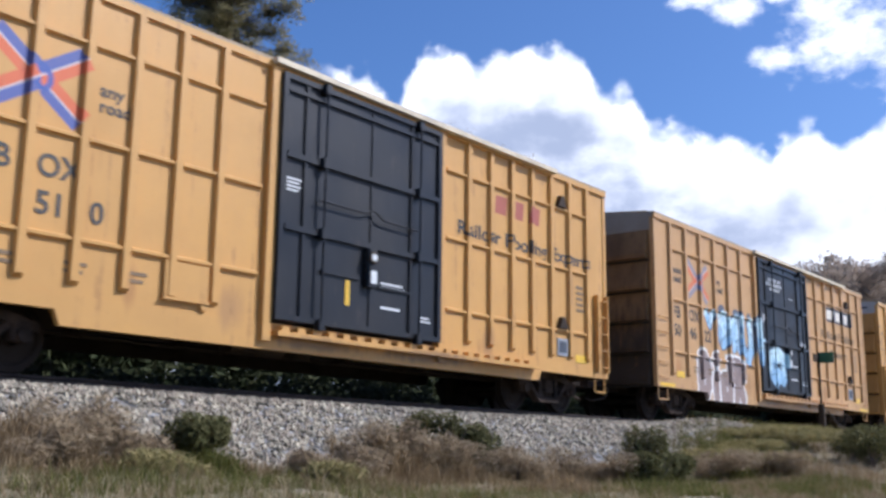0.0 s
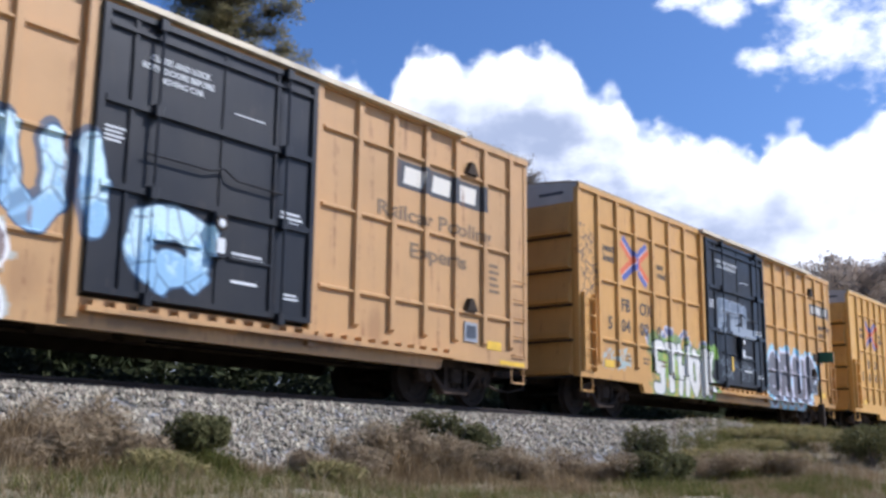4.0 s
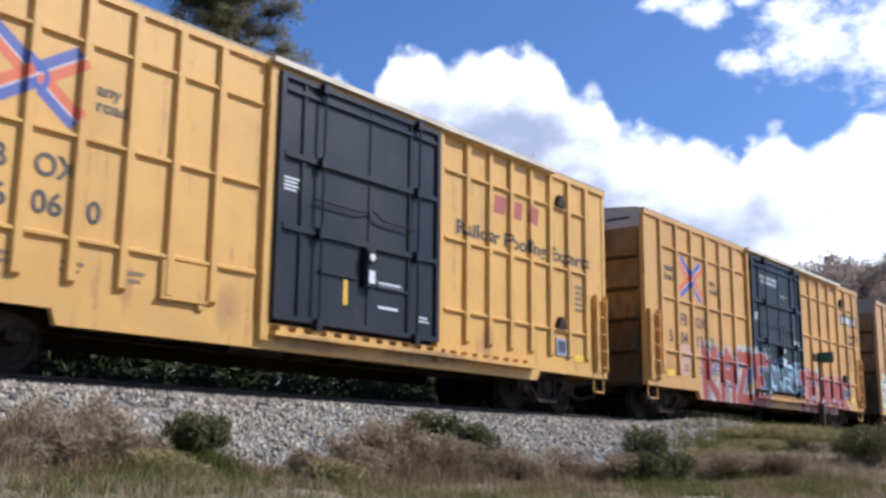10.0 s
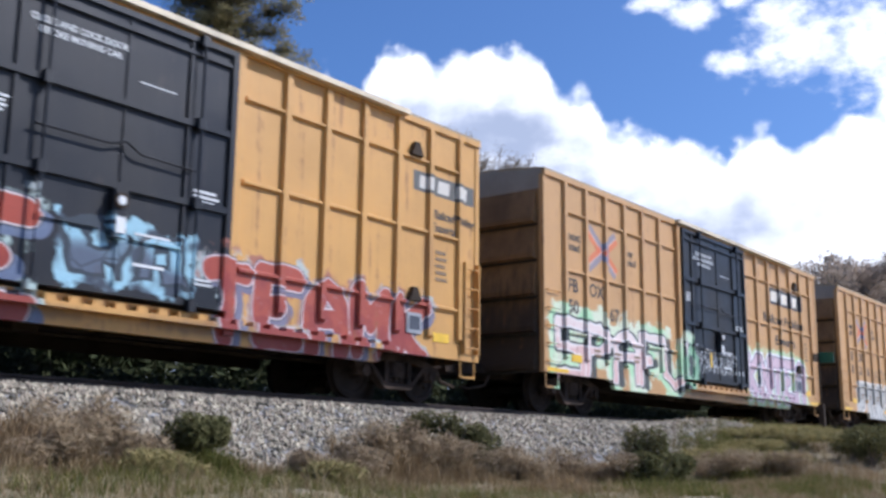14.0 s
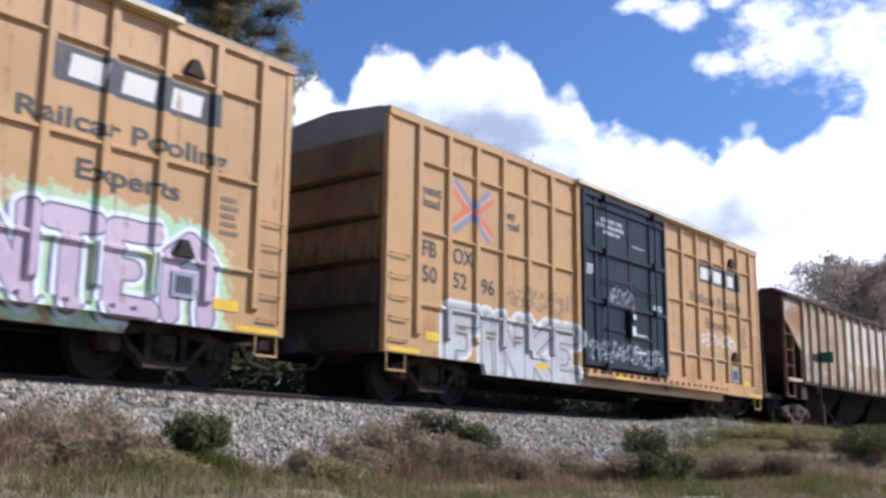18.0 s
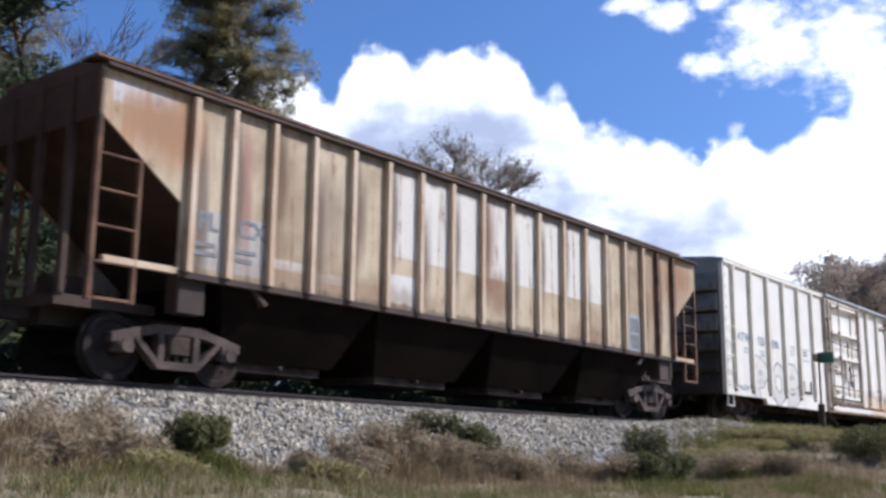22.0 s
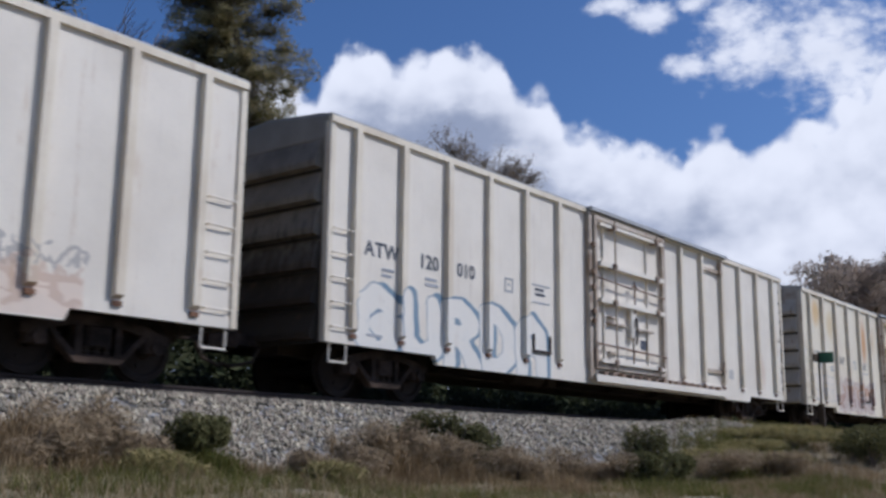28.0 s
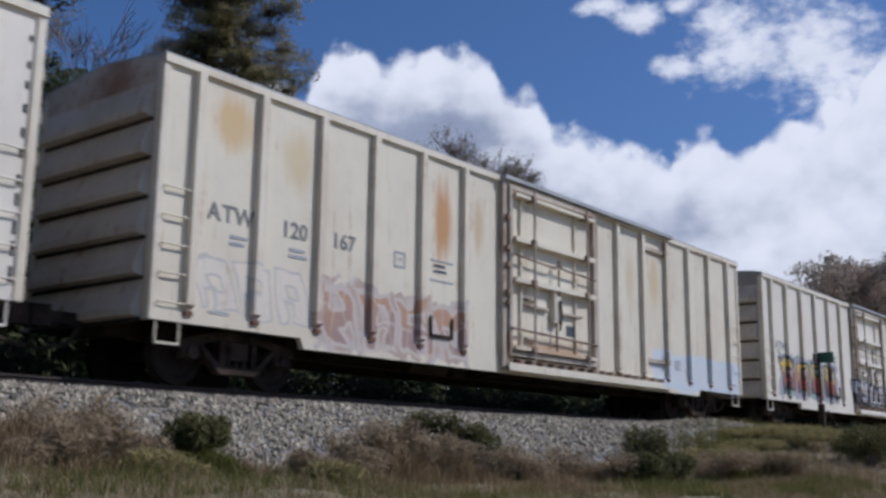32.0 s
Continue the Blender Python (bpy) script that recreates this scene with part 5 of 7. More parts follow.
WHITE_RUST.setdefault(10, []).append((14.6, 3.3, 0.35, 0.8, (0.58, 0.42, 0.18), 0.6))
WHITE_RUST.setdefault(10, []).append((10.0, 1.2, 1.6, 0.25, (0.42, 0.22, 0.08), 0.7))
WHITE_RUST.setdefault(8, []).append((14.6, 1.1, 0.9, 0.45, (0.52, 0.3, 0.14), 0.8))
WHITE_RUST.setdefault(8, []).append((8.15, 2.2, 0.2, 1.6, (0.3, 0.15, 0.07), 0.7))
WHITE_RUST.setdefault(9, []).append((17.9, 1.5, 0.4, 0.6, (0.58, 0.4, 0.28), 0.6))
WHITE_RUST.setdefault(9, []).append((8.15, 2.2, 0.15, 1.6, (0.34, 0.18, 0.08), 0.6))
SILL_DIRT = [(1.2, 1.25, 0.25, 0.35, (0.40, 0.17, 0.05), 0.6), (3.9, 1.2, 0.12, 0.4, (0.36, 0.16, 0.05), 0.6), (5.6, 1.1, 0.3, 0.4, (0.34, 0.18, 0.07), 0.6), (10.2, 0.75, 1.6, 0.14, (0.16, 0.09, 0.05), 0.7), (7.4, 0.72, 1.2, 0.12, (0.14, 0.08, 0.045), 0.6), (11.9, 1.15, 0.25, 0.4, (0.32, 0.16, 0.06), 0.6), (14.9, 2.6, 0.2, 0.5, (0.36, 0.19, 0.07), 0.5), (16.1, 1.5, 0.3, 0.9, (0.34, 0.19, 0.08), 0.5)]
# dark brown streaks beside each rib, bands along both chords, patches at the ends
RIB_STREAKS = [(HOPPER_POSTS[k] + 0.16, 2.4 + 0.9 * (k * 7 % 3) / 2, 0.22, 1.3, (0.10, 0.056, 0.026), 0.85) for k in range(18)] + [(8.5, 4.0, 8.8, 0.16, (0.12, 0.07, 0.035), 0.8), (8.5, 1.5, 8.5, 0.14, (0.10, 0.06, 0.03), 0.8), (0.9, 3.5, 0.8, 0.5, (0.30, 0.14, 0.05), 0.8), (17.0, 3.6, 0.9, 0.5, (0.30, 0.14, 0.05), 0.85)]
# shade low on the end walls painted as dark spots, with brake dust
END_SHADE = [(0.0, 0.9, 30.0, 1.9, (0.035, 0.025, 0.016), 0.9), (0.0, 1.6, 30.0, 1.4, (0.05, 0.034, 0.02), 0.6)]
TRAIN = []


def build_train():
    places = (4.154, 23.002, 41.469, 60.012, 78.369, 97.088, 115.834, 134.298, 153.921, 175.402, 196.899, 218.388)
    car_labels = {0: "yellow ribbed boxcar with a black door and faded red marks", 1: "tan ribbed boxcar with pale blue spray paint round its black door",
             2: "yellow ribbed boxcar with white and green spray paint", 3: "clean bright yellow ribbed boxcar with a black plug door",
             4: "yellow ribbed boxcar with large red spray-painted shapes", 5: "tan ribbed boxcar with pink and green spray paint",
             6: "tan ribbed boxcar with grey block spray paint along its sill"}
    numbers = {5: ("50", "", "67"), 1: ("50", "46", "22"), 2: ("5", "04", "00", "0"), 3: ("5", "06", "06", "0"), 4: ("5", "04", "13", "3"), 6: ("50", "52", "96"), 0: ("5", "", "51", "0")}
    for i, x0 in enumerate(places):
        sprays = SPRAY.get(i, ())
        if i < 7:
            tan = i in (1, 5, 6)
            base = (0.56, 0.315, 0.12) if tan else YELLOW
            if i == 3:
                base = (0.70, 0.385, 0.085)
            dark = (0.42, 0.25, 0.11) if tan else YELLOW_D
            old = i in (0, 3)
            mark = (11.95, 3.66, 2.05, 0.58, None, (0.38, 0.10, 0.06)) if old else ((14.50, 3.72, 1.80, 0.37, (0.10, 0.10, 0.09), (0.60, 0.56, 0.48)) if i in (2, 4) else (*MARK_BOX, (0.05, 0.05, 0.05), WARM_WHITE))
            paint = car_paint("boxcar_paint", base, dark, sprays, mark, logo=0.7 if tan else 0.92, logo_x=2.46 if tan else 2.36 if old else 2.60, logo_blue=(0.16, 0.20, 0.30) if tan else (0.05, 0.10, 0.34), rust=0.35 if i in (0, 3) else 0.6, grime=0.4 if i in (0, 3) else 0.55, spots=SILL_DIRT)
            door = car_paint("door_paint", DOOR, DOOR_D, [g for g in sprays if reaches(g, 6.1, 10.5)], None, rust=0.2, rust_col=(0.09, 0.06, 0.045), rough=0.45, gloss=0.32)
            # end walls take their shade as darker, dirtier paint, less so on two cars
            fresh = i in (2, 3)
            endp = car_paint("shaded_dirty_end_paint", tuple(c * (0.85 if fresh else 0.5) for c in base), (0.30, 0.17, 0.06) if fresh else (0.09, 0.055, 0.03), rust=0.4, grime=0.5 if fresh else 0.8, rough=0.7, spots=() if fresh else END_SHADE)
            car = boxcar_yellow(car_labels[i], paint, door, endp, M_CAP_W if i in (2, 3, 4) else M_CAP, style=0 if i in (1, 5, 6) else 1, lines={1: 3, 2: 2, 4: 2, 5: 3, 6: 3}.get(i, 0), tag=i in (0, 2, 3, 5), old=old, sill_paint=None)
            yb = -1.506
            if i == 6:
                part("reflector_strip", MB().box(4.62, 5.05, yb - 0.012, yb - 0.008, 0.80, 0.92), M_YELLOW, car)
                part("reflector_strip", MB().box(7.55, 8.25, -1.676, -1.671, 0.785, 0.845), M_YELLOW, car)
            nums = numbers.get(i, ())
            cols = (0.97, 1.87, 2.75) if len(nums) == 3 else (1.10, 1.70, 2.45, 3.22) if old else (1.26, 1.88, 2.78, 3.66)
            for xs, n in zip(cols, [q or " " for q in nums]):
                if n == " ":
                    continue
                lettering(car, n, xs, 2.10 if tan else 1.92, 0.29, M_BLACK_INK, yb, 1.05)
            for xs, n in zip((0.96, 1.86) if tan else (1.68, 2.44) if old else (1.90, 2.78), ("FB", "OX")):
                lettering(car, n, xs, 2.56 if tan else 2.40, 0.29, M_BLACK_INK, yb, 0.98)
            if old:
                lettering(car, "Railcar Pooling Experts", 10.92, 3.14, 0.27, M_BLACK_INK, yb, 1.34, over=tuple(11.25 + 0.722 * k for k in range(7)))
            elif i in (2, 4):
                lettering(car, "Railcar", 15.08, 3.30, 0.16, M_BLACK_INK, yb, 0.95), lettering(car, "Pooling", 15.95 - 0.28, 3.30, 0.16, M_BLACK_INK, yb, 0.95, over=(15.83,))
                lettering(car, "Experts", 15.05, 3.06, 0.16, M_BLACK_INK, yb, 0.95)
            else:
                lettering(car, "Railcar Pooling", 11.88, 3.10, 0.26, M_BLACK_INK if i == 5 else M_BROWN_INK, yb, 1.50, over=(11.40, 12.29, 13.18, 14.07, 14.96, 15.83))
                lettering(car, "Experts", 12.76, 2.48, 0.26, M_BLACK_INK if i == 5 else M_BROWN_INK, yb, 1.45, over=(11.40, 12.29, 13.18, 14.07, 14.96, 15.83))
        elif i == 7:
            paint = car_paint("hopper_paint", (0.52, 0.40, 0.245), (0.19, 0.11, 0.05), (), None, rust=0.75, grime=0.75, rust_col=(0.20, 0.085, 0.035), rough=0.65, patches=TWO_TONE, spots=HOPPER_RUST + RIB_STREAKS)
            # cleaner, lighter rib coat carries the sun on the ribs in its colour
            ribp = car_paint("sunlit_hopper_rib_paint", (0.60, 0.45, 0.29), (0.34, 0.18, 0.08), (), None, rust=0.5, grime=0.5, rough=0.6, spots=HOPPER_RUST[2:6])
            # one dark brown for the hopper's ends, slopes, chords and roof
            endp = plain("dark_brown_steel", (0.07, 0.040, 0.024), 0.85, 0, 0.5, 4)
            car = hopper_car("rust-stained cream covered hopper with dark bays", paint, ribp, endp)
        else:
            rust = {8: 0.2, 9: 0.12, 10: 0.45, 11: 0.2}[i]
            paint = car_paint("white_car_paint", (0.76, 0.68, 0.51) if i == 10 else (0.79, 0.715, 0.585), (0.52, 0.43, 0.32) if i == 10 else (0.54, 0.48, 0.39), sprays, None, rust=rust, grime=0.4, rust_col=(0.42, 0.22, 0.07), rough=0.5, spots=WHITE_RUST.get(i, ()), patches=BUFF_PATCH if i == 8 else ())
            label = {8: "white boxcar with black outlined spray paint and orange stains", 9: "white boxcar with pale blue spray-painted outline letters",
                     10: "rust-streaked white boxcar with brown spray paint", 11: "white boxcar with yellow and red spray paint"}[i]
            # shade on the white ends put into a darker, dirty coat
            endp = car_paint("shaded_dirty_white_end_paint", (0.30, 0.26, 0.20) if i < 10 else (0.62, 0.55, 0.44), (0.09, 0.07, 0.052) if i < 10 else (0.34, 0.28, 0.20), rust=rust * 1.5, grime=0.7, rust_col=(0.30, 0.13, 0.05), rough=0.7, spots=END_SHADE if i < 10 else ())
            worn = car_paint("worn_white_door_paint", (0.56, 0.48, 0.38) if i == 8 else (0.60, 0.52, 0.41), (0.20, 0.125, 0.07), [g for g in sprays if reaches(g, 7.9, 12.2)], None, rust=0.85, grime=0.8, rust_col=(0.22, 0.10, 0.04), rough=0.6)
            ink = {9: M_BLUE_INK, 10: M_SLATE}.get(i, M_FADED)
            posts = car_paint("cream_post_paint", (0.76, 0.675, 0.515), (0.48, 0.38, 0.26), [g for g in sprays if "word" not in g or i == 9], None, rust=rust, grime=0.5, rust_col=(0.36, 0.17, 0.06), rough=0.55)
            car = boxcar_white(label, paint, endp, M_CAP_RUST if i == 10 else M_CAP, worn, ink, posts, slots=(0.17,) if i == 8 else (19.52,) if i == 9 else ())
            yb = -1.506
            a, b_ = {8: ("120", "090"), 9: ("120", "010"), 10: ("120", "167"), 11: ("", "")}[i]
            if a:
                lettering(car, a, 2.32, 2.33, 0.25, ink, yb, 1.05)
                lettering(car, b_, 3.42, 2.33, 0.25, ink, yb, 1.05)
        TRAIN.append((car, x0))


build_train()


BANK = [(0, 22), (5, 22.5), (8.4, 21.3), (9.8, 19.8), (11.0, 18.8), (12.3, 17.8), (14.6, 17.0), (16.6, 16.2), (18.2, 16.7), (19.8, 16.8), (20.3, 15.9), (22.4, 16.3), (25.4, 17.3), (27.0, 18.1), (28.1, 19.3), (29.7, 20.1), (30.5, 21.3), (32.4, 22.0), (33.9, 22.0), (35.2, 21.4), (36.6, 21.0), (37.2, 21.6), (39.4, 21.6), (40.7, 20.4), (41.4, 19.4), (43.0, 20.4), (44.6, 20.3), (46.4, 20.6), (49.0, 15), (55, 9), (90, 4)]
HEAPS = [(16.0, 21.4, 3.4, 1.7), (19.8, 20.7, 1.5, 0.7), (12.6, 21.2, 3.0, 2.6), (11.2, 19.2, 2.4, 3.0), (17.2, 23.0, 1.8, 1.0), (21.9, 23.5, 1.5, 0.8), (24.0, 24.2, 1.6, 0.5), (19.6, 24.0, 1.0, 0.5), (29.0, 27.5, 2.5, 0.8)]
DRIFT = 5.4


# ---- sky: drifting cumulus on a far ring round the place ----
def build_clouds():
    R, rings, segs = 1800.0, 24, 180
    verts, faces, uv = [], [], []
    for j in range(rings + 1):
        el = radians(-3 + 45 * j / rings)
        for i in range(segs + 1):
            az = math.tau * i / segs
            verts.append((R * math.cos(el) * math.cos(az), R * math.cos(el) * math.sin(az), R * math.sin(el)))
            uv.append((math.degrees(az), math.degrees(el)))
    n = segs + 1
    for j in range(rings):
        for i in range(segs):
            faces.append((j * n + i, (j + 1) * n + i, (j + 1) * n + i + 1, j * n + i + 1))
    me = bpy.data.meshes.new("clouds")
    me.from_pydata(verts, [], faces)
    lay = me.uv_layers.new(name="sky")
    for k, lp in enumerate(me.loops):
        lay.data[k].uv = uv[lp.vertex_index]
    m = bpy.data.materials.new("cumulus")
    m.use_nodes = True
    nt = m.node_tree
    nt.nodes.clear()
    uvn = nt.nodes.new("ShaderNodeUVMap").outputs[0]
    sep = nt.nodes.new("ShaderNodeSeparateXYZ")
    put(nt, sep.inputs[0], uvn)
    az, el = sep.outputs[0], sep.outputs[1]
    # the bank's upper edge, elevation against azimuth
    curve = nt.nodes.new("ShaderNodeFloatCurve")
    put(nt, curve.inputs[1], mth(nt, "DIVIDE", az, 90.0))
    c = curve.mapping.curves[0]
    for i, (a, e) in enumerate(BANK):
        if i < 2:
            c.points[i].location = (a / 90, e / 40)
        else:
            c.points.new(a / 90, e / 40)
    curve.mapping.update()
    edge = mth(nt, "MULTIPLY", curve.outputs[0], 40.0)
    puff = nt.nodes.new("ShaderNodeTexVoronoi")
    puff.feature, puff.distance = "SMOOTH_F1", "EUCLIDEAN"
    warp = tex_noise(nt, uvn, 0.55, 3, 0.6)
    wv = nt.nodes.new("ShaderNodeVectorMath")
    wv.operation = "ADD"
    put(nt, wv.inputs[0], uvn)
    put(nt, wv.inputs[1], mth(nt, "MULTIPLY", warp, 2.0))
    put(nt, puff.inputs["Vector"], wv.outputs[0])
    puff.inputs["Scale"].default_value = 0.50
    puff.inputs["Smoothness"].default_value = 0.5
    fluff = tex_noise(nt, uvn, 0.8, 4, 0.42)
    wisps = tex_noise(nt, stretch(nt, uvn, 0.7, 1.3, 1), 0.35, 7, 0.6)
    depth = mth(nt, "SUBTRACT", edge, el)
    depth = mth(nt, "ADD", depth, mth(nt, "MULTIPLY", mth(nt, "SUBTRACT", 0.55, puff.outputs[0]), 2.1))
    depth = mth(nt, "ADD", depth, mth(nt, "MULTIPLY", mth(nt, "SUBTRACT", fluff, 0.5), 1.7))
    cover = mth(nt, "MULTIPLY", ramp(nt, depth, -0.35, 0.8), ramp(nt, mth(nt, "SUBTRACT", edge, el), -1.1, -0.5))
    # a second, ragged heap above it
    heap = None
    for a, e, ra, re in HEAPS:
        dx = mth(nt, "DIVIDE", mth(nt, "SUBTRACT", az, a), ra)
        dy = mth(nt, "DIVIDE", mth(nt, "SUBTRACT", el, e), re)
        r = mth(nt, "SUBTRACT", 1.0, mth(nt, "SQRT", mth(nt, "ADD", mth(nt, "MULTIPLY", dx, dx), mth(nt, "MULTIPLY", dy, dy))))
        heap = r if heap is None else mth(nt, "MAXIMUM", heap, r)
    heap = mth(nt, "ADD", heap, mth(nt, "MULTIPLY", mth(nt, "SUBTRACT", mth(nt, "MULTIPLY_ADD", wisps, 0.6, mth(nt, "MULTIPLY", fluff, 0.4)), 0.50), 2.7))
    frayed = tex_noise(nt, stretch(nt, uvn, 0.8, 1.3, 1, (5, 2, 0)), 1.3, 6, 0.62)
    heap = mth(nt, "ADD", heap, mth(nt, "MULTIPLY", mth(nt, "SUBTRACT", frayed, 0.50), 1.5))
    cover2 = ramp(nt, heap, -0.35, 0.95, 0, 0.95)
    cover = mth(nt, "MAXIMUM", cover, cover2)
    cover = mth(nt, "MULTIPLY", cover, ramp(nt, el, 33, 40, 1, 0))
    broad = tex_noise(nt, stretch(nt, uvn, 0.6, 1.0, 1, (3, 7, 0)), 0.22, 3, 0.5)
    deep = mth(nt, "MULTIPLY", ramp(nt, mth(nt, "SUBTRACT", edge, el), 0.5, 4.5), ramp(nt, az, 12, 30, 0.35, 1.35))
    shade = mth(nt, "MULTIPLY", deep, mth(nt, "ADD", 0.55, mth(nt, "ADD", mth(nt, "MULTIPLY", mth(nt, "SUBTRACT", wisps, 0.5), 1.5), mth(nt, "MULTIPLY", mth(nt, "SUBTRACT", broad, 0.5), 1.8))))
    shade = mth(nt, "ADD", shade, mth(nt, "MULTIPLY", mth(nt, "SUBTRACT", puff.outputs[0], 0.5), 0.35))
    shade = mth(nt, "ADD", shade, mth(nt, "MULTIPLY", mth(nt, "SUBTRACT", fluff, 0.5), 0.5))
    tone = mixc(nt, ramp(nt, shade, -0.15, 1.15), (1.36, 1.36, 1.36), (0.50, 0.56, 0.69))
    em = nt.nodes.new("ShaderNodeEmission")
    put(nt, em.inputs[0], tone)
    em.inputs[1].default_value = 1.0
    tr = nt.nodes.new("ShaderNodeBsdfTransparent")
    mx = nt.nodes.new("ShaderNodeMixShader")
    put(nt, mx.inputs[0], cover)
    nt.links.new(tr.outputs[0], mx.inputs[1]), nt.links.new(em.outputs[0], mx.inputs[2])
    out = nt.nodes.new("ShaderNodeOutputMaterial")
    nt.links.new(mx.outputs[0], out.inputs[0])
    me.materials.append(m)
    ob = new("backdrop_clouds", me)
    ob.location = EYE
    return tagged(ob, "bank of white cumulus drifting over blue sky", "clouds", kind="structure")


CLOUDS = build_clouds()


# ---- ground: one sheet from the track bed to the horizon ----
def smooth(a, b_, t):
    t = min(1, max(0, (t - a) / (b_ - a)))
    return t * t * (3 - 2 * t)


def lerp_profile(y, pts):
    for (ya, za), (yb, zb) in zip(pts, pts[1:]):
        if ya <= y <= yb:
            return za + (zb - za) * (y - ya) / (yb - ya)
    return pts[0][1] if y < pts[0][0] else pts[-1][1]


DITCH = [(-40, -2.3), (-16, -2.3), (-13, -2.2), (-11, -1.85), (-8.2, -1.38), (-6, -1.42), (-4.6, -1.30), (-3.9, -1.12), (-2.55, -0.27), (-1.9, -0.21), (1.9, -0.21), (2.6, -0.30), (4.2, -1.1), (6, -1.25), (40, -1.0)]
RAMP = [(-40, -2.0), (-14, -1.9), (-9.5, -1.6), (-7.4, -1.1), (-5.6, -0.50), (-3.3, -0.14), (-2.3, -0.18), (-1.9, -0.21), (1.9, -0.21), (2.6, -0.30), (4.2, -0.9), (40, -0.9)]


def ground_z(x, y):
    k = smooth(15.5, 23.0, x + 0.35 * (y + 4))
    z = lerp_profile(y, DITCH) * (1 - k) + lerp_profile(y, RAMP) * k
    if x < 7 and y < -3.2:
        z += 0.22 * smooth(7, 3, x) * smooth(-3.2, -4.5, y)
    off = smooth(1.9, 3.2, abs(y))
    z += off * 0.10 * noise.noise((x * 0.5, y * 0.5, 0)) + off * 0.05 * noise.noise((x * 1.7, y * 1.7, 3))
    return z


def build_ground():
    def lines(fine, far):
        out = list(fine)
        s, step = fine[-1], fine[-1] - fine[-2]
        while s < far:
            step *= 1.5
            s += step
            out.append(s)
        s, step = fine[0], fine[1] - fine[0]
        while s > -far:
            step *= 1.5
            s -= step
            out.insert(0, s)
        return out
    xs = lines([-6 + 0.25 * i for i in range(210)], 2500)
    ys = lines([-15 + 0.2 * i for i in range(120)], 2500)
    verts = [(x, y, ground_z(x, y)) for y in ys for x in xs]
    n = len(xs)
    faces = [(j * n + i, j * n + i + 1, (j + 1) * n + i + 1, (j + 1) * n + i) for j in range(len(ys) - 1) for i in range(n - 1)]
    me = bpy.data.meshes.new("ground")
    me.from_pydata(verts, [], faces)
    me.polygons.foreach_set("use_smooth", [True] * len(me.polygons))
    m, nt, b = material("earth_grass_and_ballast", 0.95)
    v = obj_vec(nt)
    sep = nt.nodes.new("ShaderNodeSeparateXYZ")
    put(nt, sep.inputs[0], v)
    big, mid, fine = tex_noise(nt, v, 0.4, 4), tex_noise(nt, v, 2.5, 5), tex_noise(nt, v, 16, 6)
    col = mixc(nt, ramp(nt, big, 0.4, 0.62), (0.28, 0.22, 0.13), (0.17, 0.15, 0.07))
    col = mixc(nt, ramp(nt, mid, 0.45, 0.7), col, (0.28, 0.22, 0.135))
    col = mixc(nt, ramp(nt, fine, 0.5, 0.7, 0, 0.6), col, (0.10, 0.08, 0.05))
    px_, py_ = mth(nt, "SUBTRACT", sep.outputs[0], 19.6), mth(nt, "MULTIPLY", mth(nt, "ADD", sep.outputs[1], 6.9), 1.3)
    bare = mth(nt, "SQRT", mth(nt, "ADD", mth(nt, "MULTIPLY", px_, px_), mth(nt, "MULTIPLY", py_, py_)))
    col = mixc(nt, ramp(nt, mth(nt, "ADD", bare, mth(nt, "MULTIPLY", mid, 1.2)), 1.0, 2.2, 0.8, 0), col, (0.21, 0.16, 0.10))
    vor = nt.nodes.new("ShaderNodeTexVoronoi")
    put(nt, vor.inputs["Vector"], v)
    vor.inputs["Scale"].default_value = 13
    stone = mixc(nt, ramp(nt, vor.outputs["Color"], 0.2, 0.8), (0.05, 0.046, 0.042), (0.30, 0.285, 0.26))
    ybed = mth(nt, "ADD", sep.outputs[1], mth(nt, "MULTIPLY", mth(nt, "SUBTRACT", mid, 0.5), 1.0))
    bed = mth(nt, "MULTIPLY", ramp(nt, ybed, -4.2, -3.7), ramp(nt, ybed, 3.2, 3.8, 1, 0))
    bed = mth(nt, "MULTIPLY", bed, ramp(nt, mth(nt, "ADD", sep.outputs[0], mth(nt, "MULTIPLY", sep.outputs[1], -2.0)), 27, 29.5, 1, 0))
    put(nt, b.inputs["Base Color"], mixc(nt, bed, col, stone))
    bump(nt, b, mth(nt, "ADD", fine, mth(nt, "MULTIPLY", vor.outputs[0], bed)), 0.6, 0.04)
    me.materials.append(m)
    return tagged(new("ground", me), "grassy trackside ground with a grey ballast bank", "ground", kind="structure")


build_ground()


# ---- track ----
def rail_profile(mb, y0, x0, x1):
    ring = [(-0.07, -0.18), (0.07, -0.18), (0.07, -0.165), (0.012, -0.14), (0.012, -0.04), (0.036, -0.03), (0.036, 0.0), (-0.036, 0.0), (-0.036, -0.03), (-0.012, -0.04), (-0.012, -0.14), (-0.07, -0.165)]
    return mb.prism([(x0, y0 + a, b_ - 0.003) for a, b_ in ring], (x1 - x0, 0, 0))


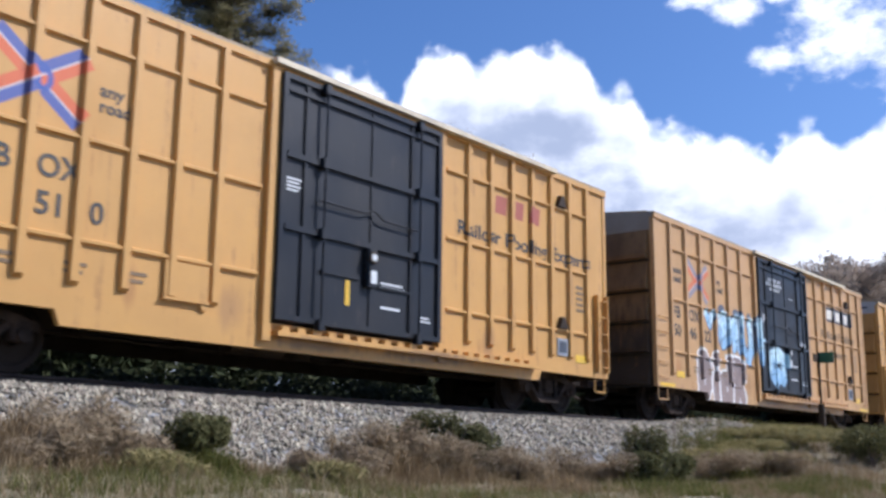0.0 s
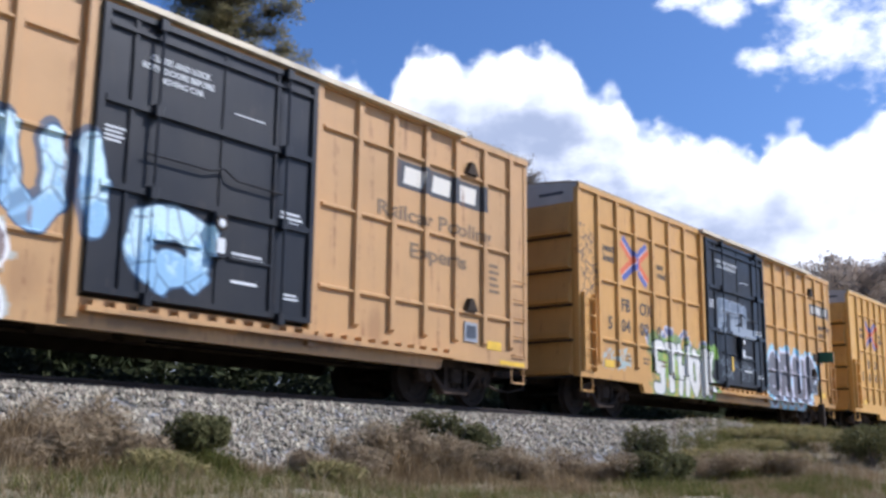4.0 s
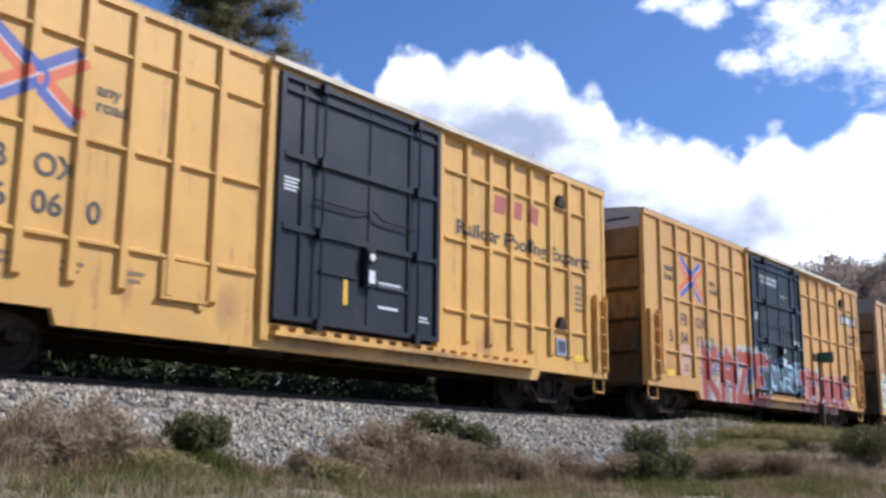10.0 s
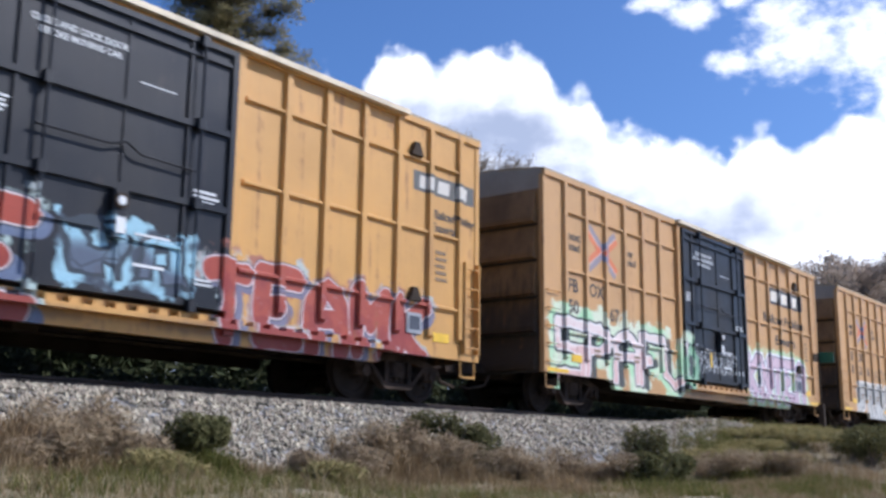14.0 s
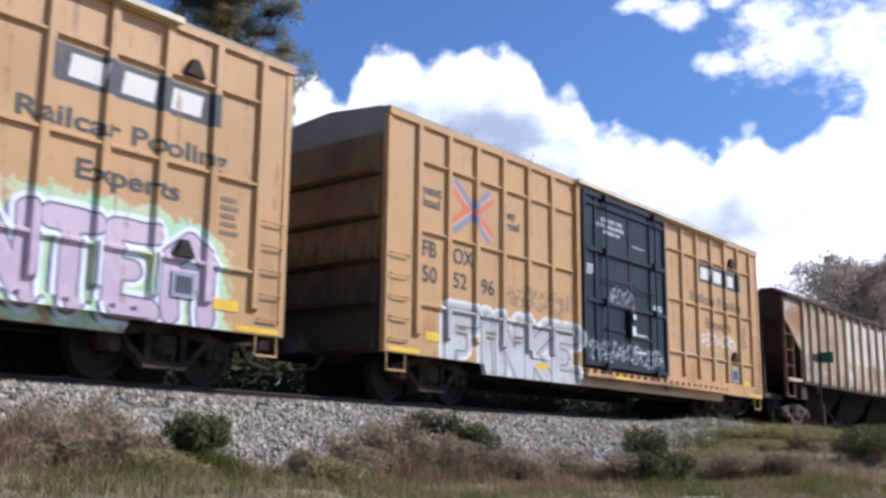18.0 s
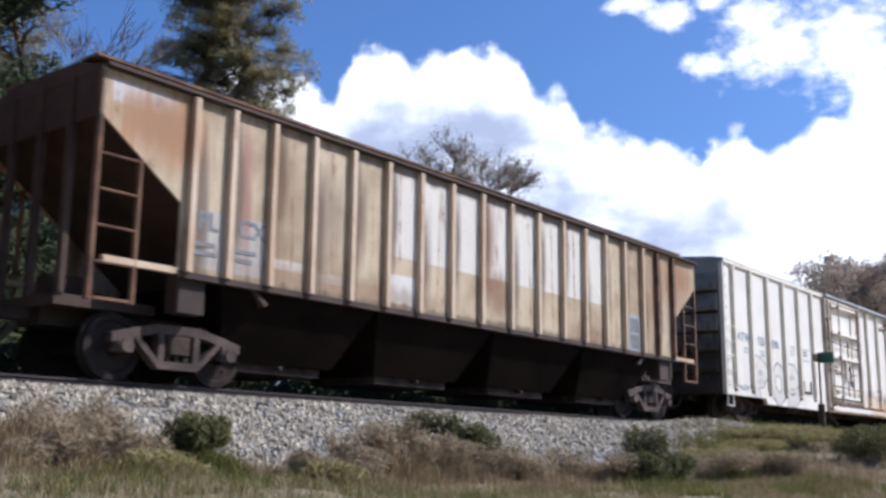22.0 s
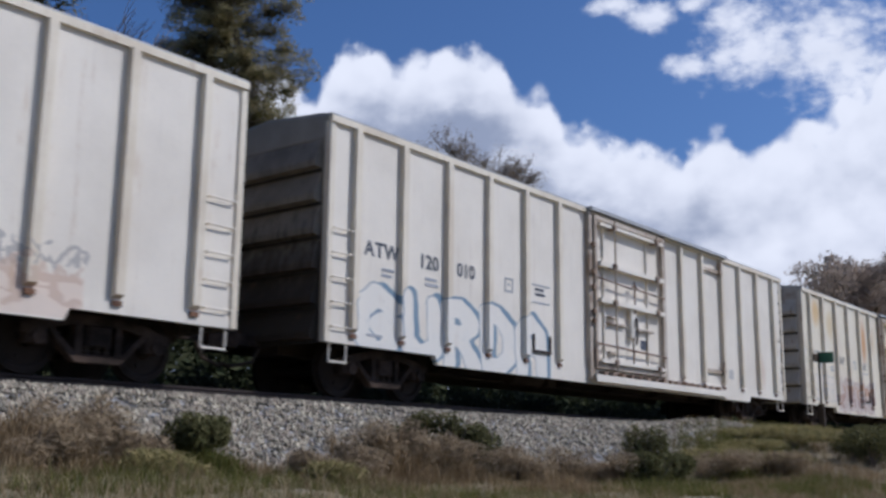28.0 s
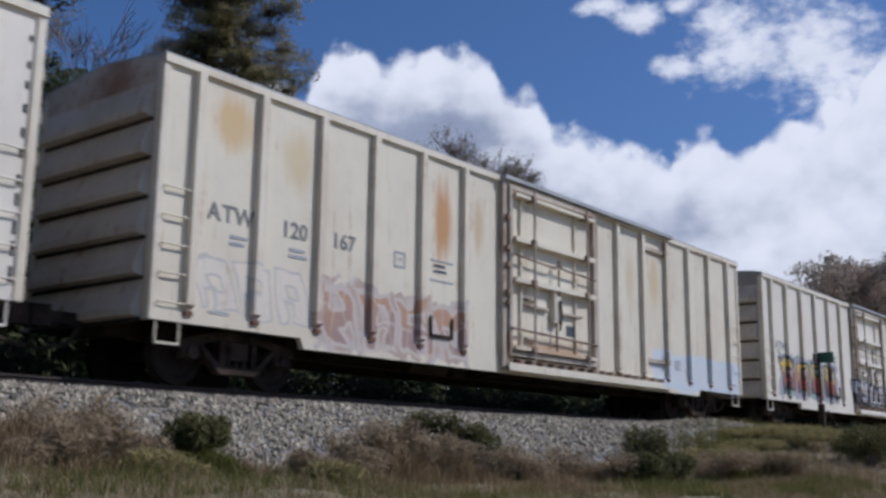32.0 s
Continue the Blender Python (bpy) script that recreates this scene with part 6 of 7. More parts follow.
def build_track():
    track = thing("railway_track", "single track of rusty rails on weathered wooden ties", "railway track", kind="structure")
    for y0 in (-0.755, 0.755):
        part("rail", rail_profile(MB(), y0, -200, 400), M_RAIL, track, "rust-brown steel rail")
    tie = MB().box(-0.115, 0.115, -1.30, 1.30, -0.36, -0.185, 0.012).mesh("tie", M_TIE)
    for i in range(90):
        ob = part("tie", tie, None, track)
        ob.location = (0.3 + i * 0.53, 0.03 * math.sin(i * 2.3), 0.004 * math.sin(i * 5.1))
        ob.rotation_euler.z = 0.012 * math.sin(i * 1.7)
    far = MB()
    for i in range(90, 500):
        far.box(0.3 + i * 0.53 - 0.115, 0.3 + i * 0.53 + 0.115, -1.3, 1.3, -0.36, -0.185)
    tagged(part("far_ties", far, M_TIE, track), kind="stuff")
    plate = MB().box(-0.13, 0.13, -0.17, 0.17, -0.187, -0.178).rod((0.07, 0.1, -0.18), (0.07, 0.1, -0.14), 0.018, 6).rod((-0.07, -0.1, -0.18), (-0.07, -0.1, -0.14), 0.018, 6).mesh("tie_plate", M_RAIL)
    for i in range(10, 60):
        part("tie_plate", plate, None, track).location = (0.3 + i * 0.53, -0.755, 0)


build_track()


def scatter(name, label, category, count, place, shape, mat, seed):
    """Many small pieces in one mesh: shape(rng) gives vertices and faces, place(rng) a matrix."""
    rng = random.Random(seed)
    v, f = [], []
    for _ in range(count):
        m = place(rng)
        if m is None:
            continue
        sv, sf = shape(rng)
        k = len(v)
        v += [tuple(m @ Vector(p)) for p in sv]
        f += [tuple(i + k for i in q) for q in sf]
    me = bpy.data.meshes.new(name)
    me.from_pydata(v, [], f)
    me.materials.append(mat)
    return tagged(new(name, me), label, category, kind="stuff")


STONE_F = [(0, 1, 2), (0, 2, 3), (0, 3, 4), (0, 4, 1), (5, 2, 1), (5, 3, 2), (5, 4, 3), (5, 1, 4)]


def stone(rng):
    j = lambda: rng.uniform(0.6, 1.15)
    return [(0, 0, j()), (j(), 0, 0.1), (0, j(), 0), (-j(), 0, -0.1), (0, -j(), 0), (0, 0, -0.6)], STONE_F


def blade(rng):
    """A tuft: fine bent blades from one root, leaning all ways."""
    v, f = [], []
    for _ in range(9):
        a, lean = rng.uniform(0, math.tau), rng.uniform(0.15, 1.3)
        h, w = rng.uniform(0.45, 1.0), rng.uniform(0.009, 0.02)
        ca, sa = math.cos(a), math.sin(a)
        ox, oy = rng.uniform(-0.2, 0.2), rng.uniform(-0.2, 0.2)
        k = len(v)
        for t in (0, 0.5, 1.0):
            bx, bz = lean * h * t * t * 0.8, h * t * (1 - 0.38 * lean * t)
            ww = w * (1 - t) + 0.002
            v += [(ox + ca * bx - sa * ww, oy + sa * bx + ca * ww, bz), (ox + ca * bx + sa * ww, oy + sa * bx - ca * ww, bz)]
        f += [(k, k + 1, k + 3, k + 2), (k + 2, k + 3, k + 5, k + 4)]
    return v, f


def at(x, y, s, rng, sink=0.0, sz=None):
    return Matrix.Translation((x, y, ground_z(x, y) - sink)) @ Euler((rng.uniform(-.3, .3), rng.uniform(-.3, .3), rng.uniform(0, 6.28))).to_matrix().to_4x4() @ Matrix.Diagonal((s, s, sz or s, 1))


M_STONE = per_piece("ballast_stone", (0.065, 0.055, 0.038), (0.58, 0.50, 0.35), 0.85, third=(0.33, 0.265, 0.19))
M_DRY = leaf_mat("dry_grass", (0.40, 0.295, 0.165), (0.18, 0.122, 0.062), 0.35)
M_GREEN = leaf_mat("green_grass", (0.075, 0.09, 0.018), (0.20, 0.18, 0.055), 0.35)
M_BUSH = leaf_mat("weed_leaves", (0.075, 0.078, 0.025), (0.17, 0.15, 0.06), 0.3)


def place_stone(rng):
    x, y = 3 + 27 * rng.random() ** 1.25, rng.uniform(-4.15, -1.35)
    if x - 2 * y > 29.5 + rng.uniform(-2, 1.5) or (y < -3.6 and noise.noise((x * 0.6, y, 5)) > 0.12):
        return None
    s = rng.uniform(0.02, 0.066)
    return at(x, y, s, rng, 0.004)


scatter("ballast", "loose grey and buff crushed stone ballast", "ballast", 40000, place_stone, stone, M_STONE, 3)


# clumps along the bank: centre, radius, height
DRY_CLUMPS = ((5.7, -3.75, 0.55, 0.60), (5.2, -4.3, 0.8, 0.62), (6.5, -4.2, 0.6, 0.45), (4.4, -4.6, 0.8, 0.5), (10.2, -4.15, 0.75, 0.62), (11.2, -4.3, 0.7, 0.55), (12.8, -4.7, 0.9, 0.50), (9.0, -4.7, 0.8, 0.35), (14.4, -5.2, 1.0, 0.45), (19.0, -6.2, 1.4, 0.40), (22.5, -6.2, 1.6, 0.35), (8.2, -5.6, 0.8, 0.35), (16.5, -6.8, 1.0, 0.4), (20.2, -7.0, 1.3, 0.26), (18.3, -7.3, 1.1, 0.3), (6.0, -5.6, 0.9, 0.4), (11.0, -6.2, 1.2, 0.4), (3.6, -5.4, 0.8, 0.5), (8.7, -4.45, 0.7, 0.26), (7.9, -4.2, 0.5, 0.30), (9.6, -4.4, 0.6, 0.3), (12.4, -8.1, 1.0, 0.24), (14.8, -8.4, 1.1, 0.24), (17.2, -7.4, 1.0, 0.28))
GREEN_CLUMPS = ((14.2, -6.3, 1.0, 0.36), (15.3, -7.3, 1.2, 0.34), (13.2, -6.2, 0.8, 0.34), (16.4, -7.8, 1.2, 0.34), (14.6, -7.9, 1.0, 0.3), (19.6, -4.7, 1.2, 0.42), (18.4, -5.2, 1.0, 0.42), (20.8, -4.9, 1.0, 0.36), (17.6, -5.6, 0.8, 0.36), (5.8, -4.9, 0.6, 0.36), (6.7, -5.0, 0.6, 0.38), (7.6, -5.0, 0.6, 0.34), (8.5, -5.3, 0.7, 0.32), (5.4, -7.0, 1.0, 0.34), (6.9, -6.8, 1.1, 0.38), (4.2, -7.2, 0.9, 0.3), (8.6, -7.0, 1.0, 0.32), (18.8, -5.0, 1.5, 0.36), (21.0, -4.7, 1.8, 0.32), (23.4, -4.4, 2.0, 0.28), (20.5, -3.8, 1.6, 0.25), (7.4, -4.1, 0.4, 0.42), (30.0, -3.9, 3.0, 0.25), (12.0, -7.0, 1.2, 0.3), (29.0, -7.0, 2.5, 0.3), (7.6, -4.0, 0.3, 0.4), (11.4, -7.9, 1.0, 0.26), (13.6, -8.5, 1.1, 0.26), (15.6, -8.7, 1.1, 0.26), (18.2, -6.9, 1.0, 0.3))


def in_clump(rng, clumps):
    cx, cy, r, h = clumps[rng.randrange(len(clumps))]
    x, y = rng.gauss(cx, r * 0.55), rng.gauss(cy, r * 0.5)
    if y > -2.9 or (y > -3.25 and x - 2 * y < 26) or math.hypot(x - 19.6, (y + 6.9) * 1.3) < 0.3:
        return None
    k = max(0.25, 1 - math.hypot(x - cx, y - cy) / (2.2 * r))
    return at(x, y, h * k * rng.uniform(0.6, 1.25), rng, 0.02)


def loose(rng):
    x, y = 1.0 + 40 * rng.random() ** 1.2, rng.uniform(-9.5, -2.6)
    d = noise.noise((x * 0.45, y * 0.7, 1.0))
    if y > (-3.6 if x - 2 * y < 27 else -2.7) + 0.6 * d or (7.9 < x < 9.9 and y > -4.6) or (13.2 < x < 16 and y > -4.4) or math.hypot(x - 19.6, (y + 6.9) * 1.3) < 0.35:
        return None
    return at(x, y, rng.uniform(0.10, 0.26), rng, 0.02)


scatter("dry_grass_clumps", "soft clumps of dry tan grass on the bank", "grass", 6200, lambda r: in_clump(r, DRY_CLUMPS), blade, M_DRY, 5)
scatter("green_grass_clumps", "low olive-green grass in the ditch", "grass", 6300, lambda r: in_clump(r, GREEN_CLUMPS), blade, M_GREEN, 6)
scatter("thin_dry_grass", "thin short dry grass over the earth", "grass", 4500, loose, blade, M_DRY, 7)
scatter("thin_green_grass", "thin short green grass over the earth", "grass", 3500, loose, blade, M_GREEN, 8)


def near(rng):
    x, y = rng.uniform(1.5, 9.5), rng.uniform(-9.6, -5.2)
    return at(x, y, rng.uniform(0.10, 0.22), rng, 0.02)


scatter("ditch_straw", "pale flattened straw in the ditch", "grass", 3600, lambda r: near(r) if r.random() < 0.7 else loose(r), blade, leaf_mat("pale_straw", (0.60, 0.485, 0.305), (0.30, 0.225, 0.13), 0.4), 9)


scatter("ditch_grass", "fresh green grass in the ditch", "grass", 3000, near, blade, M_GREEN, 10)


# ---- plants ----
def leaf_cloud(mb, rng, centre, radii, count, size, hollow=0.35, slim=0.42):
    cx, cy, cz = centre
    for _ in range(count):
        while True:
            p = Vector((rng.uniform(-1, 1), rng.uniform(-1, 1), rng.uniform(-1, 1)))
            if hollow < p.length < 1:
                break
        q = Vector((cx + p.x * radii[0], cy + p.y * radii[1], cz + p.z * radii[2]))
        u = Vector((rng.gauss(0, 1), rng.gauss(0, 1), rng.gauss(0, 1))).normalized()
        w = u.orthogonal().normalized()
        s = size * rng.uniform(0.6, 1.4)
        mb.add([q - u * s, q + w * s * slim, q + u * s, q - w * s * slim], [(0, 1, 2, 3)])


def limb(mb, a, b_, r, rng, kinks=4):
    pts = [Vector(a)]
    for i in range(1, kinks + 1):
        t = i / kinks
        p = Vector(a).lerp(Vector(b_), t)
        if i < kinks:
            p += Vector((rng.uniform(-1, 1), rng.uniform(-1, 1), rng.uniform(-0.6, 0.6))) * (Vector(b_) - Vector(a)).length * 0.05
        pts.append(p)
    for i, (p, q) in enumerate(zip(pts, pts[1:])):
        mb.rod(p, q, r * (1 - i / kinks * 0.8), 6, r * (1 - (i + 1) / kinks * 0.8))
    return pts


M_BARK = plain("grey_brown_bark", (0.13, 0.10, 0.08), 0.95, 0, 0.5, 6)
M_PINE = leaf_mat("evergreen_leaves", (0.20, 0.19, 0.085), (0.46, 0.38, 0.20), 0.55)
M_FALL = leaf_mat("brown_autumn_leaves", (0.32, 0.25, 0.19), (0.50, 0.40, 0.30), 0.5)
M_TWIG = plain("pale_grey_twigs", (0.34, 0.275, 0.225), 0.95, 0, 0.4, 6)
M_OLIVE = leaf_mat("fading_olive_leaves", (0.18, 0.14, 0.09), (0.36, 0.28, 0.18), 0.45)
M_UNDER = leaf_mat("undergrowth_leaves", (0.022, 0.028, 0.011), (0.06, 0.06, 0.028), 0.2)
M_WOOD = leaf_mat("woodland_leaves", (0.032, 0.044, 0.018), (0.09, 0.096, 0.044), 0.25)


def bush(name, label, x, y, rx, rz, seed, count=260, mat=None, size=0.07, slim=0.42):
    rng = random.Random(seed)
    z0 = ground_z(x, y)
    ob = thing(name, label, "bush")
    ob.location = (x, y, z0)
    st = MB()
    for _ in range(7):
        limb(st, (0, 0, -0.05), (rng.uniform(-rx, rx) * 0.7, rng.uniform(-rx, rx) * 0.7, rz * rng.uniform(0.7, 1.6)), 0.012, rng, 3)
    tagged(part("woody_base", st, M_BARK, ob), kind="stuff")
    lv = MB()
    for _ in range(7):
        leaf_cloud(lv, rng, (rng.uniform(-rx, rx) * 0.6, rng.uniform(-rx, rx) * 0.6, rz * rng.uniform(0.35, 1.15)), (rx * 0.5, rx * 0.5, rz * 0.5), count // 7, size, 0.1, slim)
    part("foliage", lv, mat or M_BUSH, ob)
    return ob


def tree(name, label, x, y, height, spread, seed, crown_from=0.25, leaves=2600, mat=None, size=0.14, bare=0.0, cone=0.0, z0=None, n=26):
    rng = random.Random(seed)
    z0 = ground_z(x, y) if z0 is None else z0
    ob = thing(name, label, "tree")
    ob.location = (x, y, z0)
    wood, crown = MB(), MB()
    trunk = limb(wood, (0, 0, -0.2), (rng.uniform(-0.4, 0.4), rng.uniform(-0.4, 0.4), height * 0.97), height * 0.022, rng, 8)
    for i in range(n):
        t = crown_from + (1 - crown_from) * (i + rng.random()) / n
        reach = spread * ((1 - t) / (1 - crown_from)) ** 0.8 if cone else spread * math.sqrt(max(0.06, 1 - ((t - crown_from) / (1 - crown_from) * 1.6 - 0.7) ** 2))
        reach *= rng.uniform(0.65, 1.1)
        a = i * 2.4 + rng.uniform(-0.5, 0.5)
        base = Vector((0, 0, height * t * 0.92))
        tip = base + Vector((math.cos(a) * reach, math.sin(a) * reach, reach * (0.12 if cone else 0.55) * rng.uniform(0.5, 1.2)))
        pts = limb(wood, base, tip, height * 0.006, rng, 4)
        for _ in range(5 if bare else 2):
            s = pts[rng.randrange(1, 4)]
            e = s + Vector((rng.uniform(-1, 1), rng.uniform(-1, 1), rng.uniform(0.0, 1.2))) * reach * 0.35
            limb(wood, s, e, height * 0.0025, rng, 3)
            if bare:
                for _ in range(4):
                    limb(wood, e, e + Vector((rng.uniform(-1, 1), rng.uniform(-1, 1), rng.uniform(0, 1.1))) * reach * 0.2, height * 0.0012, rng, 2)
        k = int(leaves / n)
        for p in pts[1:]:
            rr = reach * 0.26 + 0.18
            leaf_cloud(crown, rng, (p.x + rng.uniform(-.3, .3), p.y + rng.uniform(-.3, .3), p.z + rng.uniform(-.2, .3)), (rr, rr, rr * 0.7), k // 4, size, 0.0)
    part("trunk", wood, M_BARK, ob, "grey-brown trunk and limbs")
    if leaves:
        part("crown", crown, mat or M_PINE, ob)
    return ob


def build_plants():
    for i, (x, y, rx, rz) in enumerate(((7.40, -3.80, 0.36, 0.34), (7.70, -3.62, 0.28, 0.26), (11.70, -3.50, 0.38, 0.36), (11.95, -3.85, 0.45, 0.46), (12.10, -4.25, 0.42, 0.44), (15.0, -5.25, 0.42, 0.56), (14.7, -5.55, 0.42, 0.42), (15.25, -5.70, 0.38, 0.32), (14.2, -5.85, 0.42, 0.34), (21.4, -6.85, 0.75, 0.50), (22.4, -6.6, 0.7, 0.42), (23.2, -6.4, 0.6, 0.36))):
        bush("trackside_weed", "dark green leafy weed on the grassy bank", x, y, rx, rz, 40 + i, 2600, size=0.042, slim=0.30)
    brown = leaf_mat("brown_weed_leaves", (0.20, 0.145, 0.085), (0.45, 0.345, 0.21), 0.35)
    for i, (x, y, rx, rz) in enumerate(((5.7, -3.85, 0.42, 0.40), (6.15, -3.75, 0.40, 0.44), (6.6, -4.0, 0.35, 0.30), (5.2, -4.4, 0.45, 0.32), (10.2, -4.0, 0.45, 0.42), (10.9, -4.0, 0.45, 0.46), (11.5, -4.2, 0.50, 0.44), (9.6, -4.5, 0.45, 0.30), (13.4, -4.9, 0.50, 0.34), (12.2, -4.8, 0.55, 0.36), (14.1, -5.3, 0.5, 0.30), (8.6, -4.6, 0.4, 0.25), (17.4, -5.6, 0.6, 0.34), (18.6, -6.2, 0.6, 0.30))):
        bush("dry_weed", "dry brown weed clump on the bank", x, y, rx, rz, 60 + i, 1900, brown, 0.075, 0.09)
    olive = leaf_mat("olive_weed_leaves", (0.19, 0.175, 0.06), (0.40, 0.32, 0.14), 0.4)
    for i, (x, y, rx, rz) in enumerate(((6.3, -4.7, 0.5, 0.24), (8.0, -5.1, 0.5, 0.22), (18.2, -4.7, 0.8, 0.20), (19.6, -4.9, 0.9, 0.20), (20.8, -4.6, 0.9, 0.18), (19.0, -5.6, 0.8, 0.20), (21.4, -5.4, 0.9, 0.20), (22.6, -4.9, 1.0, 0.16))):
        bush("olive_weed", "low olive-green weed clump in the grass", x, y, rx, rz, 160 + i, 2200, olive, 0.07, 0.10)
    rng = random.Random(11)
    for i in range(52):
        x = 3.0 + i * 1.05 + rng.uniform(-0.5, 0.5)
        y = 3.0 + rng.uniform(-0.3, 0.5)
        bush("undergrowth_bush", "green undergrowth behind the track", x, y, rng.uniform(0.8, 1.2), rng.uniform(0.6, 1.1), 80 + i, 1500, M_UNDER, 0.075)


build_plants()


def build_wood():
    """The wood's dense lower edge behind the line: leaves on thin stems. Its tall unseen left end is added to hold back
    sky light.
    """
    rng = random.Random(17)
    mb = MB()
    for i in range(4400):
        x = -40 + 180 * rng.random() ** 1.1 if i % 3 else 2 + 60 * rng.random()
        y = rng.uniform(5.6, 11.0) if i < 3000 else rng.uniform(8.0, 14.0)
        # up to 9 m taller left of view, added there to screen the sky
        top = 3.4 + 1.2 * noise.noise((x * 0.25, y, 2)) + (9.0 * smooth(13, 4, x))
        leaf_cloud(mb, rng, (x, y, -1.0 + (top + 1.0) * rng.random() ** 1.2), (0.9, 0.9, 0.7), 64, 0.15, 0.0)
    me = mb.mesh("wood_edge", M_WOOD)
    tagged(new("wood_edge", me), "dense dark undergrowth at the wood's edge, with an added unseen left end", "undergrowth", kind="stuff")


build_wood()


def evergreen(x, y, height, seed):
    """A tall soft conifer: level branches, each hung with many small needle clumps."""
    rng = random.Random(seed)
    ob = thing("evergreen_tree", "tall olive-green evergreen with soft ragged branches", "tree")
    z0 = ground_z(x, y)
    ob.location = (x, y, z0)
    wood, crown = MB(), MB()
    limb(wood, (0, 0, -0.2), (0.2, 0.1, height * 0.97), 0.30, rng, 8)
    for i in range(210):
        z = 4.0 + (height - 4.2) * (i + rng.random()) / 210
        a = i * 2.4 + rng.uniform(-0.5, 0.5)
        reach = (2.6 if z < 13.2 else max(0.3, 2.6 * (height - z) / (height - 13.2))) * rng.uniform(0.70, 1.0)
        base = Vector((0, 0, z))
        tip = base + Vector((math.cos(a) * reach, math.sin(a) * reach, reach * rng.uniform(-0.15, 0.30)))
        limb(wood, base, tip, 0.035, rng, 3)
        for k in range(11):
            t = rng.uniform(0.2, 1.05)
            p = base.lerp(tip, t) + Vector((rng.uniform(-1, 1), rng.uniform(-1, 1), rng.uniform(-0.6, 0.6))) * 0.42 * t
            r = rng.uniform(0.18, 0.42)
            leaf_cloud(crown, rng, p, (r, r, r * 0.75), int(330 * r), 0.08, 0.0, 0.30)
    part("trunk", wood, M_BARK, ob, "grey-brown trunk and limbs")
    part("crown", crown, M_PINE, ob)


def twig_tree(name, label, x, y, stem, reach, seed, levels, leaves, fan=0.55, mat=None):
    """A thin tree that forks again and again into fine twigs, some still with leaves."""
    rng = random.Random(seed)
    ob = thing(name, label, "tree")
    ob.location = (x, y, ground_z(x, y))
    wood, crown = MB(), MB()

    def grow(a, way, length, r, level):
        b_ = a + way * length
        mid = a.lerp(b_, 0.5) + Vector((rng.uniform(-1, 1), rng.uniform(-1, 1), rng.uniform(-1, 1))) * length * 0.07
        wood.rod(a, mid, r, 5, r * 0.8).rod(mid, b_, r * 0.8, 5, r * 0.55)
        if leaves and level <= 2:
            leaf_cloud(crown, rng, b_, (0.32, 0.32, 0.26), leaves if b_.z < stem + reach * 1.05 else leaves // 6, 0.05, 0.0)
        if level == 0:
            return
        for k in range(4 if level > 1 else 5):
            w = (way + Vector((rng.gauss(0, fan), rng.gauss(0, fan), rng.gauss(0.12, fan * 0.6)))).normalized()
            grow(a.lerp(b_, rng.uniform(0.45, 1.0)), w, length * rng.uniform(0.5, 0.8), max(0.010, r * 0.55), level - 1)
    wood.rod((0, 0, -0.3), (0.1, 0, stem), 0.02 * stem, 8, 0.013 * stem)
    for k in range(6):
        a = k * math.tau / 6 + rng.uniform(-0.4, 0.4)
        grow(Vector((0.1, 0, stem * rng.uniform(0.8, 1.0))), Vector((math.cos(a), math.sin(a), rng.uniform(0.5, 1.1))).normalized(), reach * 0.5, 0.007 * stem, levels)
    part("trunk", wood, M_TWIG, ob, "grey-brown trunk and fine twigs")
    if leaves:
        part("crown", crown, mat or M_OLIVE, ob)


evergreen(20.3, 12.0, 19.5, 21)
twig_tree("bare_tree", "half-bare autumn tree with fine twigs", 31.5, 12.0, 10.2, 3.7, 22, 4, 6, 0.6)
twig_tree("bare_tree", "half-bare autumn tree with fine twigs", 35.6, 12.4, 10.6, 2.9, 31, 4, 4, 0.6)
twig_tree("bare_tree", "leafless thin tree beside the evergreen", 17.0, 14.0, 8.5, 6.0, 26, 4, 0, 0.4)
tree("autumn_tree", "brown autumn tree beyond the line", 84.0, 12.0, 15.4, 6.5, 23, 0.15, 26000, M_FALL, 0.17, n=44)
tree("autumn_tree", "brown autumn tree beyond the line", 95.0, 14.0, 17.5, 7.0, 24, 0.15, 26000, M_FALL, 0.18, n=44)
tree("broadleaf_tree", "green broadleaf tree at the wood's edge", 12.2, 12.0, 15.5, 2.7, 25, 0.04, 46000, M_WOOD, 0.12, n=44)
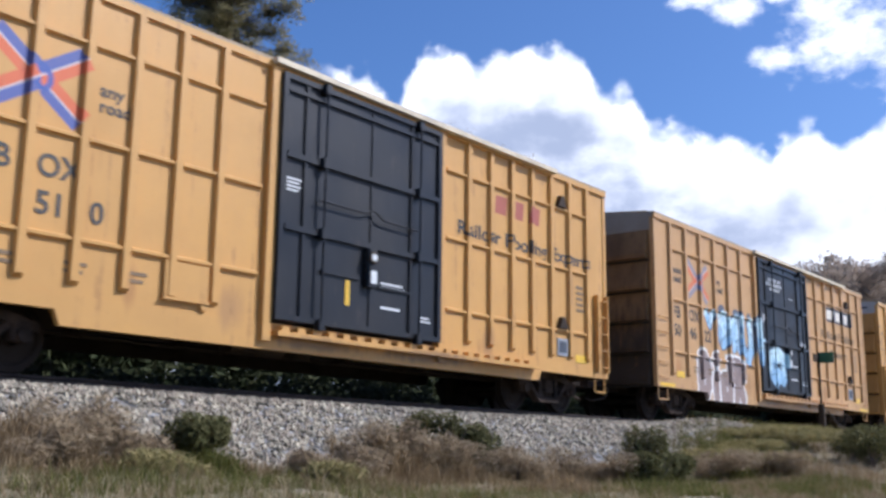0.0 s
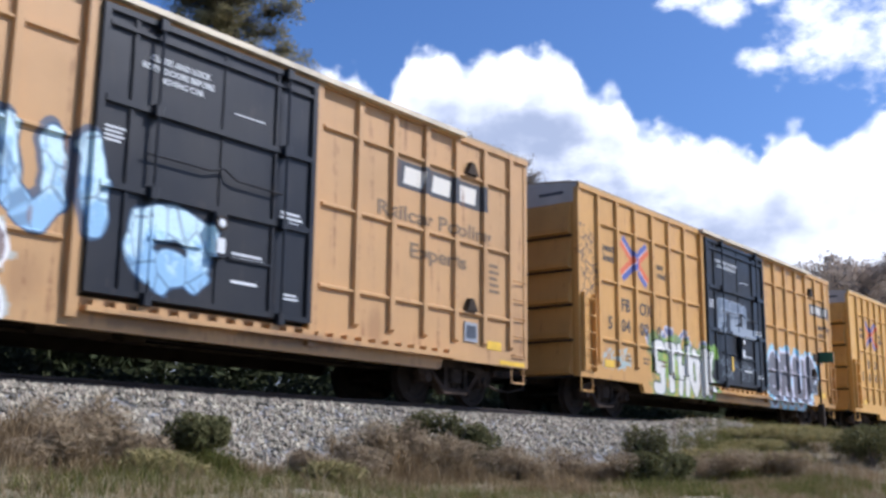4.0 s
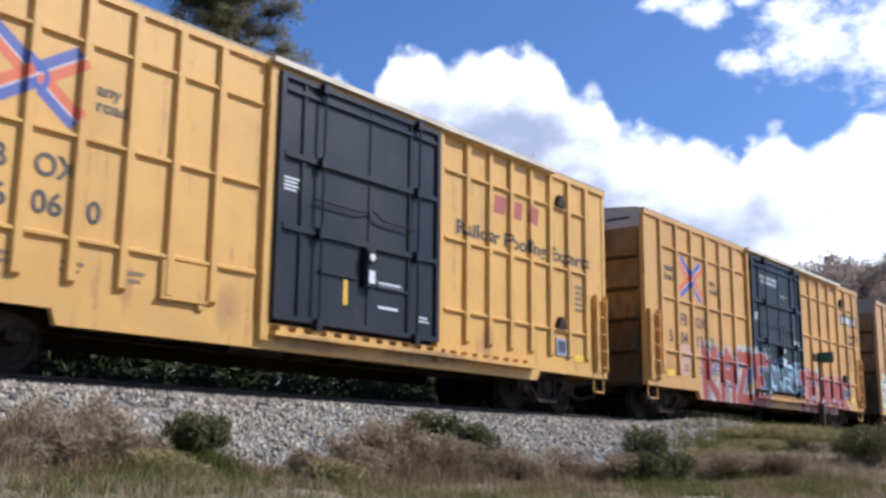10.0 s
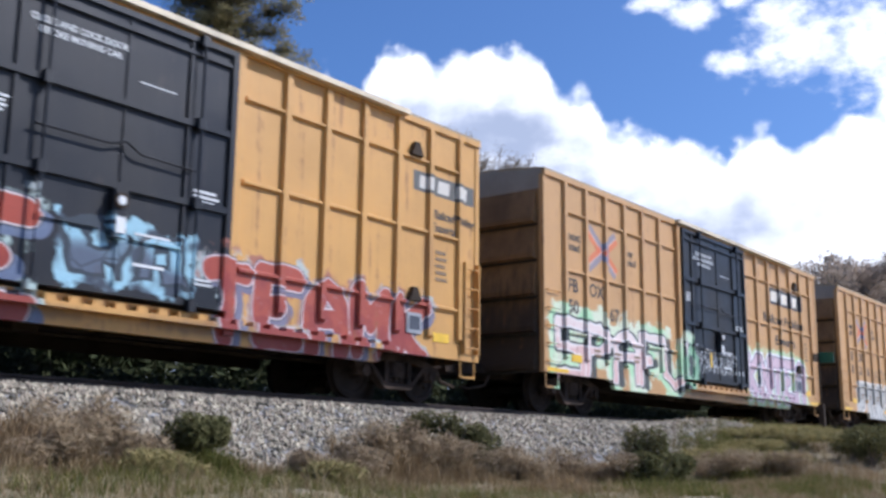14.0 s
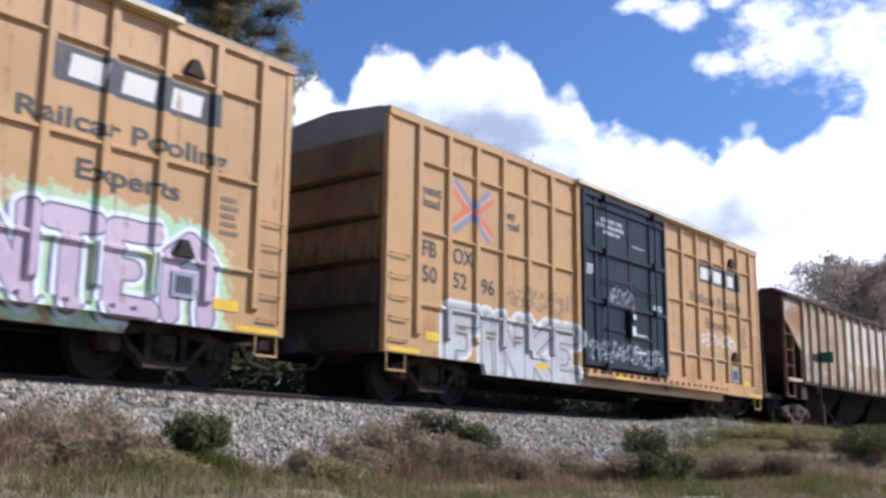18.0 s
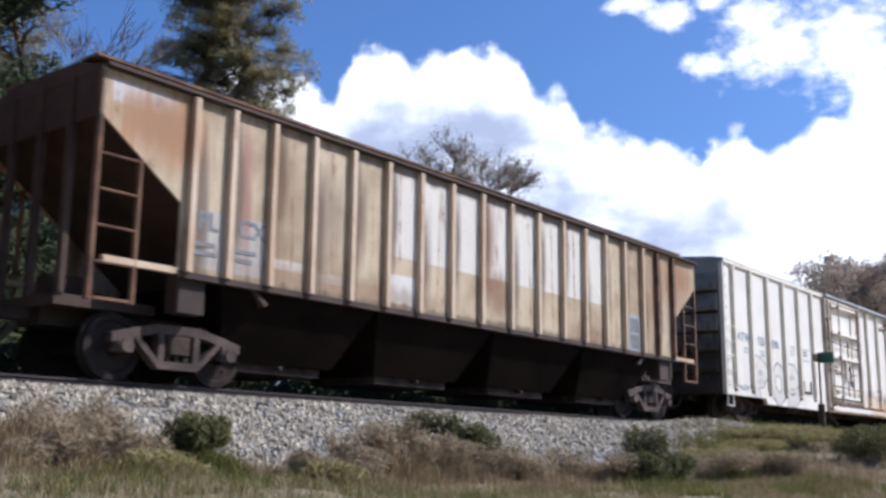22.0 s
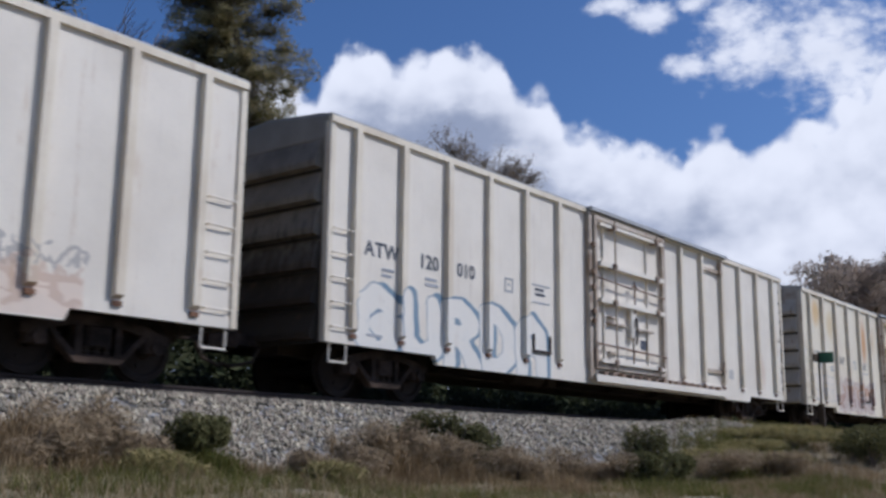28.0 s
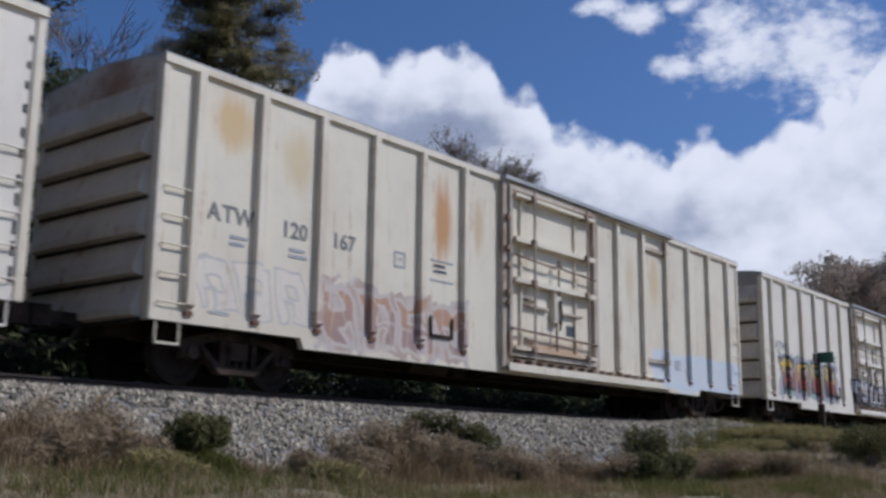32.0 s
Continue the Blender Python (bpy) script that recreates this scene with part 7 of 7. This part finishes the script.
tree("broadleaf_tree", "thin grey-green tree at the wood's edge", 14.2, 13.5, 14.5, 1.5, 29, 0.04, 14000, M_PINE, 0.08, n=44)
tree("broadleaf_tree", "green broadleaf tree at the wood's edge", 9.0, 12.0, 16.0, 2.8, 27, 0.04, 16000, M_WOOD, 0.16, n=40)
tree("broadleaf_tree", "low green tree at the wood's edge", 14.9, 10.5, 6.4, 1.9, 28, 0.04, 14000, M_WOOD, 0.12, n=36)


# ---- switch stand beside the track ----
def switch_stand():
    x, y = 30.1, -3.0
    z = ground_z(x, y)
    ob = thing("switch_stand", "black switch stand with a green target plate", "switch stand")
    ob.location = (x, y, z)
    part("base", MB().box(-0.2, 0.2, -0.14, 0.14, -0.05, 0.08, 0.02).prism([(-0.08, -0.08, 0.08), (0.08, -0.08, 0.08), (0.05, -0.08, 0.75), (-0.05, -0.08, 0.75)], (0, 0.16, 0)), M_IRON, ob)
    part("mast", MB().rod((0, 0, 0.7), (0, 0, 2.2), 0.03, 8), M_IRON, ob)
    g = plain("green_target_paint", (0.02, 0.13, 0.07), 0.5, 0, 0.3, 8)
    part("target", MB().box(-0.02, 0.02, -0.42, -0.02, 1.90, 2.20, 0.004), g, ob, "green target plate")
    part("cross_target", MB().box(-0.45, -0.03, -0.012, 0.012, 1.92, 2.14), M_IRON, ob)
    part("lever", MB().path([(0.1, -0.14, 0.55), (0.35, -0.2, 0.3), (0.7, -0.22, 0.18)], 0.02, 6), M_IRON, ob)


switch_stand()


# ---- movement ----
def run(t):
    """How far the train has rolled, in metres, at t seconds."""
    u = t / 32.0
    return (((-8.3147 * u + 13.2352) * u + 8.3931) * u + 175.2315) * u


def motions():
    for car, x0 in TRAIN:
        walk(car, [(k * 0.5, pose(x0 - run(k * 0.5), 0, 0)) for k in range(65)])
    for ob, xc in WHEELSETS:
        walk(ob, [(k * 0.1, pose(xc, 0, WHEEL_R, 0, -math.degrees(run(k * 0.1) / WHEEL_R))) for k in range(321)])
    walk(CLOUDS, [(k * 8.0, pose(*EYE, 0, 0, DRIFT * k / 4)) for k in range(5)])


motions()
